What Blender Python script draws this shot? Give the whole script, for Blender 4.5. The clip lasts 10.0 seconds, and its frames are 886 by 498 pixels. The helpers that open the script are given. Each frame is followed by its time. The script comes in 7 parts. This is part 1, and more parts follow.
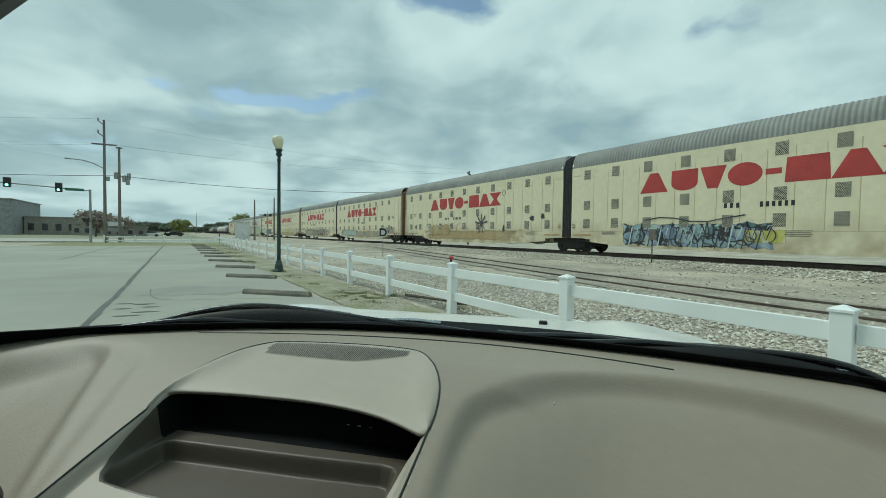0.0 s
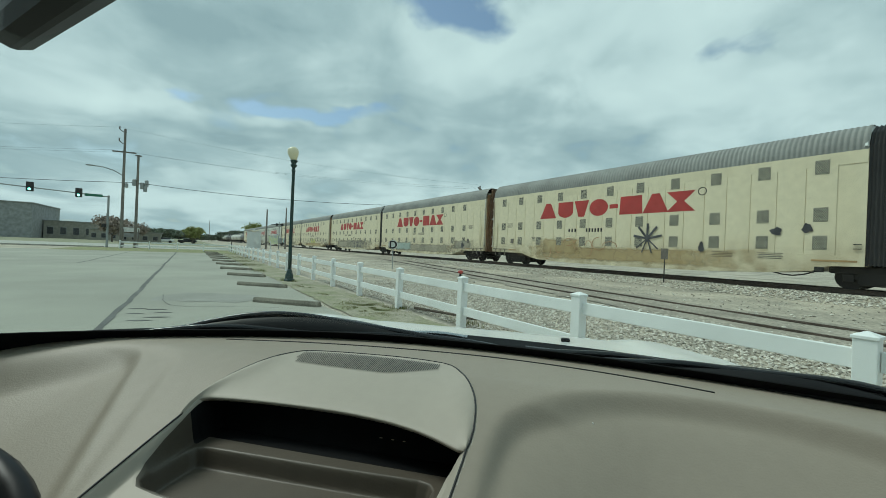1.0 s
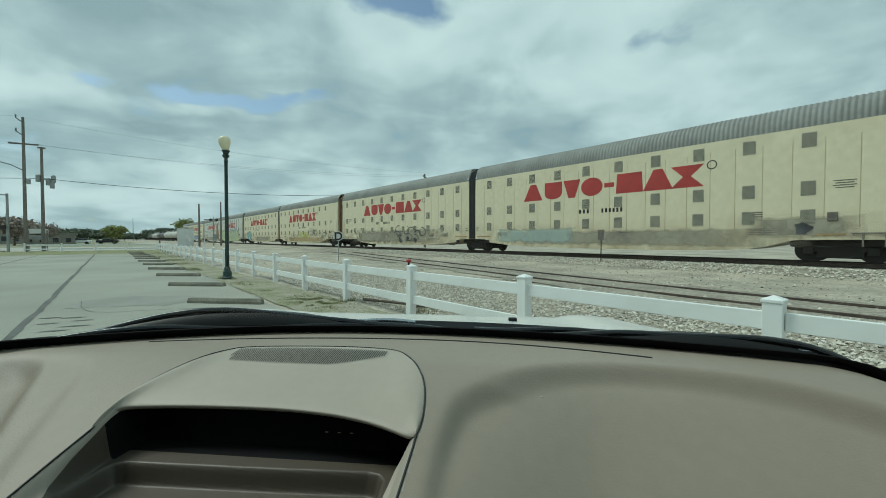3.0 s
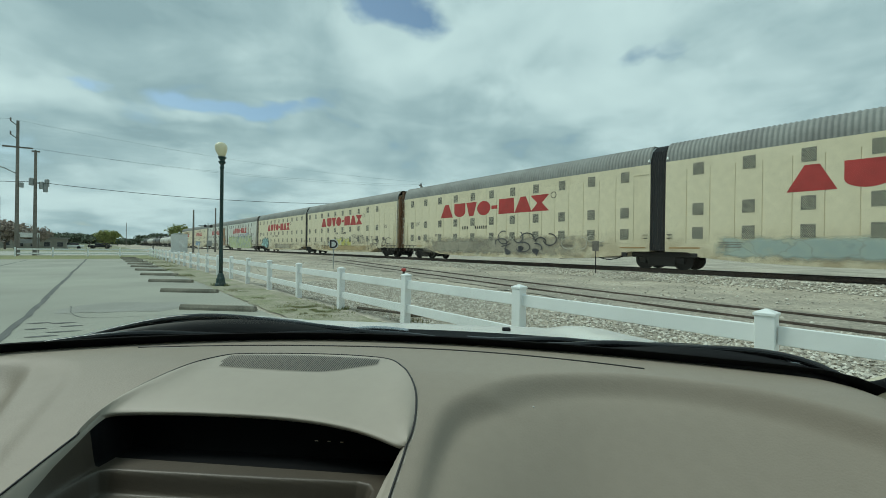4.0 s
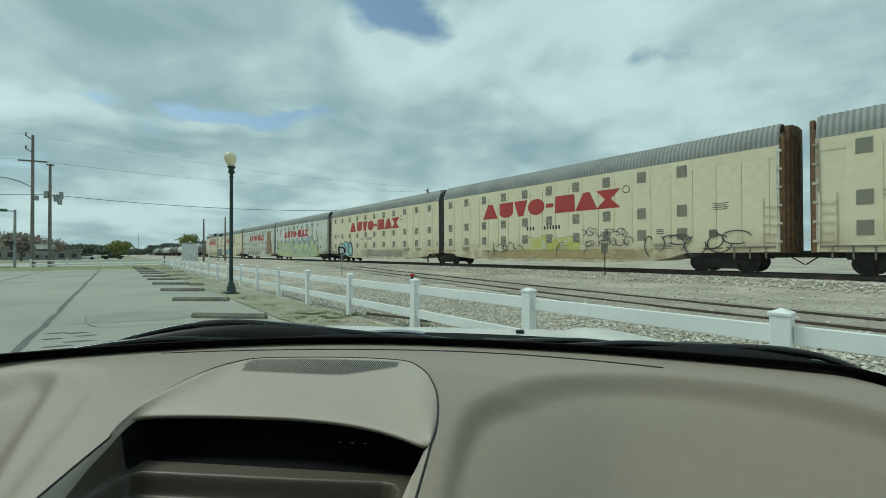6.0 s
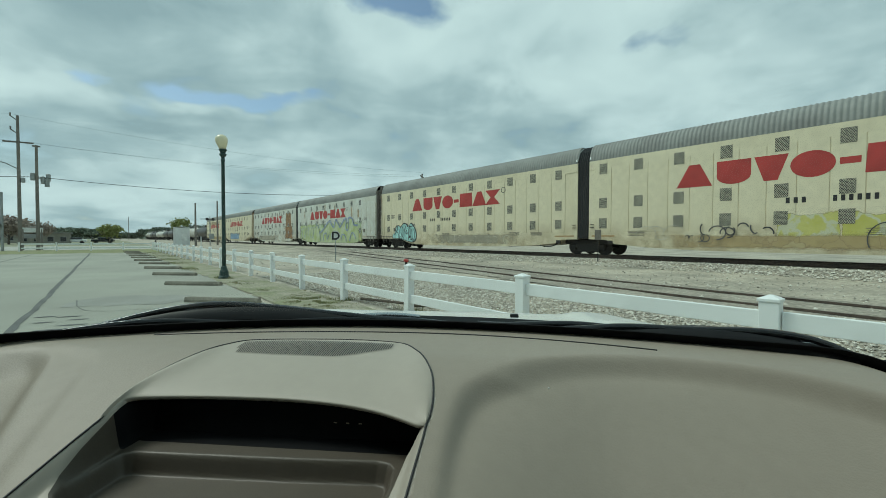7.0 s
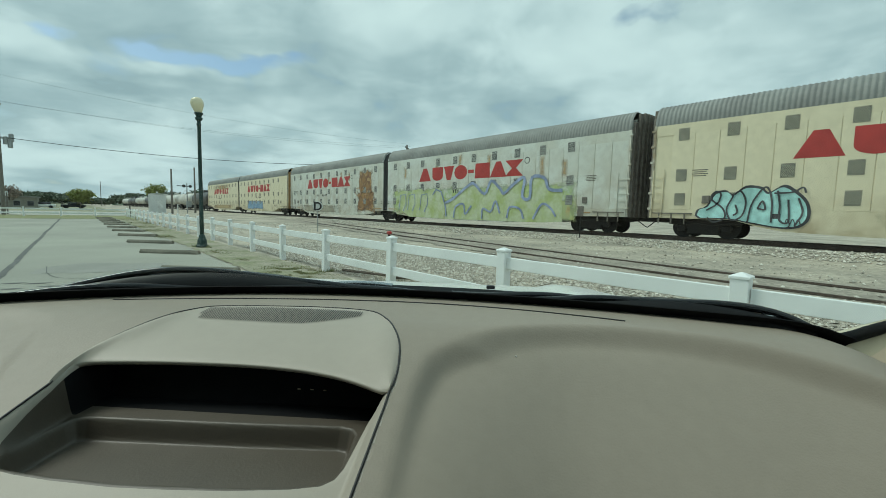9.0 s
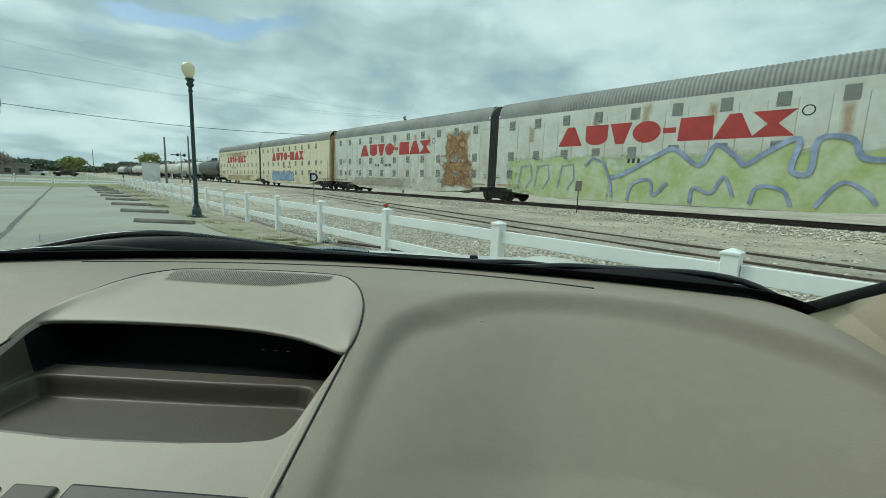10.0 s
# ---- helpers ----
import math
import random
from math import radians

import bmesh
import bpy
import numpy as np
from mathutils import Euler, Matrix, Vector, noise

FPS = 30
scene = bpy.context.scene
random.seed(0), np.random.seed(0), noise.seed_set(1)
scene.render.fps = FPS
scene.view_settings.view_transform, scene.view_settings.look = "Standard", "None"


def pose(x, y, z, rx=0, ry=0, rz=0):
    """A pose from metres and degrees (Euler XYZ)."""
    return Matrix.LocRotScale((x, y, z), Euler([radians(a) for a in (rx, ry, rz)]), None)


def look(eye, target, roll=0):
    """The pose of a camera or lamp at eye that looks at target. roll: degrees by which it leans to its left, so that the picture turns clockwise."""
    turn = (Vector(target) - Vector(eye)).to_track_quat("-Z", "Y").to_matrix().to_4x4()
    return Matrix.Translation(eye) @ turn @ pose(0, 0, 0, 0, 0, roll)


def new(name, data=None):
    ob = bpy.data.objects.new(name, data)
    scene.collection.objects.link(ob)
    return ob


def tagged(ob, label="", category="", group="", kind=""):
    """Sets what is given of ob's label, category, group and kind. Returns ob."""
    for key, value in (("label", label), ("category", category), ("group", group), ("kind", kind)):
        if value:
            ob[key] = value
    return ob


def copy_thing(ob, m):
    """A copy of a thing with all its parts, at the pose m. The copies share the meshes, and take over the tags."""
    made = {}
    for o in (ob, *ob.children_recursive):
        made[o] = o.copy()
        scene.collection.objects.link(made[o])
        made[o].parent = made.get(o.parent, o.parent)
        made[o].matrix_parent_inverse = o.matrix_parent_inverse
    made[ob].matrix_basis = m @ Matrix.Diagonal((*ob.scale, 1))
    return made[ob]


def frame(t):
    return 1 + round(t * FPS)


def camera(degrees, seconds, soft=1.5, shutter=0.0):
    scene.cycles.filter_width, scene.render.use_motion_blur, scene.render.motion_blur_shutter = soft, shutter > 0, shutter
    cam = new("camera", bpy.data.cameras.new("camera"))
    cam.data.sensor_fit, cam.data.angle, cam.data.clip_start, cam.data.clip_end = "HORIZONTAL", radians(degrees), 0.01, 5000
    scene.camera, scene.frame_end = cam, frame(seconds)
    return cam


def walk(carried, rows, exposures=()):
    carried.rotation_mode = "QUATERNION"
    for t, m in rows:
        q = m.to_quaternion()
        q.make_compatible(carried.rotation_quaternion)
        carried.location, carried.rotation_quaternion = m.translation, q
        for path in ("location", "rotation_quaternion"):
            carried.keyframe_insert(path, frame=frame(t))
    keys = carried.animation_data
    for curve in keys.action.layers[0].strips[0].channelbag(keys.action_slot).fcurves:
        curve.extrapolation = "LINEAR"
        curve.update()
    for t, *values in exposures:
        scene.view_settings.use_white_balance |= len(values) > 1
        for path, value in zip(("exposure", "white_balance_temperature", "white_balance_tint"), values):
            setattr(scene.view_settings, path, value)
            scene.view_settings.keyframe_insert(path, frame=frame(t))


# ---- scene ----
cam = camera(94.23, 10.0, soft=0.7)

# ---- camera path ----
PATH = [
    (0, look((-3.911, -0.869, 1.333), (-2.825, 0.809, 1.267), 0.84)),
    (0.5, look((-3.920, -0.853, 1.325), (-2.892, 0.863, 1.283), 1.18)),
    (1, look((-3.939, -0.848, 1.330), (-2.891, 0.855, 1.330), 2.34)),
    (1.5, look((-3.938, -0.858, 1.340), (-2.818, 0.795, 1.222), -3.20)),
    (2, look((-3.933, -0.843, 1.335), (-2.755, 0.769, 1.216), -1.44)),
    (2.5, look((-3.924, -0.843, 1.328), (-2.704, 0.742, 1.326), -0.12)),
    (2.7, look((-3.925, -0.836, 1.324), (-2.689, 0.737, 1.284), -0.02)),
    (3.8, look((-3.919, -0.837, 1.318), (-2.629, 0.690, 1.278), 0.70)),
    (4, look((-3.923, -0.838, 1.319), (-2.649, 0.704, 1.315), 0.79)),
    (4.5, look((-3.930, -0.841, 1.320), (-2.692, 0.729, 1.375), 0.75)),
    (5, look((-3.937, -0.839, 1.321), (-2.702, 0.733, 1.379), 0.38)),
    (6.5, look((-3.936, -0.834, 1.313), (-2.684, 0.725, 1.298), -0.21)),
    (7, look((-3.935, -0.830, 1.311), (-2.668, 0.717, 1.261), 0.16)),
    (7.5, look((-3.932, -0.823, 1.308), (-2.637, 0.699, 1.226), 0.64)),
    (8, look((-3.933, -0.825, 1.306), (-2.616, 0.676, 1.197), 0.97)),
    (8.5, look((-3.934, -0.838, 1.305), (-2.602, 0.647, 1.165), 1.24)),
    (9, look((-3.915, -0.831, 1.303), (-2.591, 0.658, 1.125), 1.44)),
    (9.5, look((-3.905, -0.847, 1.300), (-2.622, 0.672, 1.087), 1.31)),
    (10, look((-3.886, -0.853, 1.293), (-2.560, 0.613, 0.988), 2.23)),
]
walk(cam, PATH, exposures=[(0.0, 0.10, 6120, -2.5), (2.5, 0.02, 6100, -2.5), (6.5, 0.04, 6120, -2.5), (9.0, 0.12, 6140, -2.5), (10.0, 0.21, 6160, -2.5)])

# ---- world, sun ----
world = bpy.data.worlds.new("world")
scene.world = world
world.use_nodes = True
wn, wl = world.node_tree.nodes, world.node_tree.links
wn.clear()
SUN_EL, SUN_ROT = radians(54), radians(-35.5)
sky = wn.new("ShaderNodeTexSky")
sky.sky_type, sky.sun_disc, sky.sun_elevation, sky.sun_rotation = "NISHITA", False, SUN_EL, SUN_ROT


def wmath(op, a, b=None, c=None):
    n = wn.new("ShaderNodeMath")
    n.operation = op
    for i, v in enumerate((a, b, c)):
        if v is None:
            continue
        if isinstance(v, (int, float)):
            n.inputs[i].default_value = v
        else:
            wl.new(v, n.inputs[i])
    return n.outputs[0]


# clouds lie on a flat deck overhead: direction divided by its height
geo = wn.new("ShaderNodeTexCoord")
sep = wn.new("ShaderNodeSeparateXYZ")
wl.new(geo.outputs["Generated"], sep.inputs[0])
up = wmath("MAXIMUM", wmath("ADD", sep.outputs[2], 0.20), 0.03)
deck = wn.new("ShaderNodeCombineXYZ")
wl.new(wmath("DIVIDE", sep.outputs[0], up), deck.inputs[0])
wl.new(wmath("DIVIDE", sep.outputs[1], up), deck.inputs[1])


def wnoise(scale, detail, rough, off, distort=0.0):
    mp = wn.new("ShaderNodeMapping")
    mp.inputs["Location"].default_value = off
    wl.new(deck.outputs[0], mp.inputs[0])
    n = wn.new("ShaderNodeTexNoise")
    n.inputs["Scale"].default_value, n.inputs["Detail"].default_value = scale, detail
    n.inputs["Roughness"].default_value, n.inputs["Distortion"].default_value = rough, distort
    wl.new(mp.outputs[0], n.inputs["Vector"])
    return n.outputs["Fac"]


def wramp(value, stops):
    r = wn.new("ShaderNodeValToRGB")
    while len(r.color_ramp.elements) < len(stops):
        r.color_ramp.elements.new(0.5)
    for e, (p, col) in zip(r.color_ramp.elements, stops):
        e.position, e.color = p, (*col, 1)
    wl.new(value, r.inputs[0])
    return r.outputs[0]



warp = wn.new("ShaderNodeTexNoise")
warp.inputs["Scale"].default_value, warp.inputs["Detail"].default_value = 3.0, 5
wl.new(deck.outputs[0], warp.inputs["Vector"])
wsub = wn.new("ShaderNodeVectorMath")
wsub.operation = "MULTIPLY_ADD"
wsub.inputs[1].default_value = (0.5, 0.5, 0)
wl.new(warp.outputs["Color"], wsub.inputs[0])
wadd = wn.new("ShaderNodeVectorMath")
wl.new(deck.outputs[0], wadd.inputs[0])
woff = wn.new("ShaderNodeVectorMath")
wl.new(wsub.outputs[0], woff.inputs[0])
woff.inputs[1].default_value = (-0.25, -0.25, 0)
wl.new(woff.outputs[0], wadd.inputs[1])
WARPED = wadd.outputs[0]


def spot(x, y, rx, ry, turn=0.0):
    """A soft patch of the cloud deck, 1 at its middle and 0 at its rim."""
    mp = wn.new("ShaderNodeMapping")
    mp.vector_type = "TEXTURE"
    mp.inputs["Location"].default_value = (x, y, 0)
    mp.inputs["Rotation"].default_value = (0, 0, radians(turn))
    mp.inputs["Scale"].default_value = (rx, ry, 1)
    wl.new(WARPED, mp.inputs[0])
    ln = wn.new("ShaderNodeVectorMath")
    ln.operation = "LENGTH"
    wl.new(mp.outputs[0], ln.inputs[0])
    mr = wn.new("ShaderNodeMapRange")
    mr.interpolation_type = "SMOOTHSTEP"
    mr.inputs["To Min"].default_value, mr.inputs["To Max"].default_value = 1, 0
    wl.new(ln.outputs["Value"], mr.inputs["Value"])
    return mr.outputs[0]


def total(base, rows):
    for k, p in rows:
        base = wmath("ADD", base, wmath("MULTIPLY", p, k))
    return base


puff_n = wn.new("ShaderNodeTexNoise")
puff_n.inputs["Scale"].default_value, puff_n.inputs["Detail"].default_value = 5.5, 7
puff_n.inputs["Roughness"].default_value, puff_n.inputs["Distortion"].default_value = 0.52, 0.6
wl.new(geo.outputs["Generated"], puff_n.inputs["Vector"])
puffs = wmath("SUBTRACT", puff_n.outputs["Fac"], 0.5)
fluff = wmath("ADD", wnoise(2.4, 7, 0.55, (3.1, 7.4, 0), 0.35), wmath("MULTIPLY", puffs, 0.55))
lumps = wnoise(1.0, 3, 0.45, (5.3, 1.9, 0), 0.3)
gaps = total(wmath("ADD", wmath("MULTIPLY", fluff, 0.75), wmath("MULTIPLY", lumps, 0.5)),
             [(-0.52, spot(0.63, 1.04, 0.25, 0.22, 30)), (-0.32, spot(0.50, 0.84, 0.30, 0.28)), (-0.48, spot(0.32, 1.93, 0.27, 0.13, -14)), (-0.44, spot(0.60, 1.84, 0.28, 0.11, -24)), (-0.34, spot(-0.07, 2.02, 0.14, 0.09)), (-0.30, spot(1.40, 0.72, 0.26, 0.15, -60)),
              (-0.2, spot(-1.9, 0.4, 0.4, 0.25)), (-0.2, spot(1.3, -1.2, 0.5, 0.25, 30)), (-0.2, spot(-0.6, -1.4, 0.5, 0.3))])
cover = wramp(gaps, [(0.24, (0, 0, 0)), (0.50, (1, 1, 1))])
shade = total(wmath("ADD", wmath("MULTIPLY", fluff, 0.45), wmath("MULTIPLY", lumps, 0.55)),
              [(0.13, spot(-0.25, 2.15, 0.5, 0.22)), (0.12, spot(0.80, 1.05, 0.16, 0.5, 10)), (0.12, spot(0.25, 2.05, 0.7, 0.12, -10)), (0.10, spot(1.45, 0.95, 0.35, 0.25)), (-0.10, spot(0.22, 2.32, 0.45, 0.13, -8)),
               (-0.10, spot(0.05, 1.45, 0.45, 0.28)), (-0.09, spot(1.2, 1.25, 0.3, 0.2)), (-0.11, spot(1.7, 0.35, 0.5, 0.4))])
tone = wramp(shade, [(0.36, (0.36, 0.445, 0.49)), (0.46, (0.47, 0.555, 0.595)), (0.58, (0.66, 0.735, 0.765)), (0.72, (0.77, 0.84, 0.858))])
skymul = wn.new("ShaderNodeMix")
skymul.data_type = "RGBA"
skymul.blend_type = "MULTIPLY"
skymul.inputs["Factor"].default_value = 1
wl.new(sky.outputs[0], skymul.inputs["A"])
skymul.inputs["B"].default_value = (0.14, 0.13, 0.12, 1)
mix = wn.new("ShaderNodeMix")
mix.data_type = "RGBA"
wl.new(cover, mix.inputs["Factor"])
wl.new(skymul.outputs["Result"], mix.inputs["A"])
wl.new(tone, mix.inputs["B"])
bg = wn.new("ShaderNodeBackground")
bg.inputs["Strength"].default_value = 0.95
wl.new(mix.outputs["Result"], bg.inputs[0])
wo = wn.new("ShaderNodeOutputWorld")
wl.new(bg.outputs[0], wo.inputs[0])

sun_data = bpy.data.lights.new("sun", "SUN")
sun_data.energy, sun_data.angle, sun_data.color = 1.9, radians(20), (1.0, 0.96, 0.88)
sun = new("sun", sun_data)
sun.matrix_world = look((0, 0, 60), (20, -28, 12))


# ---- materials ----
def mat(name, color, rough=0.6, metal=0.0, grain=0.0, scale=20.0, bump=0.0, bscale=60.0, alt=None, big_scale=1.5, vary=0.0, spec=None, streak=False):
    """A plain surface with grain, larger stains and fine relief. alt: the colour of stains; vary: how far pieces differ."""
    m = bpy.data.materials.new(name)
    m.use_nodes = True
    n, l = m.node_tree.nodes, m.node_tree.links
    b = n["Principled BSDF"]
    b.inputs["Roughness"].default_value, b.inputs["Metallic"].default_value = rough, metal
    if spec is not None:
        b.inputs["Specular IOR Level"].default_value = spec
    tc = n.new("ShaderNodeTexCoord")
    mp = n.new("ShaderNodeMapping")
    l.new(tc.outputs["Object"], mp.inputs[0])
    if streak:
        mp.inputs["Scale"].default_value = (1, 1, 0.12)
    alt = alt or tuple(c * 0.72 for c in color)
    n1 = n.new("ShaderNodeTexNoise")
    n1.inputs["Scale"].default_value, n1.inputs["Detail"].default_value = big_scale, 6
    l.new(mp.outputs[0], n1.inputs["Vector"])
    r1 = n.new("ShaderNodeValToRGB")
    r1.color_ramp.elements[0].position, r1.color_ramp.elements[1].position = 0.38, 0.66
    r1.color_ramp.elements[0].color, r1.color_ramp.elements[1].color = (*color, 1), (*alt, 1)
    l.new(n1.outputs["Fac"], r1.inputs[0])
    n2 = n.new("ShaderNodeTexNoise")
    n2.inputs["Scale"].default_value, n2.inputs["Detail"].default_value = scale, 8
    l.new(tc.outputs["Object"], n2.inputs["Vector"])
    hsv = n.new("ShaderNodeHueSaturation")
    l.new(r1.outputs[0], hsv.inputs["Color"])
    mr = n.new("ShaderNodeMapRange")
    mr.inputs["To Min"].default_value, mr.inputs["To Max"].default_value = 1 - grain, 1 + grain
    mr.inputs["From Min"].default_value, mr.inputs["From Max"].default_value = 0.3, 0.7
    l.new(n2.outputs["Fac"], mr.inputs["Value"])
    val = mr.outputs[0]
    if vary:
        oi = n.new("ShaderNodeObjectInfo")
        mv = n.new("ShaderNodeMapRange")
        mv.inputs["To Min"].default_value, mv.inputs["To Max"].default_value = 1 - vary, 1 + vary
        l.new(oi.outputs["Random"], mv.inputs["Value"])
        mm = n.new("ShaderNodeMath")
        mm.operation = "MULTIPLY"
        l.new(val, mm.inputs[0])
        l.new(mv.outputs[0], mm.inputs[1])
        val = mm.outputs[0]
    l.new(val, hsv.inputs["Value"])
    l.new(hsv.outputs[0], b.inputs["Base Color"])
    if bump:
        n3 = n.new("ShaderNodeTexNoise")
        n3.inputs["Scale"].default_value, n3.inputs["Detail"].default_value = bscale, 4
        l.new(tc.outputs["Object"], n3.inputs["Vector"])
        bp = n.new("ShaderNodeBump")
        bp.inputs["Strength"].default_value, bp.inputs["Distance"].default_value = bump, 0.01
        l.new(n3.outputs["Fac"], bp.inputs["Height"])
        l.new(bp.outputs[0], b.inputs["Normal"])
    return m


def glow(name, color, strength):
    m = bpy.data.materials.new(name)
    m.use_nodes = True
    b = m.node_tree.nodes["Principled BSDF"]
    b.inputs["Base Color"].default_value = (*color, 1)
    b.inputs["Emission Color"].default_value = (*color, 1)
    b.inputs["Emission Strength"].default_value = strength
    return m


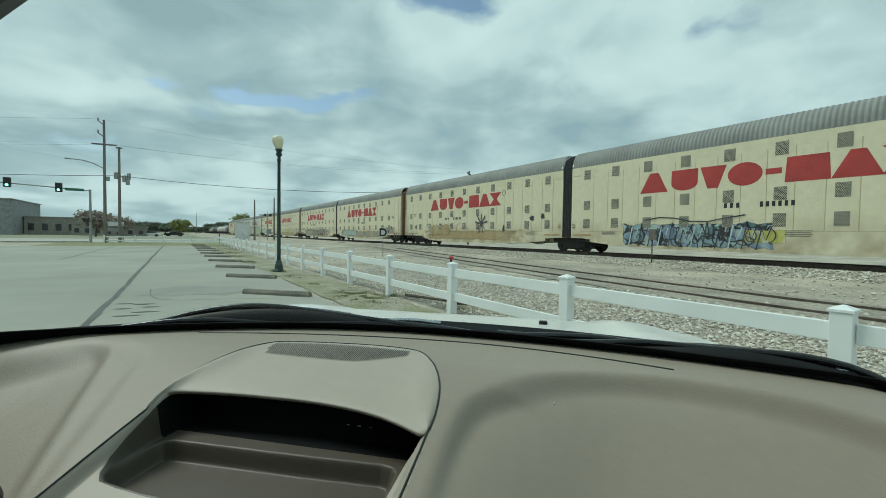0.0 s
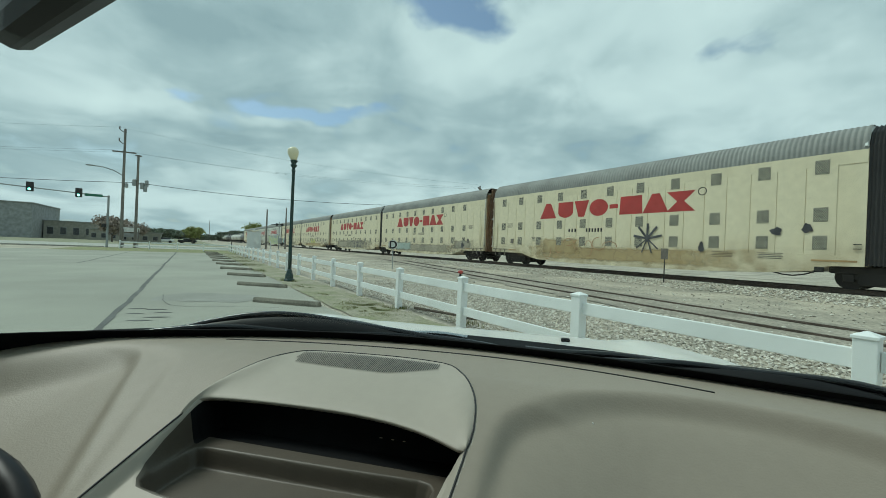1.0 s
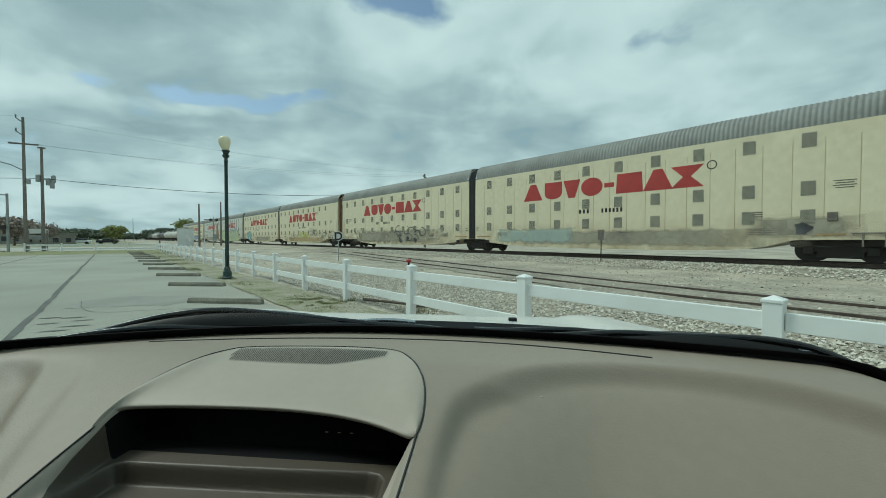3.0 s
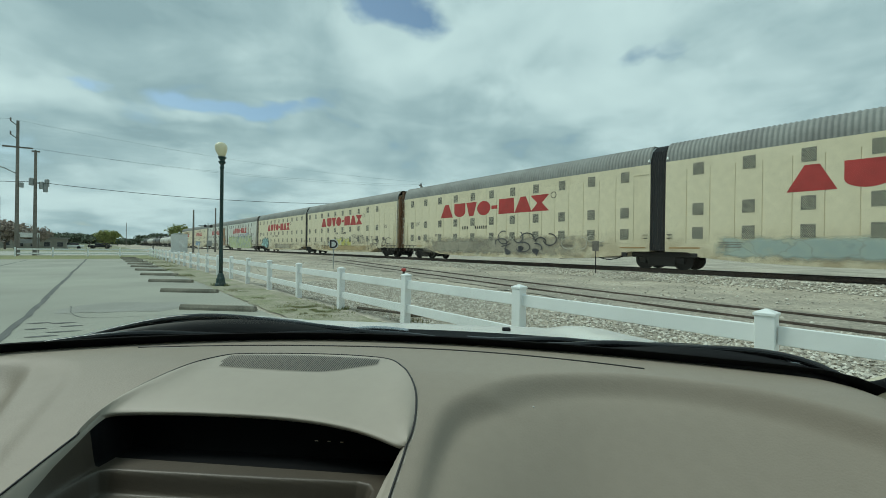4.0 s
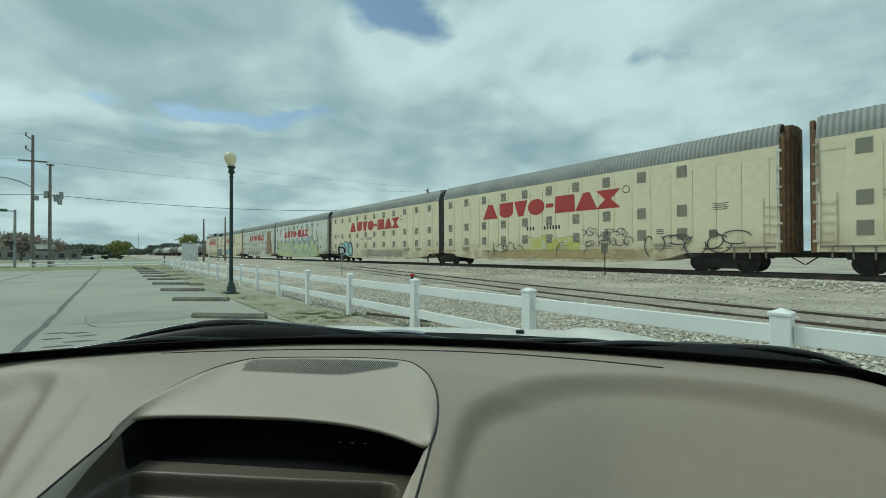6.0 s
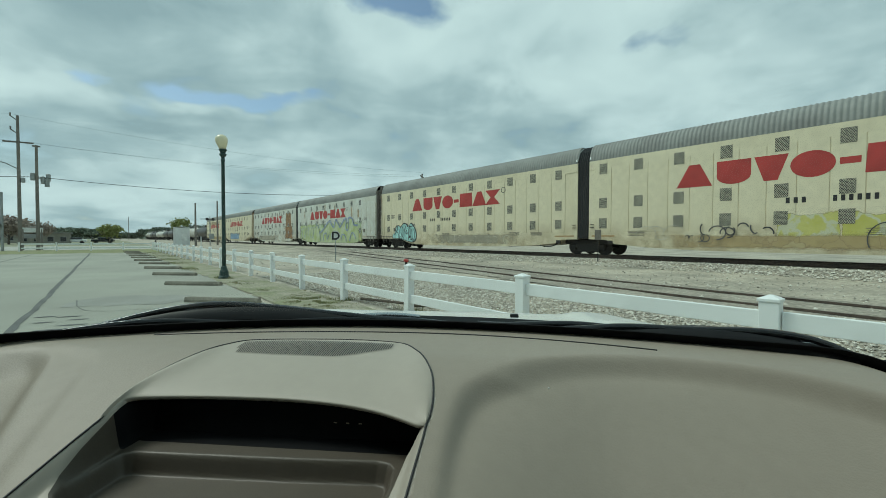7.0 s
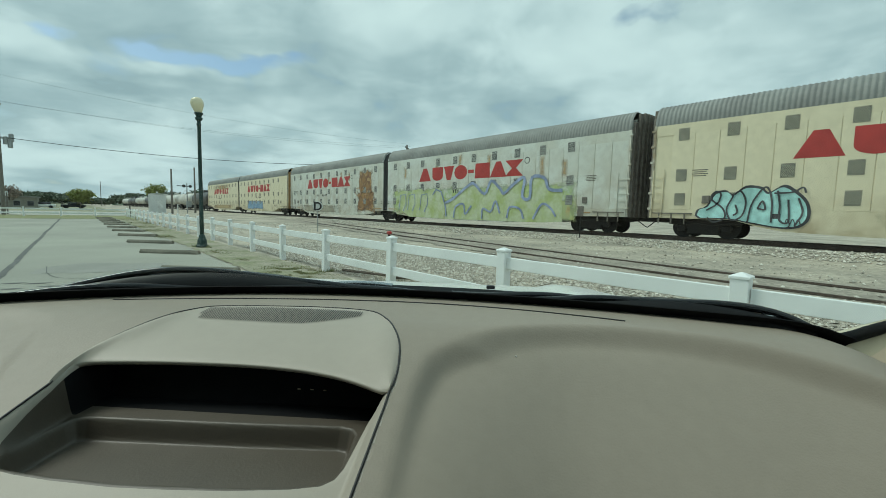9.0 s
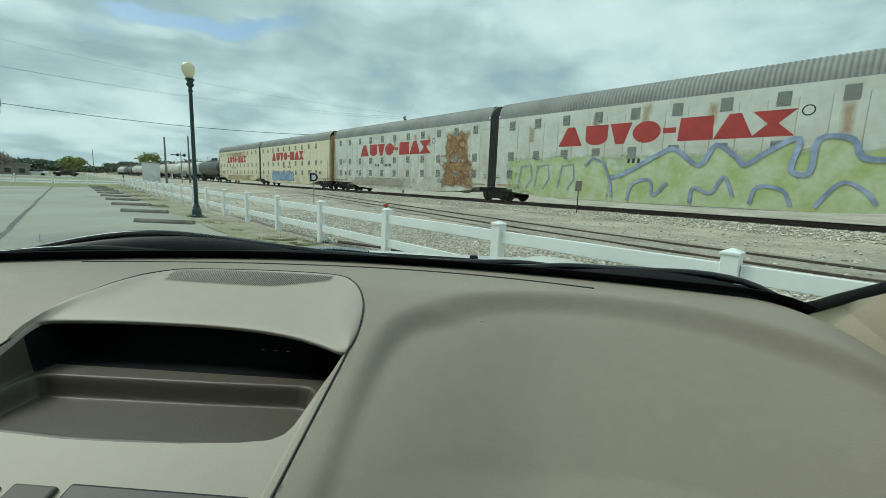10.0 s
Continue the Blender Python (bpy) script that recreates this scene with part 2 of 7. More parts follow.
M = {
    "asphalt": mat("asphalt", (0.335, 0.33, 0.28), 0.9, grain=0.16, scale=40, bump=0.25, bscale=90, alt=(0.265, 0.26, 0.222), big_scale=0.25),
    "stop": mat("wheel_stop_concrete", (0.24, 0.22, 0.175), 0.9, grain=0.2, scale=25, bump=0.4, alt=(0.15, 0.14, 0.11), big_scale=3.0),
    "crack": mat("crack_filler", (0.12, 0.12, 0.115), 0.85, grain=0.2, scale=6),
    "dirt": mat("dirt", (0.45, 0.40, 0.32), 0.95, grain=0.28, scale=9, bump=0.5, bscale=25, alt=(0.27, 0.245, 0.20), big_scale=0.35),
    "field": mat("field", (0.20, 0.21, 0.13), 0.95, grain=0.3, scale=3, alt=(0.28, 0.26, 0.18), big_scale=0.08),
    "ballast": mat("ballast", (0.41, 0.38, 0.34), 0.95, grain=0.45, scale=16, bump=1.0, bscale=18, alt=(0.22, 0.205, 0.185), big_scale=0.6),
    "stone": mat("stone", (0.46, 0.43, 0.38), 0.9, grain=0.25, scale=9, alt=(0.30, 0.275, 0.24), big_scale=6.0),
    "concrete": mat("concrete", (0.42, 0.41, 0.37), 0.9, grain=0.15, scale=30, bump=0.3, alt=(0.30, 0.29, 0.26), big_scale=2.0),
    "cinder": mat("cinder", (0.34, 0.305, 0.25), 0.95, grain=0.35, scale=11, bump=0.7, bscale=22, alt=(0.23, 0.205, 0.168), big_scale=0.7),
    "old_asphalt": mat("old_asphalt", (0.245, 0.24, 0.215), 0.92, grain=0.18, scale=30, bump=0.3, bscale=80, alt=(0.29, 0.285, 0.258), big_scale=0.9),
    "turf": mat("thin_turf", (0.31, 0.285, 0.22), 0.95, grain=0.3, scale=14, bump=0.6, bscale=30, alt=(0.205, 0.21, 0.115), big_scale=1.3),
    "grass": mat("grass", (0.17, 0.195, 0.075), 0.9, grain=0.35, scale=20, alt=(0.27, 0.24, 0.125), big_scale=2.0),
    "vinyl": mat("white_vinyl", (0.82, 0.83, 0.82), 0.42, grain=0.03, scale=8, alt=(0.76, 0.77, 0.76), big_scale=1.2),
    "rail": mat("rail_steel", (0.10, 0.075, 0.06), 0.6, metal=0.4, grain=0.3, scale=12),
    "tie": mat("tie_wood", (0.10, 0.085, 0.07), 0.95, grain=0.4, scale=14, vary=0.25),
    "green_iron": mat("green_iron", (0.022, 0.055, 0.052), 0.5, metal=0.2, grain=0.1, scale=14),
    "globe": mat("globe_glass", (0.78, 0.72, 0.50), 0.35, grain=0.05, scale=6),
    "pole": mat("pole_wood", (0.20, 0.185, 0.165), 0.9, grain=0.25, scale=6, streak=True),
    "steel": mat("galvanised_steel", (0.34, 0.36, 0.36), 0.5, metal=0.5, grain=0.1, scale=10),
    "black": mat("black_paint", (0.02, 0.02, 0.021), 0.6, grain=0.2, scale=8),
    "red": mat("red_paint", (0.44, 0.045, 0.04), 0.55, grain=0.08, scale=6),
    "cream": mat("cream_paint", (0.73, 0.655, 0.475), 0.5, grain=0.06, scale=3, alt=(0.67, 0.595, 0.42), big_scale=0.5, streak=True),
    "white_car": mat("white_paint_worn", (0.66, 0.68, 0.63), 0.5, grain=0.07, scale=3, alt=(0.56, 0.55, 0.47), big_scale=0.5, streak=True),
    "roof": mat("galvanised_roof", (0.26, 0.265, 0.25), 0.65, metal=0.1, grain=0.08, scale=5, alt=(0.21, 0.21, 0.20), big_scale=0.6),
    "truck": mat("truck_iron", (0.022, 0.021, 0.02), 0.8, grain=0.35, scale=6),
    "bellows": mat("bellows_rubber", (0.022, 0.022, 0.023), 0.55, grain=0.15, scale=8),
    "rust": mat("rusty_door", (0.22, 0.12, 0.06), 0.8, grain=0.3, scale=5, alt=(0.10, 0.07, 0.05), big_scale=1.0, streak=True),
    "grime_door": mat("grimy_door", (0.13, 0.115, 0.10), 0.8, grain=0.3, scale=5, alt=(0.20, 0.18, 0.15), big_scale=1.0, streak=True),
    "tank_black": mat("tank_black", (0.03, 0.03, 0.031), 0.45, grain=0.2, scale=4, alt=(0.07, 0.06, 0.05), big_scale=0.6),
    "tank_white": mat("tank_white", (0.60, 0.60, 0.56), 0.5, grain=0.1, scale=4, alt=(0.42, 0.38, 0.32), big_scale=0.6),
    "dash": mat("beige_dash_vinyl", (0.272, 0.243, 0.192), 0.54, grain=0.03, scale=60, bump=0.08, bscale=420, alt=(0.258, 0.23, 0.182), big_scale=4.0),
    "dash_top": mat("beige_hood_vinyl", (0.365, 0.336, 0.278), 0.52, grain=0.02, scale=60, bump=0.05, bscale=600, alt=(0.355, 0.327, 0.27), big_scale=4.0),
    "dash_dark": mat("dark_trim", (0.012, 0.012, 0.012), 0.5, grain=0.1, scale=30),
    # brown plastic, set darker so its colour also carries the hood's shade
    "tray": mat("shaded_tray_plastic", (0.088, 0.075, 0.056), 0.5, grain=0.05, scale=60, bump=0.05, bscale=400),
    "wiper": mat("wiper_plastic", (0.008, 0.008, 0.009), 0.10, spec=0.6, grain=0.1, scale=20),
    "glint": mat("glint_strip_metal", (0.55, 0.57, 0.58), 0.12, metal=0.9, grain=0.05, scale=20),
    "grille": mat("grille_plastic", (0.10, 0.094, 0.076), 0.6, grain=0.05, scale=60),
    "cream_trim": mat("cream_trim", (0.62, 0.56, 0.42), 0.7, grain=0.03, scale=40, bump=0.1, bscale=300),
    "headliner": mat("headliner_cloth", (0.62, 0.58, 0.50), 0.95, grain=0.05, scale=120),
    "seat_cloth": mat("seat_cloth", (0.26, 0.23, 0.18), 0.95, grain=0.1, scale=120),
    "hood": mat("white_car_paint", (0.78, 0.79, 0.78), 0.18, grain=0.01, scale=5, alt=(0.77, 0.78, 0.77)),
    "rubber": mat("black_rubber", (0.010, 0.010, 0.011), 0.4, spec=0.25, grain=0.1, scale=20),
    "cowl": mat("cowl_plastic", (0.008, 0.009, 0.010), 0.75, spec=0.12, grain=0.15, scale=40),
    "shed": mat("white_shed_metal", (0.66, 0.68, 0.67), 0.5, grain=0.05, scale=3, alt=(0.58, 0.60, 0.59)),
    "bark": mat("bark", (0.11, 0.09, 0.07), 0.95, grain=0.3, scale=12),
    # leaf colours are paler, with the haze of distance mixed in
    "leaf_green": mat("leaf_green", (0.23, 0.27, 0.08), 0.8, grain=0.35, scale=1.2, alt=(0.28, 0.28, 0.09)),
    "leaf_dark": mat("leaf_dark", (0.13, 0.16, 0.11), 0.85, grain=0.4, scale=1.0),
    "leaf_brown": mat("leaf_brown", (0.36, 0.29, 0.25), 0.9, grain=0.35, scale=1.0, alt=(0.27, 0.235, 0.19)),
    "wall_grey": mat("grey_siding", (0.30, 0.31, 0.31), 0.8, grain=0.08, scale=2),
    "wall_tan": mat("tan_block", (0.30, 0.29, 0.25), 0.85, grain=0.1, scale=2),
    "dark_glass": mat("dark_glass", (0.03, 0.035, 0.04), 0.15),
    "sign_white": mat("sign_white", (0.75, 0.76, 0.74), 0.5, grain=0.03),
    "sign_green": mat("sign_green", (0.03, 0.16, 0.10), 0.5, grain=0.03),
    "signal_green": glow("signal_green", (0.25, 1.0, 0.75), 4.0),
    "cable": mat("cable", (0.05, 0.055, 0.06), 0.7),
}


# ---- mesh helpers ----
def mesh_ob(name, verts, faces, material, parent=None, smooth=False, label=""):
    me = bpy.data.meshes.new(name)
    me.from_pydata([tuple(v) for v in verts], [], [tuple(f) for f in faces])
    me.materials.append(material)
    if smooth:
        me.polygons.foreach_set("use_smooth", [True] * len(me.polygons))
    me.update()
    return link_mesh(name, me, parent, label)


def link_mesh(name, me, parent=None, label="", m=None):
    ob = new(name, me)
    if parent is not None:
        ob.parent = parent
    if m is not None:
        ob.matrix_basis = m
    if label:
        tagged(ob, label)
    return ob


def part(name, bm, material, parent=None, label="", smooth=False):
    me = bpy.data.meshes.new(name)
    bm.to_mesh(me)
    bm.free()
    me.materials.append(material)
    if smooth:
        me.polygons.foreach_set("use_smooth", [True] * len(me.polygons))
    return link_mesh(name, me, parent, label)


def add_box(bm, cx, cy, cz, sx, sy, sz, rot=None, bevel=0.0):
    m = Matrix.Translation((cx, cy, cz)) @ (rot or Matrix.Identity(4)) @ Matrix.Diagonal((sx, sy, sz, 1))
    got = bmesh.ops.create_cube(bm, size=1.0, matrix=m)
    if bevel:
        edges = list({e for v in got["verts"] for e in v.link_edges})
        bmesh.ops.bevel(bm, geom=edges, offset=bevel, segments=2, affect="EDGES", profile=0.5)
    return bm


def box_part(name, dims, material, parent=None, label="", bevel=0.0, rot=None):
    return part(name, add_box(bmesh.new(), *dims, rot=rot, bevel=bevel), material, parent, label)


def add_rod(bm, a, b, r0, r1=None, seg=10):
    a, b = Vector(a), Vector(b)
    d = b - a
    q = Vector((0, 0, 1)).rotation_difference(d.normalized()).to_matrix().to_4x4()
    bmesh.ops.create_cone(bm, cap_ends=True, segments=seg, radius1=r0, radius2=r0 if r1 is None else r1, depth=d.length,
                          matrix=Matrix.Translation((a + b) / 2) @ q)
    return bm


def lathe(profile, seg=16):
    """A turned shape from (radius, height) rows."""
    bm = bmesh.new()
    rings = []
    for r, z in profile:
        rings.append([bm.verts.new((r * math.cos(2 * math.pi * i / seg), r * math.sin(2 * math.pi * i / seg), z)) for i in range(seg)])
    for a, b in zip(rings, rings[1:]):
        for i in range(seg):
            bm.faces.new((a[i], a[(i + 1) % seg], b[(i + 1) % seg], b[i]))
    bm.faces.new(rings[-1])
    bm.faces.new(rings[0][::-1])
    return bm


def tube(points, r, seg=6):
    """A thin round bar along points: verts and faces."""
    pts = [Vector(p) for p in points]
    verts, faces = [], []
    for i, p in enumerate(pts):
        d = (pts[min(i + 1, len(pts) - 1)] - pts[max(i - 1, 0)]).normalized()
        u = d.cross(Vector((0.13, 0.21, 0.97))).normalized()
        w = d.cross(u)
        for k in range(seg):
            a = 2 * math.pi * k / seg
            verts.append(p + (u * math.cos(a) + w * math.sin(a)) * r)
    for i in range(len(pts) - 1):
        for k in range(seg):
            a, b = i * seg + k, i * seg + (k + 1) % seg
            faces.append((a, b, b + seg, a + seg))
    return verts, faces


def curve(pts, k=5):
    """Points along a smooth line through the given ones."""
    p = [Vector(q) for q in pts]
    p = [2 * p[0] - p[1]] + p + [2 * p[-1] - p[-2]]
    out = []
    for a, b, c, d in zip(p, p[1:], p[2:], p[3:]):
        for i in range(k):
            t = i / k
            out.append(0.5 * (2 * b + (c - a) * t + (2 * a - 5 * b + 4 * c - d) * t * t + (3 * b - a - 3 * c + d) * t ** 3))
    return [tuple(q) for q in out + [p[-2]]]


def thing(name, m, label, category, group="", kind=""):
    e = new(name)
    e.matrix_basis = m
    return tagged(e, label, category, group, kind)


def smoothstep(a, b, x):
    t = min(1, max(0, (x - a) / (b - a)))
    return t * t * (3 - 2 * t)


# ---- ground, lot, tracks ----
def sheet(name, xs, ys, z, material, label="", category="", kind="structure"):
    verts = [(x, y, z(x, y) if callable(z) else z) for y in ys for x in xs]
    w = len(xs)
    faces = [(j * w + i, j * w + i + 1, (j + 1) * w + i + 1, (j + 1) * w + i) for j in range(len(ys) - 1) for i in range(w - 1)]
    return tagged(mesh_ob(name, verts, faces, material, smooth=True), label, category, kind=kind)


TRACK_X, RAIL_Z = 18.2, 0.42


def ground_z(x, y):
    bank = 0.20 * smoothstep(13.2, 15.6, x) * (1 - smoothstep(20.8, 23.5, x))
    near = 0.06 * smoothstep(0.5, 4.0, x)
    bumpy = 0.025 * noise.noise((x * 0.6, y * 0.6, 0)) * smoothstep(0.3, 2.0, x)
    return bank + near + bumpy


def spread(near, far, step, grow):
    out, d = [0.0], step
    while out[-1] < far:
        out.append(out[-1] + d)
        if out[-1] > near:
            d *= grow
    return out


gx = sorted({round(v, 3) for v in [-a for a in spread(2, 2500, 1.0, 1.5)] + spread(24, 2500, 0.5, 1.5)})
gy = sorted({round(v, 3) for v in [-a for a in spread(6, 2500, 1.0, 1.5)] + spread(40, 2500, 1.0, 1.4)})
sheet("ground", gx, gy, lambda x, y: ground_z(x, y) - 0.012, M["dirt"], "dusty tan dirt and gravel ground beside the railway", "ground")

# the lot: its edge towards the fence is worn and uneven
lot_edge = [(-1.35 + 0.22 * noise.noise((0.0, y * 0.45, 3.0)) - 0.10 * noise.noise((0.0, y * 1.7, 9.0)), y) for y in np.arange(-14, 46.1, 0.5)]
vs, fs = [], []
for ex, y in lot_edge:
    vs += [(-70.0, y, 0.0), (-12.0, y, 0.0), (ex, y, 0.0), (ex + 0.05, y, -0.03)]
for j in range(len(lot_edge) - 1):
    for i in range(3):
        fs.append((4 * j + i, 4 * j + i + 1, 4 * j + 5 + i, 4 * j + 4 + i))
tagged(mesh_ob("parking_lot", vs, fs, M["asphalt"]), "worn grey asphalt parking lot with cracks", "parking lot", kind="structure")
# long filled crack and short ones
rng = random.Random(4)


def ribbon(points, width, z, name, material, label, category, wob=0.02):
    v, f = [], []
    for i, (x, y) in enumerate(points):
        a, b = points[max(i - 1, 0)], points[min(i + 1, len(points) - 1)]
        d = Vector((b[0] - a[0], b[1] - a[1])).normalized()
        w = width * (0.85 + 0.3 * rng.random())
        ox, oy = rng.uniform(-wob, wob), rng.uniform(-wob, wob)
        v += [(x + ox - d.y * w / 2, y + oy + d.x * w / 2, z), (x + ox + d.y * w / 2, y + oy - d.x * w / 2, z)]
    for i in range(len(points) - 1):
        f.append((2 * i, 2 * i + 1, 2 * i + 3, 2 * i + 2))
    return tagged(mesh_ob(name, v, f, material), label, category, kind="structure")


ribbon([(-4.97 + 0.015 * math.sin(y * 0.7), y) for y in np.arange(-6, 47, 0.4)], 0.10, 0.005, "crack_seam", M["crack"], "dark filled seam running along the asphalt", "seam")


def curve2(pts):
    """A smooth line through plan points."""
    return [p[:2] for p in curve([(x, y, 0) for x, y in pts], 8)]


def siding_x(y):
    return 5.15 + 0.197 * (math.log1p(math.exp((y - 1.0) / 2.0)) * 2.0)


# an old darker patch between the stops, and a darker bed along the siding
def ragged(name, pts, half, z, material, label, category, seed):
    """A flat strip with worn edges along plan points; half: its half width at each."""
    v, f = [], []
    for i, (x, y) in enumerate(pts):
        a, b = pts[max(i - 1, 0)], pts[min(i + 1, len(pts) - 1)]
        d = Vector((b[0] - a[0], b[1] - a[1])).normalized()
        for side in (-1, 1):
            w = half(i) * (1 + 0.22 * noise.noise((x * 1.7, y * 1.7, seed + side)) + 0.12 * noise.noise((x * 5.1, y * 5.1, seed + side)))
            px, py = x - side * d.y * w, y + side * d.x * w
            v.append((px, py, z(px, py)))
    f = [(2 * i, 2 * i + 1, 2 * i + 3, 2 * i + 2) for i in range(len(pts) - 1)]
    return tagged(mesh_ob(name, v, f, material), label, category, kind="structure")


ragged("asphalt_patch", [(-4.45 + 0.095 * i, 10.45 - 0.05 * i) for i in range(21)], lambda i: 0.72 * min(1, 0.35 + 0.3 * i, 0.35 + 0.3 * (20 - i)), lambda x, y: 0.004, M["old_asphalt"], "darker worn patch in the asphalt", "asphalt patch", 7)
for k, (px, py, ln) in enumerate(((-4.72, 8.55, 0.30), (-4.42, 8.35, 0.34), (-4.70, 7.95, 0.26), (-4.36, 7.45, 0.40), (-4.58, 7.20, 0.36), (-4.30, 7.95, 0.28))):
    ragged("asphalt_patch", [(px + ln * (i / 8 - 0.5), py - 0.25 * ln * (i / 8 - 0.5)) for i in range(9)], lambda i: 0.05 * math.sin(math.pi * (i + 0.4) / 8.8), lambda x, y: 0.005, M["crack"], "small dark chip worn out of the asphalt", "asphalt patch", 11 + k)
ribbon(curve2([(-4.44, 10.7), (-4.32, 9.2), (-3.98, 8.65), (-3.45, 8.45), (-2.75, 8.2), (-2.1, 7.8)]), 0.016, 0.006, "crack", M["crack"], "thin crooked crack in the asphalt", "crack", 0.012)
ribbon([(-8.3 + 0.02 * math.sin(y), y) for y in np.arange(24, 44, 0.5)], 0.09, 0.005, "crack_seam", M["crack"], "dark filled seam running along the asphalt", "seam")
ragged("verge", [(-0.72, y) for y in np.arange(-14.0, 53, 0.35)], lambda i: 0.60, lambda x, y: ground_z(x, y) + 0.006, M["turf"], "trodden verge of dirt and thin grass beside the fence", "verge", 21)
ragged("siding_bed", [(siding_x(y) + 0.75, y) for y in np.arange(-8, 62, 0.4)], lambda i: 1.55, lambda x, y: ground_z(x, y) + 0.012, M["cinder"], "dark cindery bed along the siding", "track bed", 3)

# far end of the lot: grass strip, street, kerb
sheet("grass_strip", list(np.linspace(-14, 1.0, 20)), [45.0, 48.0, 51.0, 54.5, 57.5], 0.012, M["grass"], "thin grass strip along the end of the lot", "grass")
sheet("road", [-300, -100, -30, 0, 3.5], [58.0, 70.0, 84.0], 0.012, M["concrete"], "pale concrete street crossing behind the lot", "road")
sheet("field", [-900, -200, -40, 8, 13], [84.0, 140.0, 300.0, 900.0], 0.008, M["field"], "dull green grassland beyond the street", "field")
box_part("kerb", (-27, 57.8, 0.07, 30, 0.18, 0.14), M["concrete"], bevel=0.03)
tagged(bpy.data.objects["kerb"], "weathered concrete kerb beside the street", "kerb", kind="structure")


def rail_line(name, pts, z):
    """A rail of head, web and foot along plan points."""
    prof = [(-0.07, 0), (0.07, 0), (0.02, 0.03), (0.012, 0.12), (0.037, 0.13), (0.037, 0.17), (-0.037, 0.17), (-0.037, 0.13), (-0.012, 0.12), (-0.02, 0.03)]
    v, f, n = [], [], len(prof)
    for i, (x, y) in enumerate(pts):
        a, b = pts[max(i - 1, 0)], pts[min(i + 1, len(pts) - 1)]
        d = Vector((b[0] - a[0], b[1] - a[1])).normalized()
        v += [(x + d.y * px, y - d.x * px, z + pz) for px, pz in prof]
    for i in range(len(pts) - 1):
        f += [(i * n + k, i * n + (k + 1) % n, (i + 1) * n + (k + 1) % n, (i + 1) * n + k) for k in range(n)]
    return mesh_ob(name, v, f, M["rail"])


main_pts = [(0, y) for y in (-120, -40, 0, 40, 100, 200, 420)]
for off in (-0.7525, 0.7525):
    tagged(rail_line("rail", [(TRACK_X + off, y) for _, y in main_pts], RAIL_Z - 0.17), "rusty steel rail of the main track", "rail", "main rails", "structure")
for off in (0.0, 1.505):
    tagged(rail_line("rail", [(siding_x(y) + off, y) for y in np.arange(-40, 62, 1.5)], -0.055), "rusty steel rail of the siding", "rail", "siding rails", "structure")
for off in (-0.5, 2.0):
    tagged(rail_line("rail", [(siding_x(y) + off + 2.0 + 0.02 * max(y - 20, 0), y) for y in np.arange(24, 58, 2)], -0.06), "rusty steel rail of the switch", "rail", "siding rails", "structure")

tie_me = bpy.data.meshes.new("tie")
b = add_box(bmesh.new(), 0, 0, 0, 2.6, 0.22, 0.16, bevel=0.015)
b.to_mesh(tie_me)
b.free()
tie_me.materials.append(M["tie"])
siding_bed = tagged(new("siding_ties"), "weathered wooden ties of the siding, half buried", "railway ties", kind="structure")
for i, y in enumerate(np.arange(-10, 60, 0.62)):
    link_mesh("tie", tie_me, siding_bed, m=pose(siding_x(y) + 0.75 + rng.uniform(-0.05, 0.05), y, -0.045 + rng.uniform(-0.015, 0.012), 0, 0, -11 * smoothstep(-3, 6, y) + rng.uniform(-2, 2)))
main_bed = tagged(new("main_ties"), "dark wooden ties of the main track", "railway ties", kind="structure")
for y in np.arange(-20, 80, 0.55):
    link_mesh("tie", tie_me, main_bed, m=pose(TRACK_X + rng.uniform(-0.05, 0.05), y, RAIL_Z - 0.25, 0, 0, rng.uniform(-1, 1)))

# ballast bed of the main track
bed = [(-2.9, -0.30), (-1.75, 0.0), (-1.2, 0.02), (0, 0.03), (1.2, 0.02), (1.75, 0.0), (2.9, -0.30)]
sheet("ballast_bed", [TRACK_X + b for b, _ in bed], list(np.arange(-60, 60, 1.0)) + [80, 120, 200, 420],
      lambda x, y: RAIL_Z - 0.20 + dict((round(TRACK_X + p, 3), q) for p, q in bed)[round(x, 3)] + 0.02 * noise.noise((x, y * 1.3, 0)), M["ballast"],
      "grey crushed stone ballast under the main track", "ballast")


def stones(name, count, place, lo, hi, label, seed, material):
    """Loose angular stones, joined."""
    r = np.random.RandomState(seed)
    base = np.array([(1, 0, 0), (-1, 0, 0), (0, 1, 0), (0, -1, 0), (0, 0, 1), (0, 0, -1), (0.7, 0.7, 0.5), (-0.7, 0.6, -0.5)])
    tri = np.array([(0, 2, 4), (2, 1, 4), (1, 3, 4), (3, 0, 4), (2, 0, 5), (1, 2, 5), (3, 1, 5), (0, 3, 5)])
    v, f = [], []
    for i in range(count):
        x, y = place(r)
        s = lo + (hi - lo) * r.rand() ** 2
        p = base[:6] * (s * r.uniform(0.6, 1.3, (6, 1))) * np.array([1, 1, 0.7])
        a = r.rand() * 6.28
        c, q = math.cos(a), math.sin(a)
        p = np.stack([p[:, 0] * c - p[:, 1] * q, p[:, 0] * q + p[:, 1] * c, p[:, 2]], 1)
        p += (x, y, ground_z(x, y) + s * 0.25)
        f.append(tri + 6 * i)
        v.append(p)
    return tagged(mesh_ob(name, np.concatenate(v).tolist(), np.concatenate(f).tolist(), material), label, "gravel", kind="stuff")


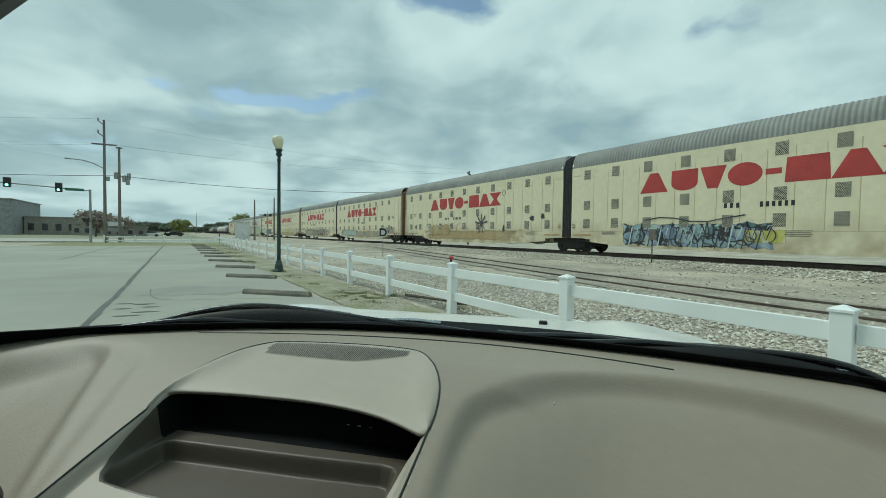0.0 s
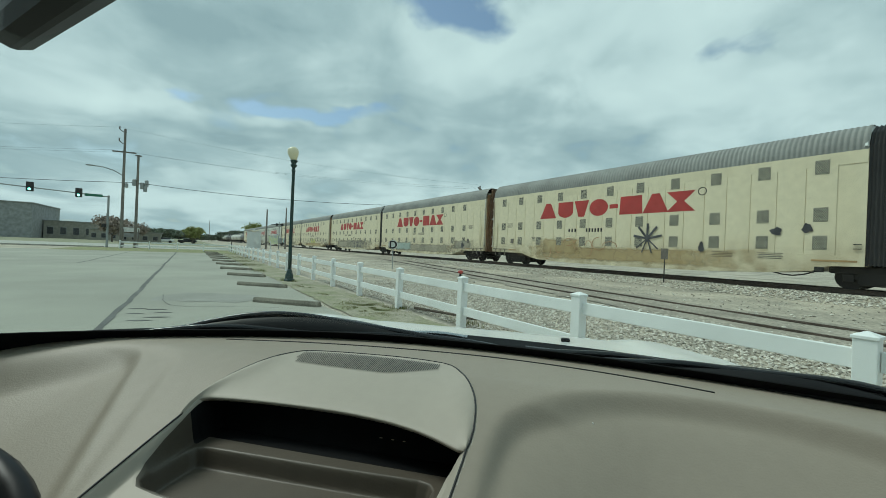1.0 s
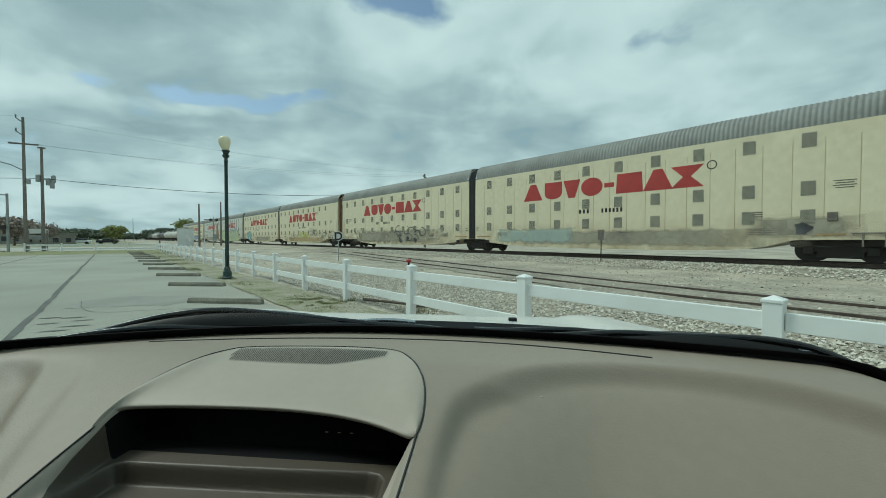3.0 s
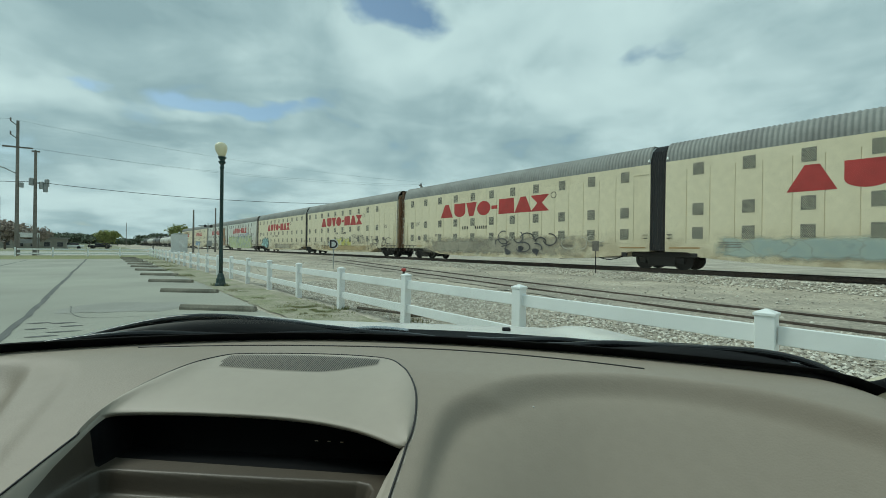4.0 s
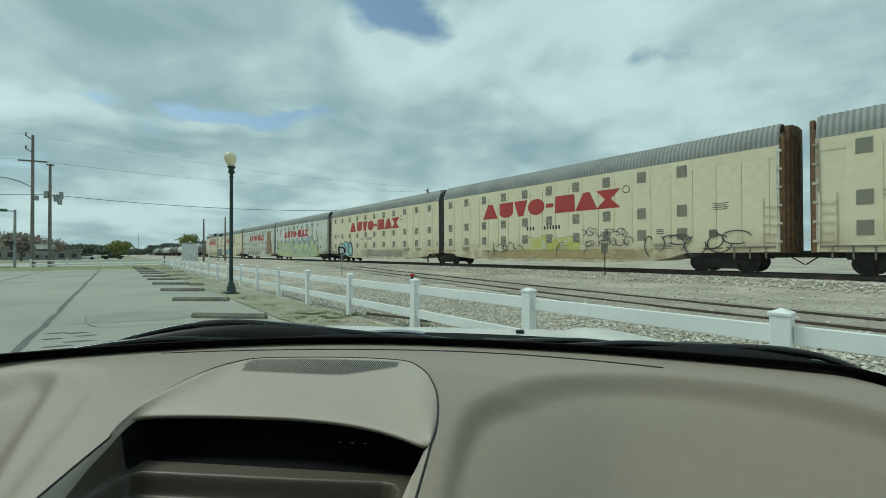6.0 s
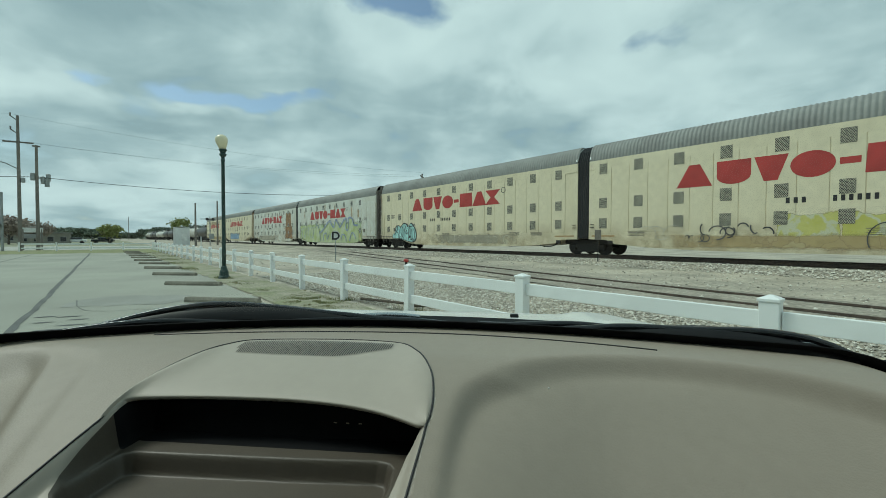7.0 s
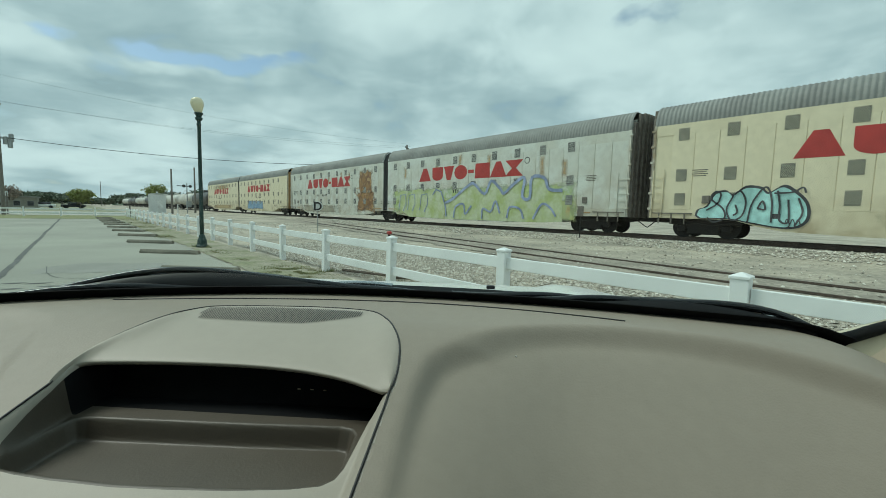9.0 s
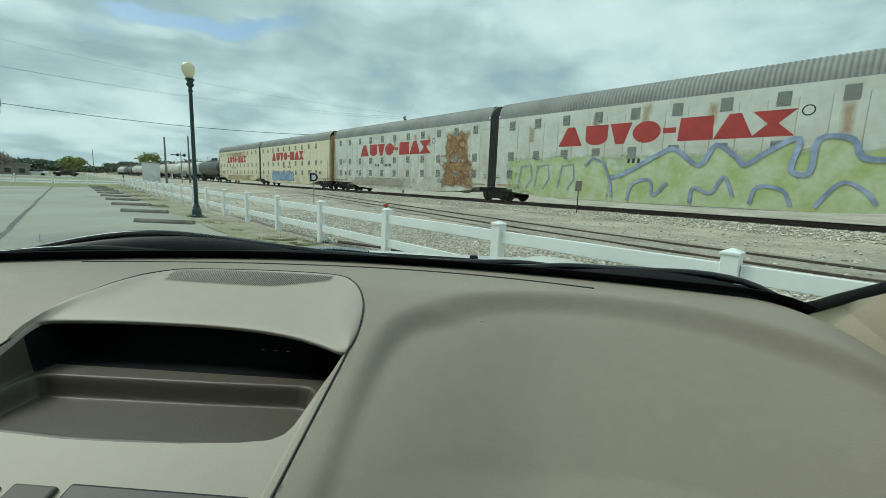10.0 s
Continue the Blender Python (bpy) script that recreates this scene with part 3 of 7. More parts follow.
def island_vary(m):
    """Each stone its own tone."""
    n, l = m.node_tree.nodes, m.node_tree.links
    g = n.new("ShaderNodeNewGeometry")
    ramp = n.new("ShaderNodeValToRGB")
    ramp.color_ramp.elements[0].color, ramp.color_ramp.elements[1].color = (0.28, 0.25, 0.21, 1), (0.72, 0.68, 0.60, 1)
    ramp.color_ramp.elements.new(0.55).color = (0.50, 0.46, 0.39, 1)
    l.new(g.outputs["Random Per Island"], ramp.inputs[0])
    l.new(ramp.outputs[0], n["Principled BSDF"].inputs["Base Color"])


island_vary(M["stone"])


def near_bed(r):
    while True:
        x, y = 0.15 + 5.0 * r.rand(), -3.0 + 17.0 * r.rand() ** 1.3
        if x < siding_x(y) - 0.15:
            return x, y


stones("gravel", 42000, near_bed, 0.012, 0.038, "loose pale and brown river gravel behind the fence", 1, M["stone"])
stones("gravel", 3000, lambda r: (0.2 + 12.5 * r.rand(), -2 + 36 * r.rand()), 0.015, 0.05, "scattered small stones on the dusty ground", 2, M["stone"])
stones("gravel", 9000, lambda r: (13.6 + 2.6 * r.rand(), -4 + 44 * r.rand()), 0.03, 0.07, "loose grey ballast stones beside the main track", 3, M["stone"])


# grass tufts along the verge and at the fence foot
def blades(name, spots, seed, label):
    r = np.random.RandomState(seed)
    v, f = [], []
    for x0, y0, rad, n, h in spots:
        for _ in range(n):
            a, d = r.rand() * 6.28, rad * (0.35 * abs(r.normal()) + 0.5 * r.rand() * (0.6 + 0.4 * math.sin(3 * r.rand())))
            x, y = x0 + d * math.cos(a) * 0.7, y0 + d * math.sin(a) * 1.5
            if noise.noise((x * 3.1, y * 3.1, 4.0)) < -0.05:
                continue
            hh, b, w = h * r.uniform(0.3, 1.1), r.rand() * 6.28, 0.007
            lean = hh * r.uniform(0.1, 0.7)
            i = len(v)
            z = ground_z(x, y) - 0.01
            v += [(x - w * math.sin(b), y + w * math.cos(b), z), (x + w * math.sin(b), y - w * math.cos(b), z), (x + lean * math.cos(b), y + lean * math.sin(b), z + hh)]
            f.append((i, i + 1, i + 2))
    return tagged(mesh_ob(name, v, f, M["grass"]), label, "grass", kind="stuff")


blades("grass", [(-0.62, 7.5, 0.85, 9500, 0.045), (-0.2, 9.2, 0.5, 900, 0.03), (-0.9, 12.2, 0.5, 900, 0.05), (-1.0, 14.0, 0.35, 900, 0.12), (-1.15, 19.5, 0.8, 1500, 0.06), (-1.1, 24.5, 1.2, 1800, 0.06),
                 (-0.9, 29, 1.6, 2200, 0.07), (-0.6, 35, 2.5, 2600, 0.07), (-0.6, 43, 3.0, 2600, 0.07), (-0.9, 10.0, 0.3, 400, 0.04), (0.05, 7.3, 0.2, 160, 0.08), (0.3, 5.2, 0.3, 240, 0.12), (1.2, 4.6, 0.15, 120, 0.16)],
       5, "sparse green and dry grass along the fence")
for (xa, ya), (xb, yb), r0 in (((0.16, 6.85), (0.62, 5.3), 0.03), ((0.98, 7.3), (1.02, 6.9), 0.05), ((0.4, 5.55), (0.75, 5.1), 0.035)):
    st = part("fallen_branch", add_rod(bmesh.new(), (xa, ya, r0 + 0.03), (xb, yb, r0 + 0.04), r0, r0 * 0.7, 7), M["bark"])
    tagged(st, "dark weathered piece of wood on the gravel", "branch", "pieces of wood")

# ---- wheel stops ----
prof = [(-0.075, 0.0), (-0.075, 0.05), (-0.045, 0.105), (0.045, 0.105), (0.075, 0.05), (0.075, 0.0)]
vs = [(x, p, z) for x in (-0.80, -0.77, 0.77, 0.80) for p, z in (prof if abs(x) < 0.79 else [(a * 0.9, c * 0.93) for a, c in prof])]
fs = [(i * 6 + k, i * 6 + (k + 1) % 6, i * 6 + 6 + (k + 1) % 6, i * 6 + 6 + k) for i in range(3) for k in range(6)] + [tuple(range(5, -1, -1)), tuple(range(18, 24))]
stop_rng = random.Random(2)
stop = mesh_ob("wheel_stop", vs, fs, M["stop"])
stop.matrix_basis = pose(-2.09, 0.63, 0.0, 0, 0, -45)
tagged(stop, "grey concrete wheel stop on the asphalt", "wheel stop", "wheel stops")
for k in range(1, 13):
    copy_thing(stop, pose(-2.09 + stop_rng.uniform(-0.03, 0.03), 0.63 + 3.92 * k, 0.0, 0, 0, -44 + stop_rng.uniform(-2, 2)))

# ---- white vinyl fence ----
post_h, pw = 0.84, 0.127
fence = tagged(new("fence"), "white vinyl two-rail fence along the lot", "fence")
post_bm = add_box(bmesh.new(), 0, 0, post_h / 2 - 0.05, pw, pw, post_h + 0.1, bevel=0.006)
post_me = bpy.data.meshes.new("post")
post_bm.to_mesh(post_me)
post_bm.free()
post_me.materials.append(M["vinyl"])
cap_bm = bmesh.new()
add_box(cap_bm, 0, 0, 0.012, pw + 0.018, pw + 0.018, 0.024, bevel=0.004)
bmesh.ops.create_cone(cap_bm, cap_ends=True, segments=4, radius1=0.098, radius2=0.012, depth=0.028, matrix=Matrix.Translation((0, 0, 0.037)) @ pose(0, 0, 0, 0, 0, 45))
cap_me = bpy.data.meshes.new("cap")
cap_bm.to_mesh(cap_me)
cap_bm.free()
cap_me.materials.append(M["vinyl"])
rail_bm = add_box(bmesh.new(), 0, 0, 0, 0.042, 2.44 - pw, 0.14, bevel=0.006)
rail_me = bpy.data.meshes.new("rail")
rail_bm.to_mesh(rail_me)
rail_bm.free()
rail_me.materials.append(M["vinyl"])
fr = random.Random(6)
N_POST = 23
for k in range(-4, N_POST):
    tilt = pose(0, 2.44 * k, 0, fr.uniform(-0.6, 0.6), fr.uniform(-0.6, 0.6), fr.uniform(-1, 1))
    p = link_mesh("post", post_me, fence, m=tilt)
    link_mesh("cap", cap_me, p, m=pose(0, 0, post_h))
    if k < N_POST - 1:
        for z in (0.70, 0.30):
            link_mesh("rail", rail_me, fence, m=pose(0, 2.44 * k + 1.22, z + fr.uniform(-0.006, 0.006), fr.uniform(-0.2, 0.2)))
end_fence = tagged(new("fence"), "white vinyl two-rail fence across the end of the lot", "fence")
for k in range(1, 5):
    p = link_mesh("post", post_me, end_fence, m=pose(-2.55 * k, 53.68, 0))
    link_mesh("cap", cap_me, p, m=pose(0, 0, post_h))
for k in range(4):
    for z in (0.70, 0.30):
        link_mesh("rail", rail_me, end_fence, m=Matrix.Translation((-1.275 - 2.55 * k, 53.68, z)) @ pose(0, 0, 0, 0, 0, 90))

# ---- lamp post ----
lamp = thing("street_lamp", pose(-0.98, 14.0, 0), "dark green cast-iron lamp post with an acorn globe", "street lamp")
part("base", lathe([(0.17, 0.0), (0.17, 0.06), (0.14, 0.10), (0.13, 0.24), (0.10, 0.30), (0.085, 0.38), (0.06, 0.42)], 12), M["green_iron"], lamp, smooth=False)
part("shaft", lathe([(0.062, 0.40), (0.06, 1.2), (0.05, 3.78), (0.068, 3.80), (0.068, 3.84), (0.05, 3.86), (0.05, 3.93)], 14), M["green_iron"], lamp, smooth=True)
part("collar", lathe([(0.05, 3.92), (0.10, 3.97), (0.11, 4.02), (0.07, 4.05), (0.10, 4.12), (0.125, 4.14), (0.125, 4.17)], 16), M["green_iron"], lamp)
part("globe", lathe([(0.085, 4.165), (0.11, 4.22), (0.16, 4.34), (0.185, 4.44), (0.18, 4.52), (0.14, 4.59), (0.07, 4.63), (0.01, 4.64)], 20), M["globe"], lamp, "pale yellow acorn glass globe", smooth=True).matrix_basis = Matrix.Translation((0, 0, 4.16)) @ pose(0, 0, 0, 0, -7, 0) @ Matrix.Translation((0, 0, -4.16))

# ---- track markers ----
dsign = thing("derail_sign", pose(6.1, 21.0, 0.05), "small white round sign on a thin steel post", "sign")
box_part("sign_post", (0, 0, 0.75, 0.05, 0.03, 1.5), M["steel"], dsign)
disc = bmesh.new()
add_rod(disc, (0, -0.022, 1.42), (0, -0.034, 1.42), 0.27, None, 24)
part("plate", disc, M["sign_white"], dsign)
fc = bpy.data.curves.new("letter", "FONT")
fc.body, fc.size, fc.align_x, fc.extrude, fc.offset = "D", 0.62, "CENTER", 0.003, 0.018
fo = new("letter_curve", fc)
bpy.context.view_layer.update()
letter = bpy.data.meshes.new_from_object(fo)
bpy.data.objects.remove(fo)
letter.materials.clear()
letter.materials.append(M["black"])
lo = link_mesh("letter", letter, dsign, "black capital letter on the plate", pose(0, -0.039, 1.20, 90, 0, 0))
dsign.matrix_basis = pose(6.1, 21.0, 0.05, 0, 0, -25)

mk = thing("track_marker", pose(14.8, 10.0, 0.10), "thin dark steel stake with a small dark plate", "marker")
box_part("stake", (0, 0, 0.78, 0.035, 0.035, 1.75), M["truck"], mk)
box_part("plate", (-0.025, 0, 1.42, 0.012, 0.34, 0.50), M["grime_door"], mk, bevel=0.01)
sw = thing("switch_stand", pose(5.6, 13.2, 0.0), "low switch stand with a red round target", "switch stand")
part("stand", lathe([(0.14, 0.0), (0.14, 0.05), (0.05, 0.12), (0.045, 0.36)], 10), M["truck"], sw)
part("target", lathe([(0.05, 0.34), (0.10, 0.38), (0.11, 0.43), (0.08, 0.47), (0.03, 0.48)], 12), M["red"], sw, "red painted target")

# ---- the train ----
FACE, EAVE, ROOF_Z = -1.53, 5.13, 6.09
PITCH, HALF_GAP, END_GAP = 22.2, 0.36, 0.55
COL = 1.875


def perforated(name, color):
    """Sheet metal with a hexagonal field of dark holes."""
    m = bpy.data.materials.new(name)
    m.use_nodes = True
    n, l = m.node_tree.nodes, m.node_tree.links
    b = n["Principled BSDF"]
    b.inputs["Roughness"].default_value = 0.6
    tc = n.new("ShaderNodeTexCoord")
    sp = n.new("ShaderNodeSeparateXYZ")
    l.new(tc.outputs["Object"], sp.inputs[0])

    def mth(op, a, b=None):
        q = n.new("ShaderNodeMath")
        q.operation = op
        for i, v in enumerate((a, b)):
            if v is None:
                continue
            if isinstance(v, (int, float)):
                q.inputs[i].default_value = v
            else:
                l.new(v, q.inputs[i])
        return q.outputs[0]

    p = 0.064

    def cell(oy, oz):
        u = mth("SUBTRACT", mth("FRACT", mth("ADD", mth("DIVIDE", sp.outputs[1], p), oy)), 0.5)
        w = mth("SUBTRACT", mth("FRACT", mth("ADD", mth("DIVIDE", sp.outputs[2], p * 1.5), oz)), 0.5)
        w = mth("MULTIPLY", w, 1.5)
        return mth("SQRT", mth("ADD", mth("MULTIPLY", u, u), mth("MULTIPLY", w, w)))

    d = mth("MINIMUM", cell(0.25, 0.25), cell(0.75, 0.75))
    hole = mth("LESS_THAN", d, 0.37)
    mx = n.new("ShaderNodeMix")
    mx.data_type = "RGBA"
    l.new(hole, mx.inputs["Factor"])
    mx.inputs["A"].default_value, mx.inputs["B"].default_value = (*color, 1), (0.02, 0.02, 0.02, 1)
    l.new(mx.outputs["Result"], b.inputs["Base Color"])
    return m


M["vent_cream"] = perforated("perforated_cream", (0.50, 0.47, 0.36))
M["vent_white"] = perforated("perforated_white", (0.46, 0.47, 0.43))

CACHE = {}


def shared(key, build):
    if key not in CACHE:
        CACHE[key] = build()
    return CACHE[key]


def bm_mesh(name, bm, material, smooth=False):
    me = bpy.data.meshes.new(name)
    bm.to_mesh(me)
    bm.free()
    me.materials.append(material)
    if smooth:
        me.polygons.foreach_set("use_smooth", [True] * len(me.polygons))
    return me


U_LEN = PITCH - HALF_GAP - END_GAP


def roof_mesh():
    """Corrugated roof, y from 0 to U_LEN."""
    arc = []
    for i in range(11):
        a = math.pi / 2 * i / 10
        arc.append((FACE + 0.62 * (1 - math.cos(a)), EAVE + (ROOF_Z - EAVE) * math.sin(a), -math.cos(a), math.sin(a)))
    full = arc + [(-x, z, -nx, nz) for x, z, nx, nz in reversed(arc)]
    steps = int(U_LEN / 0.175) * 6
    v, f, w = [], [], len(full)
    for j in range(steps + 1):
        y = U_LEN * j / steps
        k = 0.036 * (0.5 - 0.5 * math.cos(2 * math.pi * j / 6)) ** 0.7
        v += [(x + nx * k, y, z + nz * k) for x, z, nx, nz in full]
    for j in range(steps):
        f += [(j * w + i, (j + 1) * w + i, (j + 1) * w + i + 1, j * w + i + 1) for i in range(w - 1)]
    me = bpy.data.meshes.new("roof")
    me.from_pydata(v, [], f)
    me.materials.append(M["roof"])
    me.polygons.foreach_set("use_smooth", [True] * len(me.polygons))
    return me


def sill_mesh(material, odd):
    """Lower body: its underside is high over the trucks and falls slowly to its lowest amidships; the joint is at the lower end for odd units."""
    ys = [0, 1.0, 1.35, 1.5, 3.2, 5.5, 9, 13, U_LEN - 7.0, U_LEN - 5.0, U_LEN - 4.2, U_LEN - 3.4, U_LEN]
    zs = [0.88, 0.86, 0.70, 0.64, 0.48, 0.39, 0.36, 0.36, 0.38, 0.46, 0.62, 0.86, 0.88]
    if not odd:
        ys, zs = [U_LEN - y for y in reversed(ys)], zs[::-1]
    v, f = [], []
    for y, z in zip(ys, zs):
        v += [(FACE - 0.022, y, z), (-FACE, y, z), (-FACE, y, 1.275), (FACE - 0.022, y, 1.275)]
    for j in range(len(ys) - 1):
        for i in range(4):
            f.append((4 * j + i, 4 * j + (i + 1) % 4, 4 * j + 4 + (i + 1) % 4, 4 * j + 4 + i))
    f += [(3, 2, 1, 0), tuple(4 * (len(ys) - 1) + i for i in range(4))]
    me = bpy.data.meshes.new("side_sill")
    me.from_pydata(v, [], f)
    me.materials.append(material)
    return me


def truck_parts(parent, y0):
    """A two-axle truck: frame, bolster, springs, four wheels."""
    def frame_me():
        b = bmesh.new()
        for sx in (-1, 1):
            add_box(b, sx * 1.0, 0, 0.50, 0.14, 2.2, 0.20, bevel=0.03)
            add_box(b, sx * 1.0, 0, 0.42, 0.17, 1.3, 0.50, bevel=0.06)
            add_box(b, sx * 1.04, 0, 0.74, 0.12, 2.9, 0.30, bevel=0.06)
            add_box(b, sx * 1.02, 0, 0.30, 0.12, 0.9, 0.16, bevel=0.04)
            for dy in (-0.89, 0.89):
                add_box(b, sx * 1.02, dy, 0.44, 0.2, 0.34, 0.30, bevel=0.04)
        add_box(b, 0, 0, 0.55, 2.0, 0.4, 0.3, bevel=0.03)
        add_box(b, 0, 0, 0.80, 1.3, 2.4, 0.26, bevel=0.05)
        return bm_mesh("truck_frame", b, M["truck"])

    def wheel_me():
        b = bmesh.new()
        for sx in (-0.75, 0.75):
            add_rod(b, (sx - 0.06, 0, 0.46), (sx + 0.06, 0, 0.46), 0.46, None, 22)
            add_rod(b, (sx + 0.03, 0, 0.46), (sx + 0.10, 0, 0.46), 0.20, None, 14)
        add_rod(b, (-0.8, 0, 0.46), (0.8, 0, 0.46), 0.08, None, 8)
        return bm_mesh("wheelset", b, M["truck"])

    t = link_mesh("truck", shared("truck", frame_me), parent, "black cast-iron truck", pose(0, y0, 0))
    for dy in (-0.89, 0.89):
        link_mesh("wheelset", shared("wheelset", wheel_me), t, m=pose(0, dy, 0))


def flat(poly, x, name, material):
    """A thin painted patch on the near side from (y, z) corners."""
    v = [(x, y, z) for y, z in poly]
    me = bpy.data.meshes.new(name)
    me.from_pydata(v, [], [tuple(range(len(v)))])
    me.materials.append(material)
    return me


# emblem of red blocks, (start, end) along the side and shape
EMBLEM = [("trap", 0.00, 1.45), ("cup", 1.62, 2.85), ("wedge", 2.95, 4.05), ("disc", 4.10, 5.40), ("bar", 5.50, 6.05), ("block", 6.15, 7.55), ("trap", 7.55, 8.95), ("bow", 8.85, 10.25)]


def emblem_shape(kind, w, h):
    if kind == "trap":
        return [(0, 0), (w, 0), (w * 0.66, h), (w * 0.36, h)]
    if kind == "cup":
        return [(w / 2 - w / 2 * math.cos(a), 0.35 * h - 0.35 * h * math.sin(a)) for a in np.linspace(0, math.pi, 12)] + [(w, h), (0, h)]
    if kind == "wedge":
        return [(w * 0.30, 0), (w * 0.70, 0), (w, h), (0, h)]
    if kind == "disc":
        return [(w / 2 + w / 2 * math.cos(a), h / 2 + h / 2 * math.sin(a)) for a in np.linspace(0, 2 * math.pi, 25)[:-1]]
    if kind == "bar":
        return [(0, 0.38 * h), (w, 0.38 * h), (w, 0.62 * h), (0, 0.62 * h)]
    if kind == "block":
        return [(0, 0), (w, 0), (w * 0.96, h), (w * 0.04, h)]
    return [(0, 0), (w, 0), (w * 0.62, 0.5 * h), (w, h), (0, h), (w * 0.38, 0.5 * h)]


def emblem(parent, y_start, paint):
    """Red blocks on the side; the row runs towards lower y."""
    for i, (kind, a, c) in enumerate(EMBLEM):
        def build():
            pts = emblem_shape(kind, c - a, 1.0)
            b = bmesh.new()
            f = b.faces.new([b.verts.new((0, -p, q)) for p, q in pts])
            f.normal_update()
            bmesh.ops.triangulate(b, faces=[f], ngon_method="EAR_CLIP")
            return bm_mesh("emblem_block", b, paint)
        link_mesh("emblem_block", shared(("emblem", i, paint.name), build), parent, m=pose(FACE - 0.032, y_start - a, 3.25))


def blob(cx, cz, rx, rz, seed, n=26, jag=0.25):
    r = random.Random(seed)
    ph = [r.uniform(0, 6.3) for _ in range(4)]
    out = []
    for i in range(n):
        a = 2 * math.pi * i / n
        k = 1 + jag * (0.5 * math.sin(3 * a + ph[0]) + 0.4 * math.sin(5 * a + ph[1]) + 0.3 * math.sin(8 * a + ph[2]))
        out.append((cx + rx * k * math.cos(a), cz + rz * k * math.sin(a)))
    return out


LIFT = [0]


def paint_blob(parent, poly, material, lift):
    LIFT[0] += 1
    lift += 0.0008 * (LIFT[0] % 23)
    b = bmesh.new()
    f = b.faces.new([b.verts.new((FACE - lift, y, z)) for y, z in poly])
    f.normal_update()
    bmesh.ops.triangulate(b, faces=[f], ngon_method="EAR_CLIP")
    part("painted_patch", b, material, parent)


def stroke(parent, pts, width, material, lift):
    """A sprayed line on the side from (y, z) points."""
    LIFT[0] += 1
    lift += 0.012 + 0.0008 * (LIFT[0] % 23)
    v, f = [], []
    for i, (y, z) in enumerate(pts):
        a, c = pts[max(i - 1, 0)], pts[min(i + 1, len(pts) - 1)]
        d = Vector((c[0] - a[0], c[1] - a[1]))
        d = d.normalized() if d.length > 1e-6 else Vector((1, 0))
        v += [(FACE - lift, y - d.y * width / 2, z + d.x * width / 2), (FACE - lift, y + d.y * width / 2, z - d.x * width / 2)]
    f = [(2 * i, 2 * i + 1, 2 * i + 3, 2 * i + 2) for i in range(len(pts) - 1)]
    mesh_ob("painted_line", v, f, material, parent)


def curl(cx, cz, rx, rz, a0, a1, n=18):
    return [(cx + rx * math.cos(a0 + (a1 - a0) * i / n), cz + rz * math.sin(a0 + (a1 - a0) * i / n)) for i in range(n + 1)]


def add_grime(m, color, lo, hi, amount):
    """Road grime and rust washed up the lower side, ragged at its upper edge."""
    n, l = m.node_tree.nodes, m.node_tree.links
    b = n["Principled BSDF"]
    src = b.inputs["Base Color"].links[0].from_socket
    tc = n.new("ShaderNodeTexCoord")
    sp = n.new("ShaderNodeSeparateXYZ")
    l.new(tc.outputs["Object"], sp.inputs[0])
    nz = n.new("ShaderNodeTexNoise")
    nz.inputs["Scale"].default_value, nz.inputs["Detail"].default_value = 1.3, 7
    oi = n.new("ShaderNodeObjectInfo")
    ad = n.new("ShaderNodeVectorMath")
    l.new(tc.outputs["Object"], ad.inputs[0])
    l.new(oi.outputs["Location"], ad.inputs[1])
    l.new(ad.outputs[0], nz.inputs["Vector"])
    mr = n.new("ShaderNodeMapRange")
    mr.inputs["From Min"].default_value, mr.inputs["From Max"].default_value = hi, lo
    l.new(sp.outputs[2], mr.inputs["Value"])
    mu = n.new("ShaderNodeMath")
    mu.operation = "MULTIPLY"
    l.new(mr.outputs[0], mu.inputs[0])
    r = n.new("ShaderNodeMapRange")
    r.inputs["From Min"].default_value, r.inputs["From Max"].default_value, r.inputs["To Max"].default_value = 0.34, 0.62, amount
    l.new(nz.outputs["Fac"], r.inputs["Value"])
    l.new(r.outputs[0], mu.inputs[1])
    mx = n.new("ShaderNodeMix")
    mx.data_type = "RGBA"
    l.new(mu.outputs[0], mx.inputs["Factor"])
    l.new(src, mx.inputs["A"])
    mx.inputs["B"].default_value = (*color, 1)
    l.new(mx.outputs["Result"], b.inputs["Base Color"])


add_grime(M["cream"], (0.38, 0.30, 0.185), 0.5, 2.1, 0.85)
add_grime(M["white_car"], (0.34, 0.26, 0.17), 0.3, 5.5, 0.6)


def spray(name, color):
    m = mat(name, color, 0.55, grain=0.12, scale=4, alt=tuple(min(1, c * 1.5 + 0.05) for c in color), big_scale=1.6)
    return m


S = {k: spray("spray_" + k, c) for k, c in {"blue": (0.10, 0.16, 0.22), "pale_blue": (0.34, 0.42, 0.44), "teal": (0.30, 0.50, 0.48), "yellow": (0.52, 0.48, 0.14), "lime": (0.42, 0.48, 0.22),
                                            "pale": (0.55, 0.60, 0.52), "rust": (0.40, 0.22, 0.08), "brown": (0.28, 0.15, 0.07), "sky": (0.16, 0.30, 0.46), "black": (0.03, 0.03, 0.035), "tan": (0.54, 0.43, 0.26), "dirt": (0.36, 0.34, 0.28),
                                            "grey": (0.33, 0.34, 0.32), "purple": (0.20, 0.24, 0.36)}.items()}


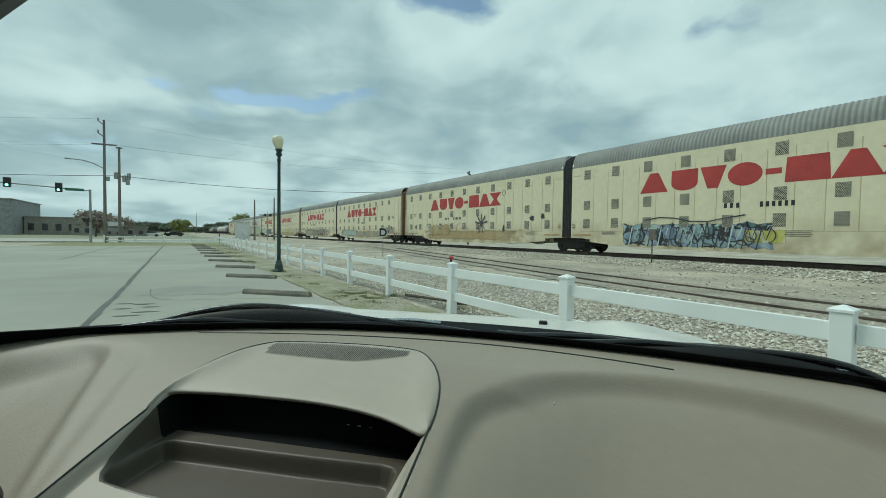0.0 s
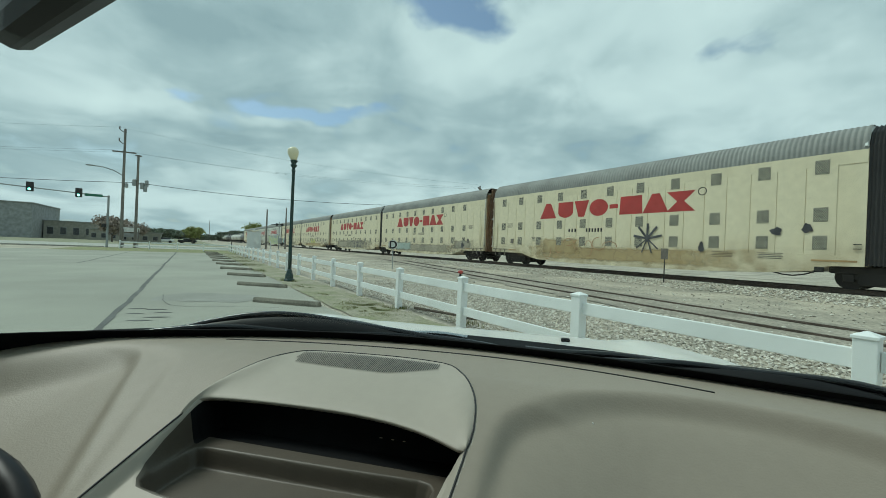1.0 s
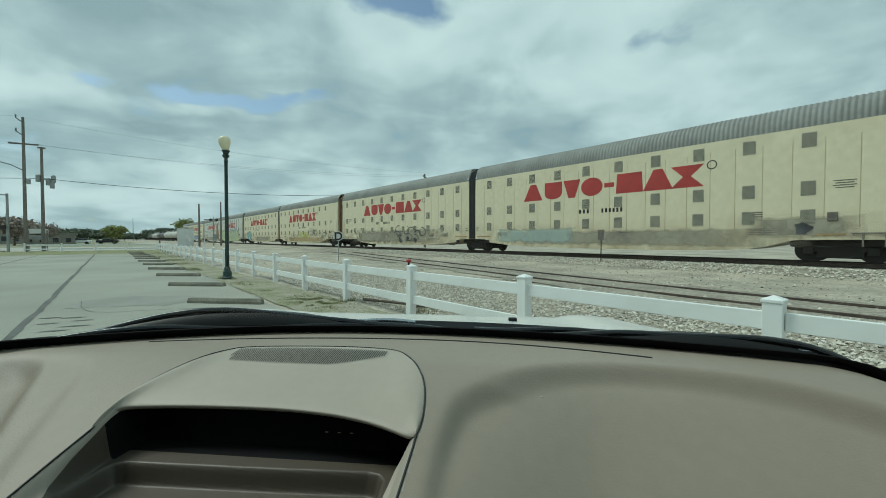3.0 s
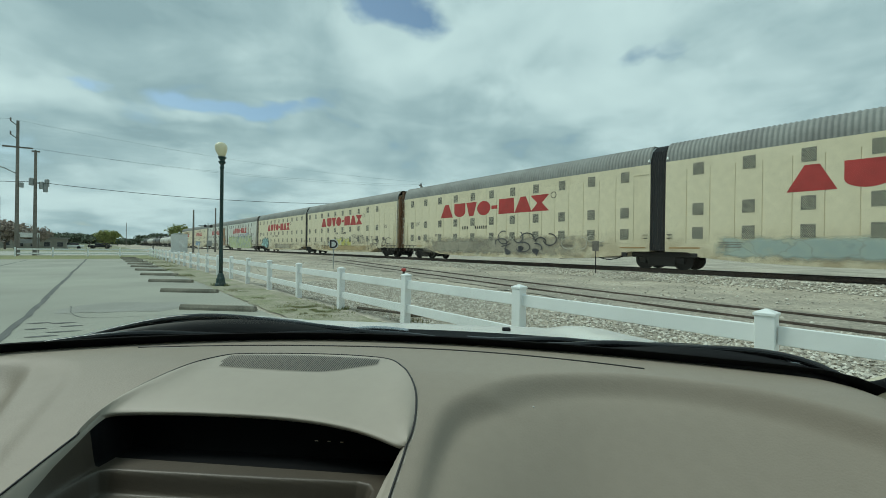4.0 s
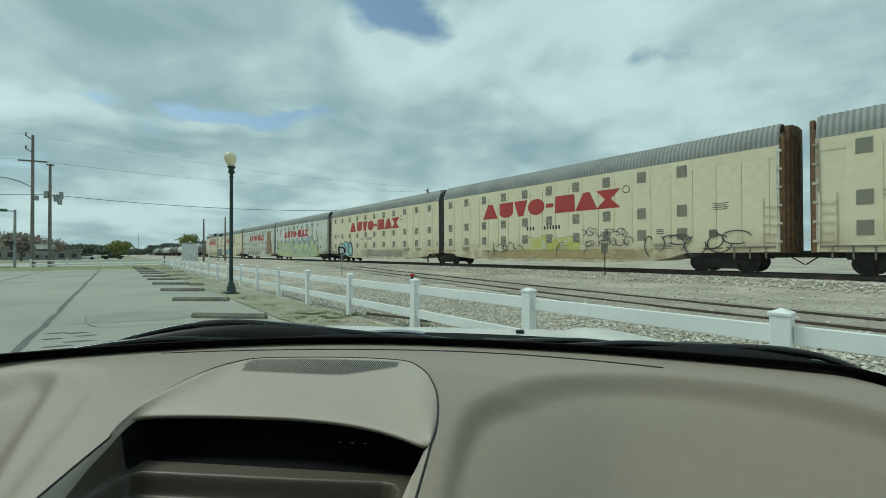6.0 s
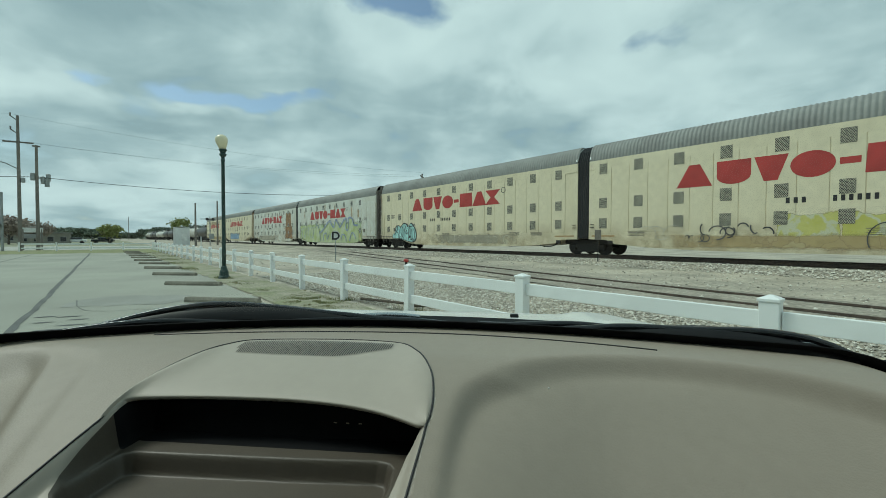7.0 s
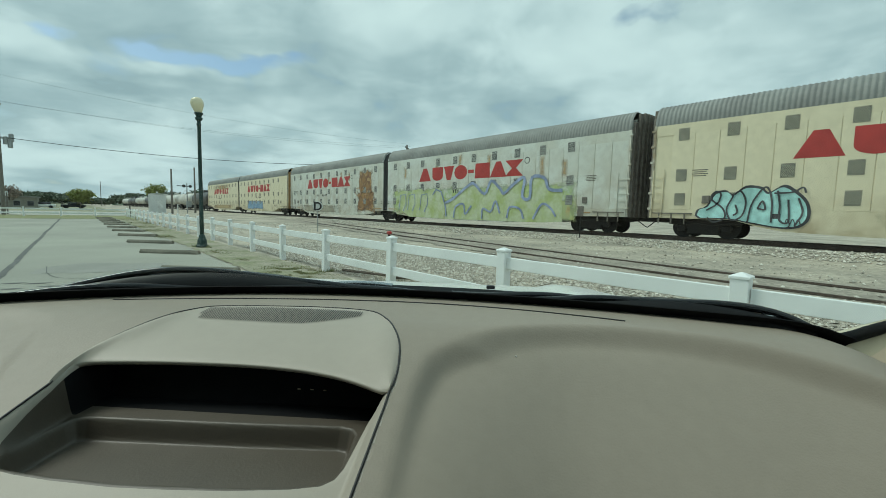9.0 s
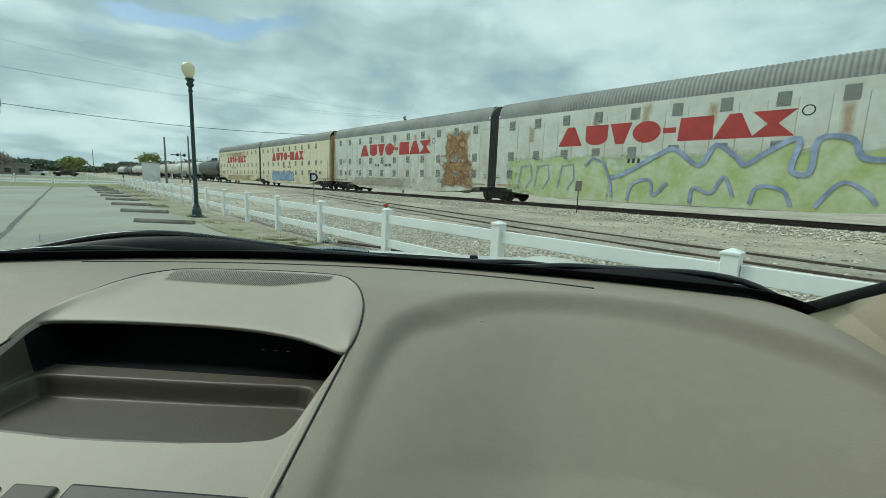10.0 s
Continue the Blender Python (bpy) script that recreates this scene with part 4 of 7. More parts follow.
def tag_lines(parent, y0, y1, z0, z1, seed, count, width=0.05, col="black", size=1.0):
    r = random.Random(seed)
    for i in range(count):
        cy, cz = y0 + (y1 - y0) * (i + 0.5) / count + r.uniform(-0.15, 0.15), r.uniform(z0 + 0.25, z1 - 0.25)
        ry, rz, a = size * r.uniform(0.2, 0.6), size * r.uniform(0.2, 0.5), r.uniform(0, 6.3)
        stroke(parent, curl(cy, cz, ry, rz, a, a + r.uniform(2.0, 5.5)), width, S[col], 0.044)


def spray_paint(name, colors, line, cell, edge, cover=1.0, soft=0.10, fade=0.12):
    """Sprayed paint on a patch that spans 1 x 1 in its own y and z: cells of colour with outlines between them, ragged soft rims."""
    m = bpy.data.materials.new(name)
    m.use_nodes = True
    n, l = m.node_tree.nodes, m.node_tree.links
    b = n["Principled BSDF"]
    b.inputs["Roughness"].default_value = 0.55
    tc = n.new("ShaderNodeTexCoord")

    def mth(op, a, b=None, clamp=False):
        q = n.new("ShaderNodeMath")
        q.operation, q.use_clamp = op, clamp
        for i, v in enumerate((a, b)):
            if v is None:
                continue
            if isinstance(v, (int, float)):
                q.inputs[i].default_value = v
            else:
                l.new(v, q.inputs[i])
        return q.outputs[0]

    uv = tc.outputs["UV"]
    nz = n.new("ShaderNodeTexNoise")
    nz.inputs["Scale"].default_value, nz.inputs["Detail"].default_value = 1.6, 3
    l.new(tc.outputs["Object"], nz.inputs["Vector"])
    wob = n.new("ShaderNodeVectorMath")
    wob.operation = "SCALE"
    wob.inputs["Scale"].default_value = 0.9
    l.new(nz.outputs["Color"], wob.inputs[0])
    pos = n.new("ShaderNodeVectorMath")
    l.new(tc.outputs["Object"], pos.inputs[0])
    l.new(wob.outputs[0], pos.inputs[1])
    vo = n.new("ShaderNodeTexVoronoi")
    vo.inputs["Scale"].default_value = cell
    l.new(pos.outputs[0], vo.inputs["Vector"])
    ve = n.new("ShaderNodeTexVoronoi")
    ve.feature = "DISTANCE_TO_EDGE"
    ve.inputs["Scale"].default_value = cell
    l.new(pos.outputs[0], ve.inputs["Vector"])
    sc = n.new("ShaderNodeSeparateColor")
    l.new(vo.outputs["Color"], sc.inputs[0])
    n2 = n.new("ShaderNodeTexNoise")
    n2.inputs["Scale"].default_value, n2.inputs["Detail"].default_value = 2.2, 5
    l.new(tc.outputs["Object"], n2.inputs["Vector"])
    key = mth("ADD", mth("MULTIPLY", sc.outputs[0], 0.6), mth("SUBTRACT", n2.outputs["Fac"], 0.3))
    r = n.new("ShaderNodeValToRGB")
    while len(r.color_ramp.elements) < len(colors):
        r.color_ramp.elements.new(0.5)
    for i, (e, c) in enumerate(zip(r.color_ramp.elements, colors)):
        e.position, e.color = 0.12 + 0.76 * i / max(1, len(colors) - 1), (*c, 1)
    l.new(key, r.inputs[0])
    mx = n.new("ShaderNodeMix")
    mx.data_type = "RGBA"
    ln = n.new("ShaderNodeMapRange")
    ln.inputs["From Min"].default_value, ln.inputs["From Max"].default_value = edge, edge * 0.45
    l.new(ve.outputs["Distance"], ln.inputs["Value"])
    l.new(ln.outputs[0], mx.inputs["Factor"])
    l.new(r.outputs[0], mx.inputs["A"])
    mx.inputs["B"].default_value = (*line, 1)
    l.new(mx.outputs["Result"], b.inputs["Base Color"])
    # rims
    sp = n.new("ShaderNodeSeparateXYZ")
    l.new(uv, sp.inputs[0])
    n3 = n.new("ShaderNodeTexNoise")
    n3.inputs["Scale"].default_value, n3.inputs["Detail"].default_value = 1.9, 4
    l.new(tc.outputs["Object"], n3.inputs["Vector"])
    rag = mth("MULTIPLY", mth("SUBTRACT", n3.outputs["Fac"], 0.5), 0.85)
    du = mth("DIVIDE", mth("MINIMUM", sp.outputs[0], mth("SUBTRACT", 1.0, sp.outputs[0])), fade)
    dv = mth("DIVIDE", mth("MINIMUM", sp.outputs[1], mth("SUBTRACT", 1.0, sp.outputs[1])), 0.30)
    inside = mth("MINIMUM", mth("ADD", mth("MINIMUM", mth("MINIMUM", du, dv), 1.0), rag), mth("MULTIPLY", mth("MINIMUM", du, dv), 3.0))
    a = n.new("ShaderNodeMapRange")
    a.inputs["From Min"].default_value, a.inputs["From Max"].default_value, a.inputs["To Max"].default_value = 0.36, 0.36 + soft, cover
    l.new(inside, a.inputs["Value"])
    l.new(a.outputs[0], b.inputs["Alpha"])
    return m


def spray_field(unit, y0, y1, z0, z1, material, lift=0.036):
    """A patch of sprayed paint on the near side, between two places along the car and two heights."""
    v = [(0, y1, z0), (0, y0, z0), (0, y0, z1), (0, y1, z1)]
    ob = mesh_ob("painted_patch", v, [(0, 1, 2, 3)], material, unit)
    uvs = ob.data.uv_layers.new(name="patch")
    for loop, p in zip(uvs.data, ((0, 0), (1, 0), (1, 1), (0, 1))):
        loop.uv = p
    LIFT[0] += 1
    ob.location = (FACE - 0.0285 - 0.0003 * (LIFT[0] % 23) - (0.02 if lift > 0.07 else 0.0), 0, 0)


BLACK = (0.025, 0.025, 0.03)
G = {
    "blue": spray_paint("spray_blue_piece", [(0.10, 0.17, 0.20), (0.30, 0.40, 0.42), (0.16, 0.22, 0.34), (0.42, 0.50, 0.48), (0.12, 0.20, 0.22)], BLACK, 1.5, 0.09),
    "lime": spray_paint("spray_lime_piece", [(0.58, 0.62, 0.52), (0.42, 0.52, 0.20), (0.52, 0.58, 0.26), (0.40, 0.50, 0.30), (0.60, 0.63, 0.50)], (0.44, 0.52, 0.34), 1.2, 0.03, 0.9, 0.45, 0.06),
    "moss": spray_paint("spray_moss_piece", [(0.36, 0.44, 0.14), (0.50, 0.52, 0.22), (0.42, 0.48, 0.26), (0.54, 0.44, 0.20)], (0.44, 0.50, 0.28), 1.3, 0.008, 0.85, 0.45, 0.06),
    "sky": spray_paint("spray_sky_piece", [(0.14, 0.26, 0.44), (0.30, 0.44, 0.58), (0.12, 0.20, 0.36)], (0.10, 0.16, 0.30), 1.0, 0.05, 0.9, 0.25),
    "rust": spray_paint("rust_piece", [(0.42, 0.24, 0.08), (0.28, 0.15, 0.06), (0.50, 0.34, 0.16)], (0.20, 0.10, 0.05), 1.3, 0.10, 0.9, 0.35, 0.3),
    "rust_run": spray_paint("rust_run", [(0.45, 0.28, 0.12), (0.52, 0.38, 0.20)], (0.46, 0.32, 0.18), 0.8, 0.01, 0.6, 0.7, 0.45),
    "tan": spray_paint("tan_stain", [(0.52, 0.40, 0.20), (0.44, 0.33, 0.17), (0.58, 0.48, 0.28)], (0.38, 0.28, 0.15), 1.0, 0.02, 0.8, 0.55, 0.35),
    "grime": spray_paint("grime_stain", [(0.34, 0.31, 0.24), (0.42, 0.385, 0.30), (0.28, 0.255, 0.205)], (0.30, 0.275, 0.22), 0.8, 0.02, 0.8, 0.6, 0.35),
    "yellow": spray_paint("spray_yellow_piece", [(0.50, 0.47, 0.10), (0.58, 0.55, 0.18), (0.46, 0.43, 0.12)], (0.58, 0.57, 0.40), 0.9, 0.08, 0.95, 0.12, 0.12),
    "mint": spray_paint("spray_mint_piece", [(0.50, 0.58, 0.52), (0.42, 0.52, 0.50), (0.55, 0.58, 0.46)], (0.40, 0.46, 0.42), 0.9, 0.03, 0.7, 0.5, 0.15),
}


GREEN_FILL = mat("green_fill", (0.52, 0.56, 0.38), 0.55, grain=0.08, scale=5, alt=(0.40, 0.46, 0.19), big_scale=1.3)


def graffiti(unit, k):
    """What is sprayed on each unit; y here is along the train."""
    if k == 0:
        spray_field(unit, -11.0, -3.6, 0.38, 1.80, G["blue"])
        spray_field(unit, -11.2, -9.6, 0.70, 1.40, G["yellow"], 0.050)
        stroke(unit, [(-5.2 - 0.75 * i, 1.85 + 0.14 * math.sin(i * 1.3)) for i in range(7)], 0.06, S["black"], 0.045)
        for i in range(12):
            a = -4.3 - 0.53 * i
            stroke(unit, [(a, 0.5), (a - 0.18, 1.55 + 0.2 * math.sin(i * 2.1)), (a - 0.34, 0.9), (a - 0.52, 1.45)], 0.06, S["black" if i % 3 else "pale_blue"], 0.055)
        tag_lines(unit, -10.6, -4.2, 0.5, 1.5, 14, 16, 0.045, size=0.6)
    elif k == 1:
        for a in np.linspace(0.2, math.pi - 0.2, 5):
            stroke(unit, [(8.6, 1.9), (8.6 + 0.8 * math.cos(a), 1.9 + 0.8 * math.sin(a))], 0.12, S["black"], 0.045)
        for a in (-2.4, -1.9, -1.2, -0.7):
            stroke(unit, [(8.6, 1.9), (8.6 + 0.8 * math.cos(a), 1.9 + 0.8 * math.sin(a))], 0.07, S["black"], 0.045)
        spray_field(unit, 1.0, 20.5, 0.42, 1.55, G["tan"])
        spray_field(unit, 12.0, 17.5, 0.7, 2.1, G["tan"], 0.05)
        paint_blob(unit, blob(3.0, 2.2, 0.20, 0.16, 8), S["black"], 0.04)
        paint_blob(unit, blob(5.9, 1.5, 0.12, 0.25, 9), S["black"], 0.04)
        paint_blob(unit, blob(2.0, 2.3, 0.16, 0.18, 10), S["black"], 0.04)
        tag_lines(unit, 10.5, 16, 0.7, 2.0, 12, 7, 0.04, "brown")
    elif k == 2:
        spray_field(unit, -21.0, -0.6, 0.40, 1.50, G["grime"])
        spray_field(unit, -9.0, -2.0, 0.5, 1.7, G["mint"], 0.05)
        spray_field(unit, -20.8, -16.0, 0.8, 1.9, G["grime"], 0.06)
        paint_blob(unit, blob(-18.5, 1.3, 0.25, 0.22, 6), S["black"], 0.04)
    elif k == 3:
        spray_field(unit, 0.4, 21.0, 0.30, 1.95, G["grime"])
        spray_field(unit, 9.5, 20.0, 0.40, 1.7, G["grime"], 0.055)
        tag_lines(unit, 6.0, 10.4, 0.7, 2.0, 21, 9, 0.07)
        tag_lines(unit, 2.5, 5.5, 1.0, 1.8, 23, 3, 0.05, "dirt")
        for p in ((7.2, 0.75), (8.4, 0.9), (9.5, 0.7)):
            paint_blob(unit, blob(p[0], p[1], 0.28, 0.2, int(p[0] * 10), 7, 0.5), S["black"], 0.04)
    elif k == 4:
        spray_field(unit, -10.5, -8.5, 0.42, 2.10, G["yellow"])
        spray_field(unit, -11.6, -10.4, 0.42, 2.05, G["yellow"])
        spray_field(unit, -12.7, -11.5, 0.42, 2.05, G["yellow"])
        spray_field(unit, -20.5, -1.0, 0.40, 1.2, G["tan"], 0.030)
        tag_lines(unit, -5.0, -3.2, 0.7, 1.5, 34, 4, 0.03, "dirt", 0.9)
        tag_lines(unit, -8.3, -6.0, 0.85, 1.75, 31, 7, 0.05, size=0.6)
        tag_lines(unit, -6.2, -5.3, 0.7, 1.2, 35, 4, 0.035, size=0.35)
        tag_lines(unit, -15.3, -12.9, 1.65, 2.3, 32, 12, 0.04, size=0.45)
        tag_lines(unit, -15.6, -13.0, 1.1, 1.75, 36, 12, 0.035, size=0.4)
        stroke(unit, curl(-11.6, 0.9, 0.5, 0.6, -0.5, 1.6), 0.035, S["black"], 0.045)
        stroke(unit, curl(-13.4, 0.7, 0.45, 0.6, 0.0, 1.7), 0.035, S["black"], 0.045)
        tag_lines(unit, -20.5, -16.2, 0.9, 2.0, 33, 8, 0.05)
    elif k == 5:
        bubble = curve([(y, z, 0) for y, z in ((19.7, 0.95), (19.6, 1.2), (19.2, 1.35), (18.9, 1.85), (18.4, 1.95), (18.1, 1.8), (17.6, 2.1), (17.0, 2.05), (16.7, 1.85), (16.2, 2.1), (15.8, 1.95), (15.3, 1.5), (15.2, 0.95), (15.5, 0.62), (16.2, 0.55), (17.3, 0.70), (18.3, 0.84), (19.5, 0.84))], 4)
        bubble = [(19.7 - (19.7 - p[0]) * 0.86, 0.36 + (p[1] - 0.36) * 1.1) for p in bubble]
        paint_blob(unit, bubble, S["black"], 0.036)
        paint_blob(unit, [(17.75 + (y - 17.75) * 0.95, 1.25 + (z - 1.25) * 0.90) for y, z in bubble], S["teal"], 0.056)
        forms = [[(19.25, 1.25), (18.85, 1.55), (18.75, 1.95), (18.95, 2.05), (19.10, 1.75), (18.65, 1.35), (18.55, 0.95), (18.95, 0.75), (19.2, 0.95)],
                 [(18.35, 1.85), (18.05, 2.05), (17.85, 1.60), (17.95, 1.05), (18.3, 0.85), (18.5, 1.3), (18.3, 1.85)],
                 [(18.2, 1.5), (18.12, 1.2), (18.25, 1.05)], [(17.75, 0.75), (17.65, 1.5), (17.35, 2.1), (17.15, 2.15), (17.0, 1.6), (16.98, 0.8)], [(17.45, 1.35), (17.2, 1.32), (17.3, 1.65), (17.45, 1.35)],
                 [(16.85, 2.05), (16.75, 1.5), (16.72, 0.9), (16.45, 0.85), (16.5, 1.7)], [(16.95, 1.95), (16.4, 1.98), (16.1, 2.15), (16.0, 1.95)], [(16.2, 1.75), (16.05, 1.2), (16.25, 0.7)]]
        for line in forms:
            stroke(unit, [p[:2] for p in curve([(y, z, 0) for y, z in line], 5)], 0.065, S["black"], 0.070)
        for q in range(3):
            stroke(unit, [p[:2] for p in curve([(16.55 - 0.16 * q, 0.75, 0), (16.48 - 0.16 * q, 0.95, 0), (16.40 - 0.16 * q, 0.7, 0), (16.5 - 0.16 * q, 0.62, 0)], 4)], 0.035, S["black"], 0.070)
        paint_blob(unit, [(16.95, 0.95), (16.7, 0.95), (16.7, 1.15), (16.95, 1.15)], S["black"], 0.066)
        spray_field(unit, 3, 15.5, 0.42, 1.35, G["grime"], 0.030)
        tag_lines(unit, 5, 14, 0.6, 1.3, 42, 8, 0.03, "dirt")
    elif k == 6:
        spray_field(unit, -19.3, -0.8, 0.40, 3.05, G["lime"])
        spray_field(unit, -19.3, -1.5, 0.36, 2.0, G["moss"], 0.050)
        top = [(-8.10, 1.58), (-8.88, 1.88), (-10.45, 2.78), (-11.01, 2.88), (-12.02, 2.18), (-12.58, 3.03), (-13.36, 2.48), (-13.70, 2.18), (-14.37, 2.68), (-15.27, 3.13), (-15.16, 1.98), (-15.72, 1.88), (-15.83, 3.08), (-16.72, 3.03), (-17.06, 2.38), (-17.96, 2.28)]
        paint_blob(unit, top + [(-18.0, 0.50), (-16.5, 0.42), (-8.0, 0.40)], GREEN_FILL, 0.0305)
        paint_blob(unit, [(-2.0, 1.2), (-2.3, 2.5), (-3.3, 2.6), (-3.6, 1.9), (-4.0, 2.6), (-5.2, 2.7), (-5.6, 2.2), (-6.4, 2.6), (-7.4, 2.7), (-8.0, 1.6), (-7.9, 0.40), (-3.6, 0.46)], GREEN_FILL, 0.0305)
        for zig in ([(-9.0, 0.5), (-9.2, 1.3), (-10.0, 1.5), (-10.2, 0.8), (-10.8, 1.4)], [(-11.8, 0.5), (-11.9, 1.2), (-12.6, 1.0), (-13.0, 1.7), (-13.4, 0.9)], [(-14.0, 0.6), (-14.2, 1.3), (-15.0, 1.2), (-15.3, 0.6)], [(-16.0, 0.6), (-16.6, 1.5), (-17.2, 1.3), (-17.6, 0.8)]):
            stroke(unit, [p[:2] for p in curve([(y, z, 0) for y, z in zig], 5)], 0.13, S["purple"], 0.049)
        stroke(unit, [p[:2] for p in curve([(y, z, 0) for y, z in top], 4)], 0.19, S["purple"], 0.049)
        stroke(unit, [(-8.2, 0.6), (-8.1, 1.3), (-7.6, 2.4), (-7.0, 2.6), (-6.6, 2.2)], 0.12, S["purple"], 0.049)
        for a in (-2.2, -3.4, -5.0):
            stroke(unit, [(a, 1.0), (a - 0.2, 2.2), (a - 0.9, 2.3), (a - 1.0, 1.5), (a - 0.6, 0.9)], 0.08, S["purple"], 0.049)
        for c, z, h in ((-7, 4.5, 0.9), (-9.5, 4.7, 0.7), (-12.3, 4.5, 0.9), (-3, 4.2, 0.8), (-16.5, 4.2, 1.3), (-18, 3.8, 1.0)):
            spray_field(unit, c - 0.35, c + 0.35, z - h, z + 0.45, G["rust_run"], 0.034)
    elif k == 7:
        spray_field(unit, 1.2, 5.4, 0.45, 3.0, G["rust"])
        spray_field(unit, 1.8, 5.0, 2.2, 5.0, G["rust"], 0.05)
        for c, z in ((6.5, 4.4), (8.2, 4.5), (11, 4.3)):
            spray_field(unit, c - 0.35, c + 0.35, z - 0.8, z + 0.45, G["rust_run"], 0.034)
        tag_lines(unit, 2, 5, 0.8, 3.0, 72, 6, 0.08, "brown")
        spray_field(unit, 6, 21, 0.42, 1.5, G["grime"], 0.030)
    elif k == 8:
        spray_field(unit, -12.5, -4.5, 0.5, 2.1, G["sky"])
    else:
        spray_field(unit, 2, 20, 3.9, 5.1, G["rust_run"])
        spray_field(unit, 1, 20, 0.42, 1.4, G["tan"], 0.05)


def unit_body(car, k, paint, vent, door):
    """One half of a two-part car. Odd units reach from the joint towards +y reversed for even ones."""
    odd = k % 2 == 1
    y0 = HALF_GAP if odd else -HALF_GAP - U_LEN
    body = mesh_ob("unit_body", *shell_mesh(y0), paint, car)
    link_mesh("roof", shared("roof", roof_mesh), car, "ribbed galvanised roof", pose(0, y0, 0))
    link_mesh("side_sill", shared(("sill", paint.name, odd), lambda: sill_mesh(paint, odd)), body, m=pose(0, y0, 0))
    # side sheets between the seams
    w = COL / 2

    def sheet_me():
        top = EAVE - 0.46
        b = add_box(bmesh.new(), 0, 0, (1.27 + top) / 2, 0.03, w - 0.026, top - 1.27, bevel=0.010)
        return bm_mesh("side_panel", b, paint)

    box_part("top_band", (FACE - 0.012, y0 + U_LEN / 2, EAVE - 0.2375, 0.032, U_LEN - 0.02, 0.475), paint, body)

    first = 1.62 if odd else {2: -1.75, 4: -1.19}.get(k, -1.50)
    for i in range(-3, 26):
        y = first + (w if odd else -w) * i
        if y0 + w * 0.45 < y < y0 + U_LEN - w * 0.45:
            link_mesh("side_panel", shared(("sheet", paint.name), sheet_me), body, m=pose(FACE - 0.012, y, 0))

    def vent_me():
        b = add_box(bmesh.new(), 0, 0, 0, 0.014, 0.44, 0.54, bevel=0.004)
        return bm_mesh("vent", b, vent)

    cols = [1.62 + COL * i for i in range(11)] if odd else [first - COL * i for i in range(10)]
    for i, y in enumerate(cols):
        for z in (4.64, 2.82, 1.74):
            link_mesh("vent", shared(("vent", vent.name), vent_me), body, m=pose(FACE - 0.032, y, z))
    emblem(body, PITCH - 5.7 if odd else -4.85, M["red"])
    ring = bmesh.new()
    yr = (PITCH - 5.7 if odd else -4.85) - 10.55
    for a in range(20):
        t0, t1 = 2 * math.pi * a / 20, 2 * math.pi * (a + 1) / 20
        ring.faces.new([ring.verts.new((FACE - 0.033, yr + q * math.cos(t), 4.15 + q * math.sin(t))) for q, t in ((0.16, t0), (0.20, t0), (0.20, t1), (0.16, t1))])
    part("emblem_ring", ring, M["black"], body)
    # plain bars for the car's marks
    bars = bmesh.new()
    yb = PITCH - 8.3 if odd else -8.9
    for i in range(3):
        add_box(bars, FACE - 0.030, yb - 0.24 * i, 2.42, 0.006, 0.12, 0.22)
    for i in range(6):
        add_box(bars, FACE - 0.030, yb - 1.35 - 0.21 * i, 2.42, 0.006, 0.11, 0.22)
    part("marking_bars", bars, M["black"], body)
    small = bmesh.new()
    for yy in ((5.0, 12.0, 3.2) if odd else (-17.2, -11.5, -3.0)):
        for i in range(4):
            add_box(small, FACE - 0.030, yy, 1.30 - 0.07 * i, 0.006, 0.9 - 0.1 * (i % 2), 0.025)
    part("marking_lines", small, M["grime_door"], body)
    hint = bmesh.new()
    add_box(hint, FACE - 0.030, (1.2 if odd else -1.2), 1.06, 0.01, 1.3, 0.07)
    add_box(hint, FACE - 0.030, (U_LEN - 2.0 if odd else 2.0 - U_LEN), 1.06, 0.01, 0.8, 0.07)
    part("reflector_strip", hint, M["tan_strip"], body)
    # far end: door leaves, corner posts, ladder
    ye = (y0 + U_LEN + 0.02) if odd else (y0 - 0.02)
    s = 1 if odd else -1
    dm = bmesh.new()
    for i in range(9):
        a = -1.28 + 0.32 * i
        u = min(1.0, (1.50 - abs(a) - 0.15) / 0.62)
        top = EAVE + (ROOF_Z - EAVE) * math.sqrt(max(0.0, 1 - (1 - u) ** 2)) - 0.05
        add_box(dm, a, ye + s * (-0.02 + 0.30 * math.cos(a * 1.05)), (0.86 + top) / 2, 0.29, 0.14, top - 0.86, bevel=0.03)
    part("end_door", dm, door, car, "ribbed end door, stained")
    box_part("corner_post", (FACE - 0.02, ye - s * 0.06, 3.2, 0.07, 0.10, 3.9), M["post_white"], car)
    small_print = bmesh.new()
    for i in range(4):
        add_box(small_print, FACE - 0.031, ye - s * 2.05, 3.02 - 0.085 * i, 0.006, 0.62 - 0.12 * (i % 2), 0.035)
    for i in range(3):
        add_box(small_print, FACE - 0.031, ye - s * 4.6, 1.98 - 0.09 * i, 0.006, 0.34, 0.045)
    part("marking_lines", small_print, M["grime_door"], body)
    gear = bmesh.new()
    add_box(gear, FACE - 0.045, ye - s * 2.35, 1.72, 0.06, 0.30, 0.34, bevel=0.03)
    add_box(gear, FACE - 0.04, ye - s * 1.0, 1.10, 0.05, 1.7, 0.05)
    for dy in (0.45, 1.0, 1.55):
        add_box(gear, FACE - 0.04, ye - s * dy, 0.86, 0.04, 0.05, 0.48)
    part("hand_brake", gear, M["grime_door"], car, "grimy hand brake gear and step")
    clips = bmesh.new()
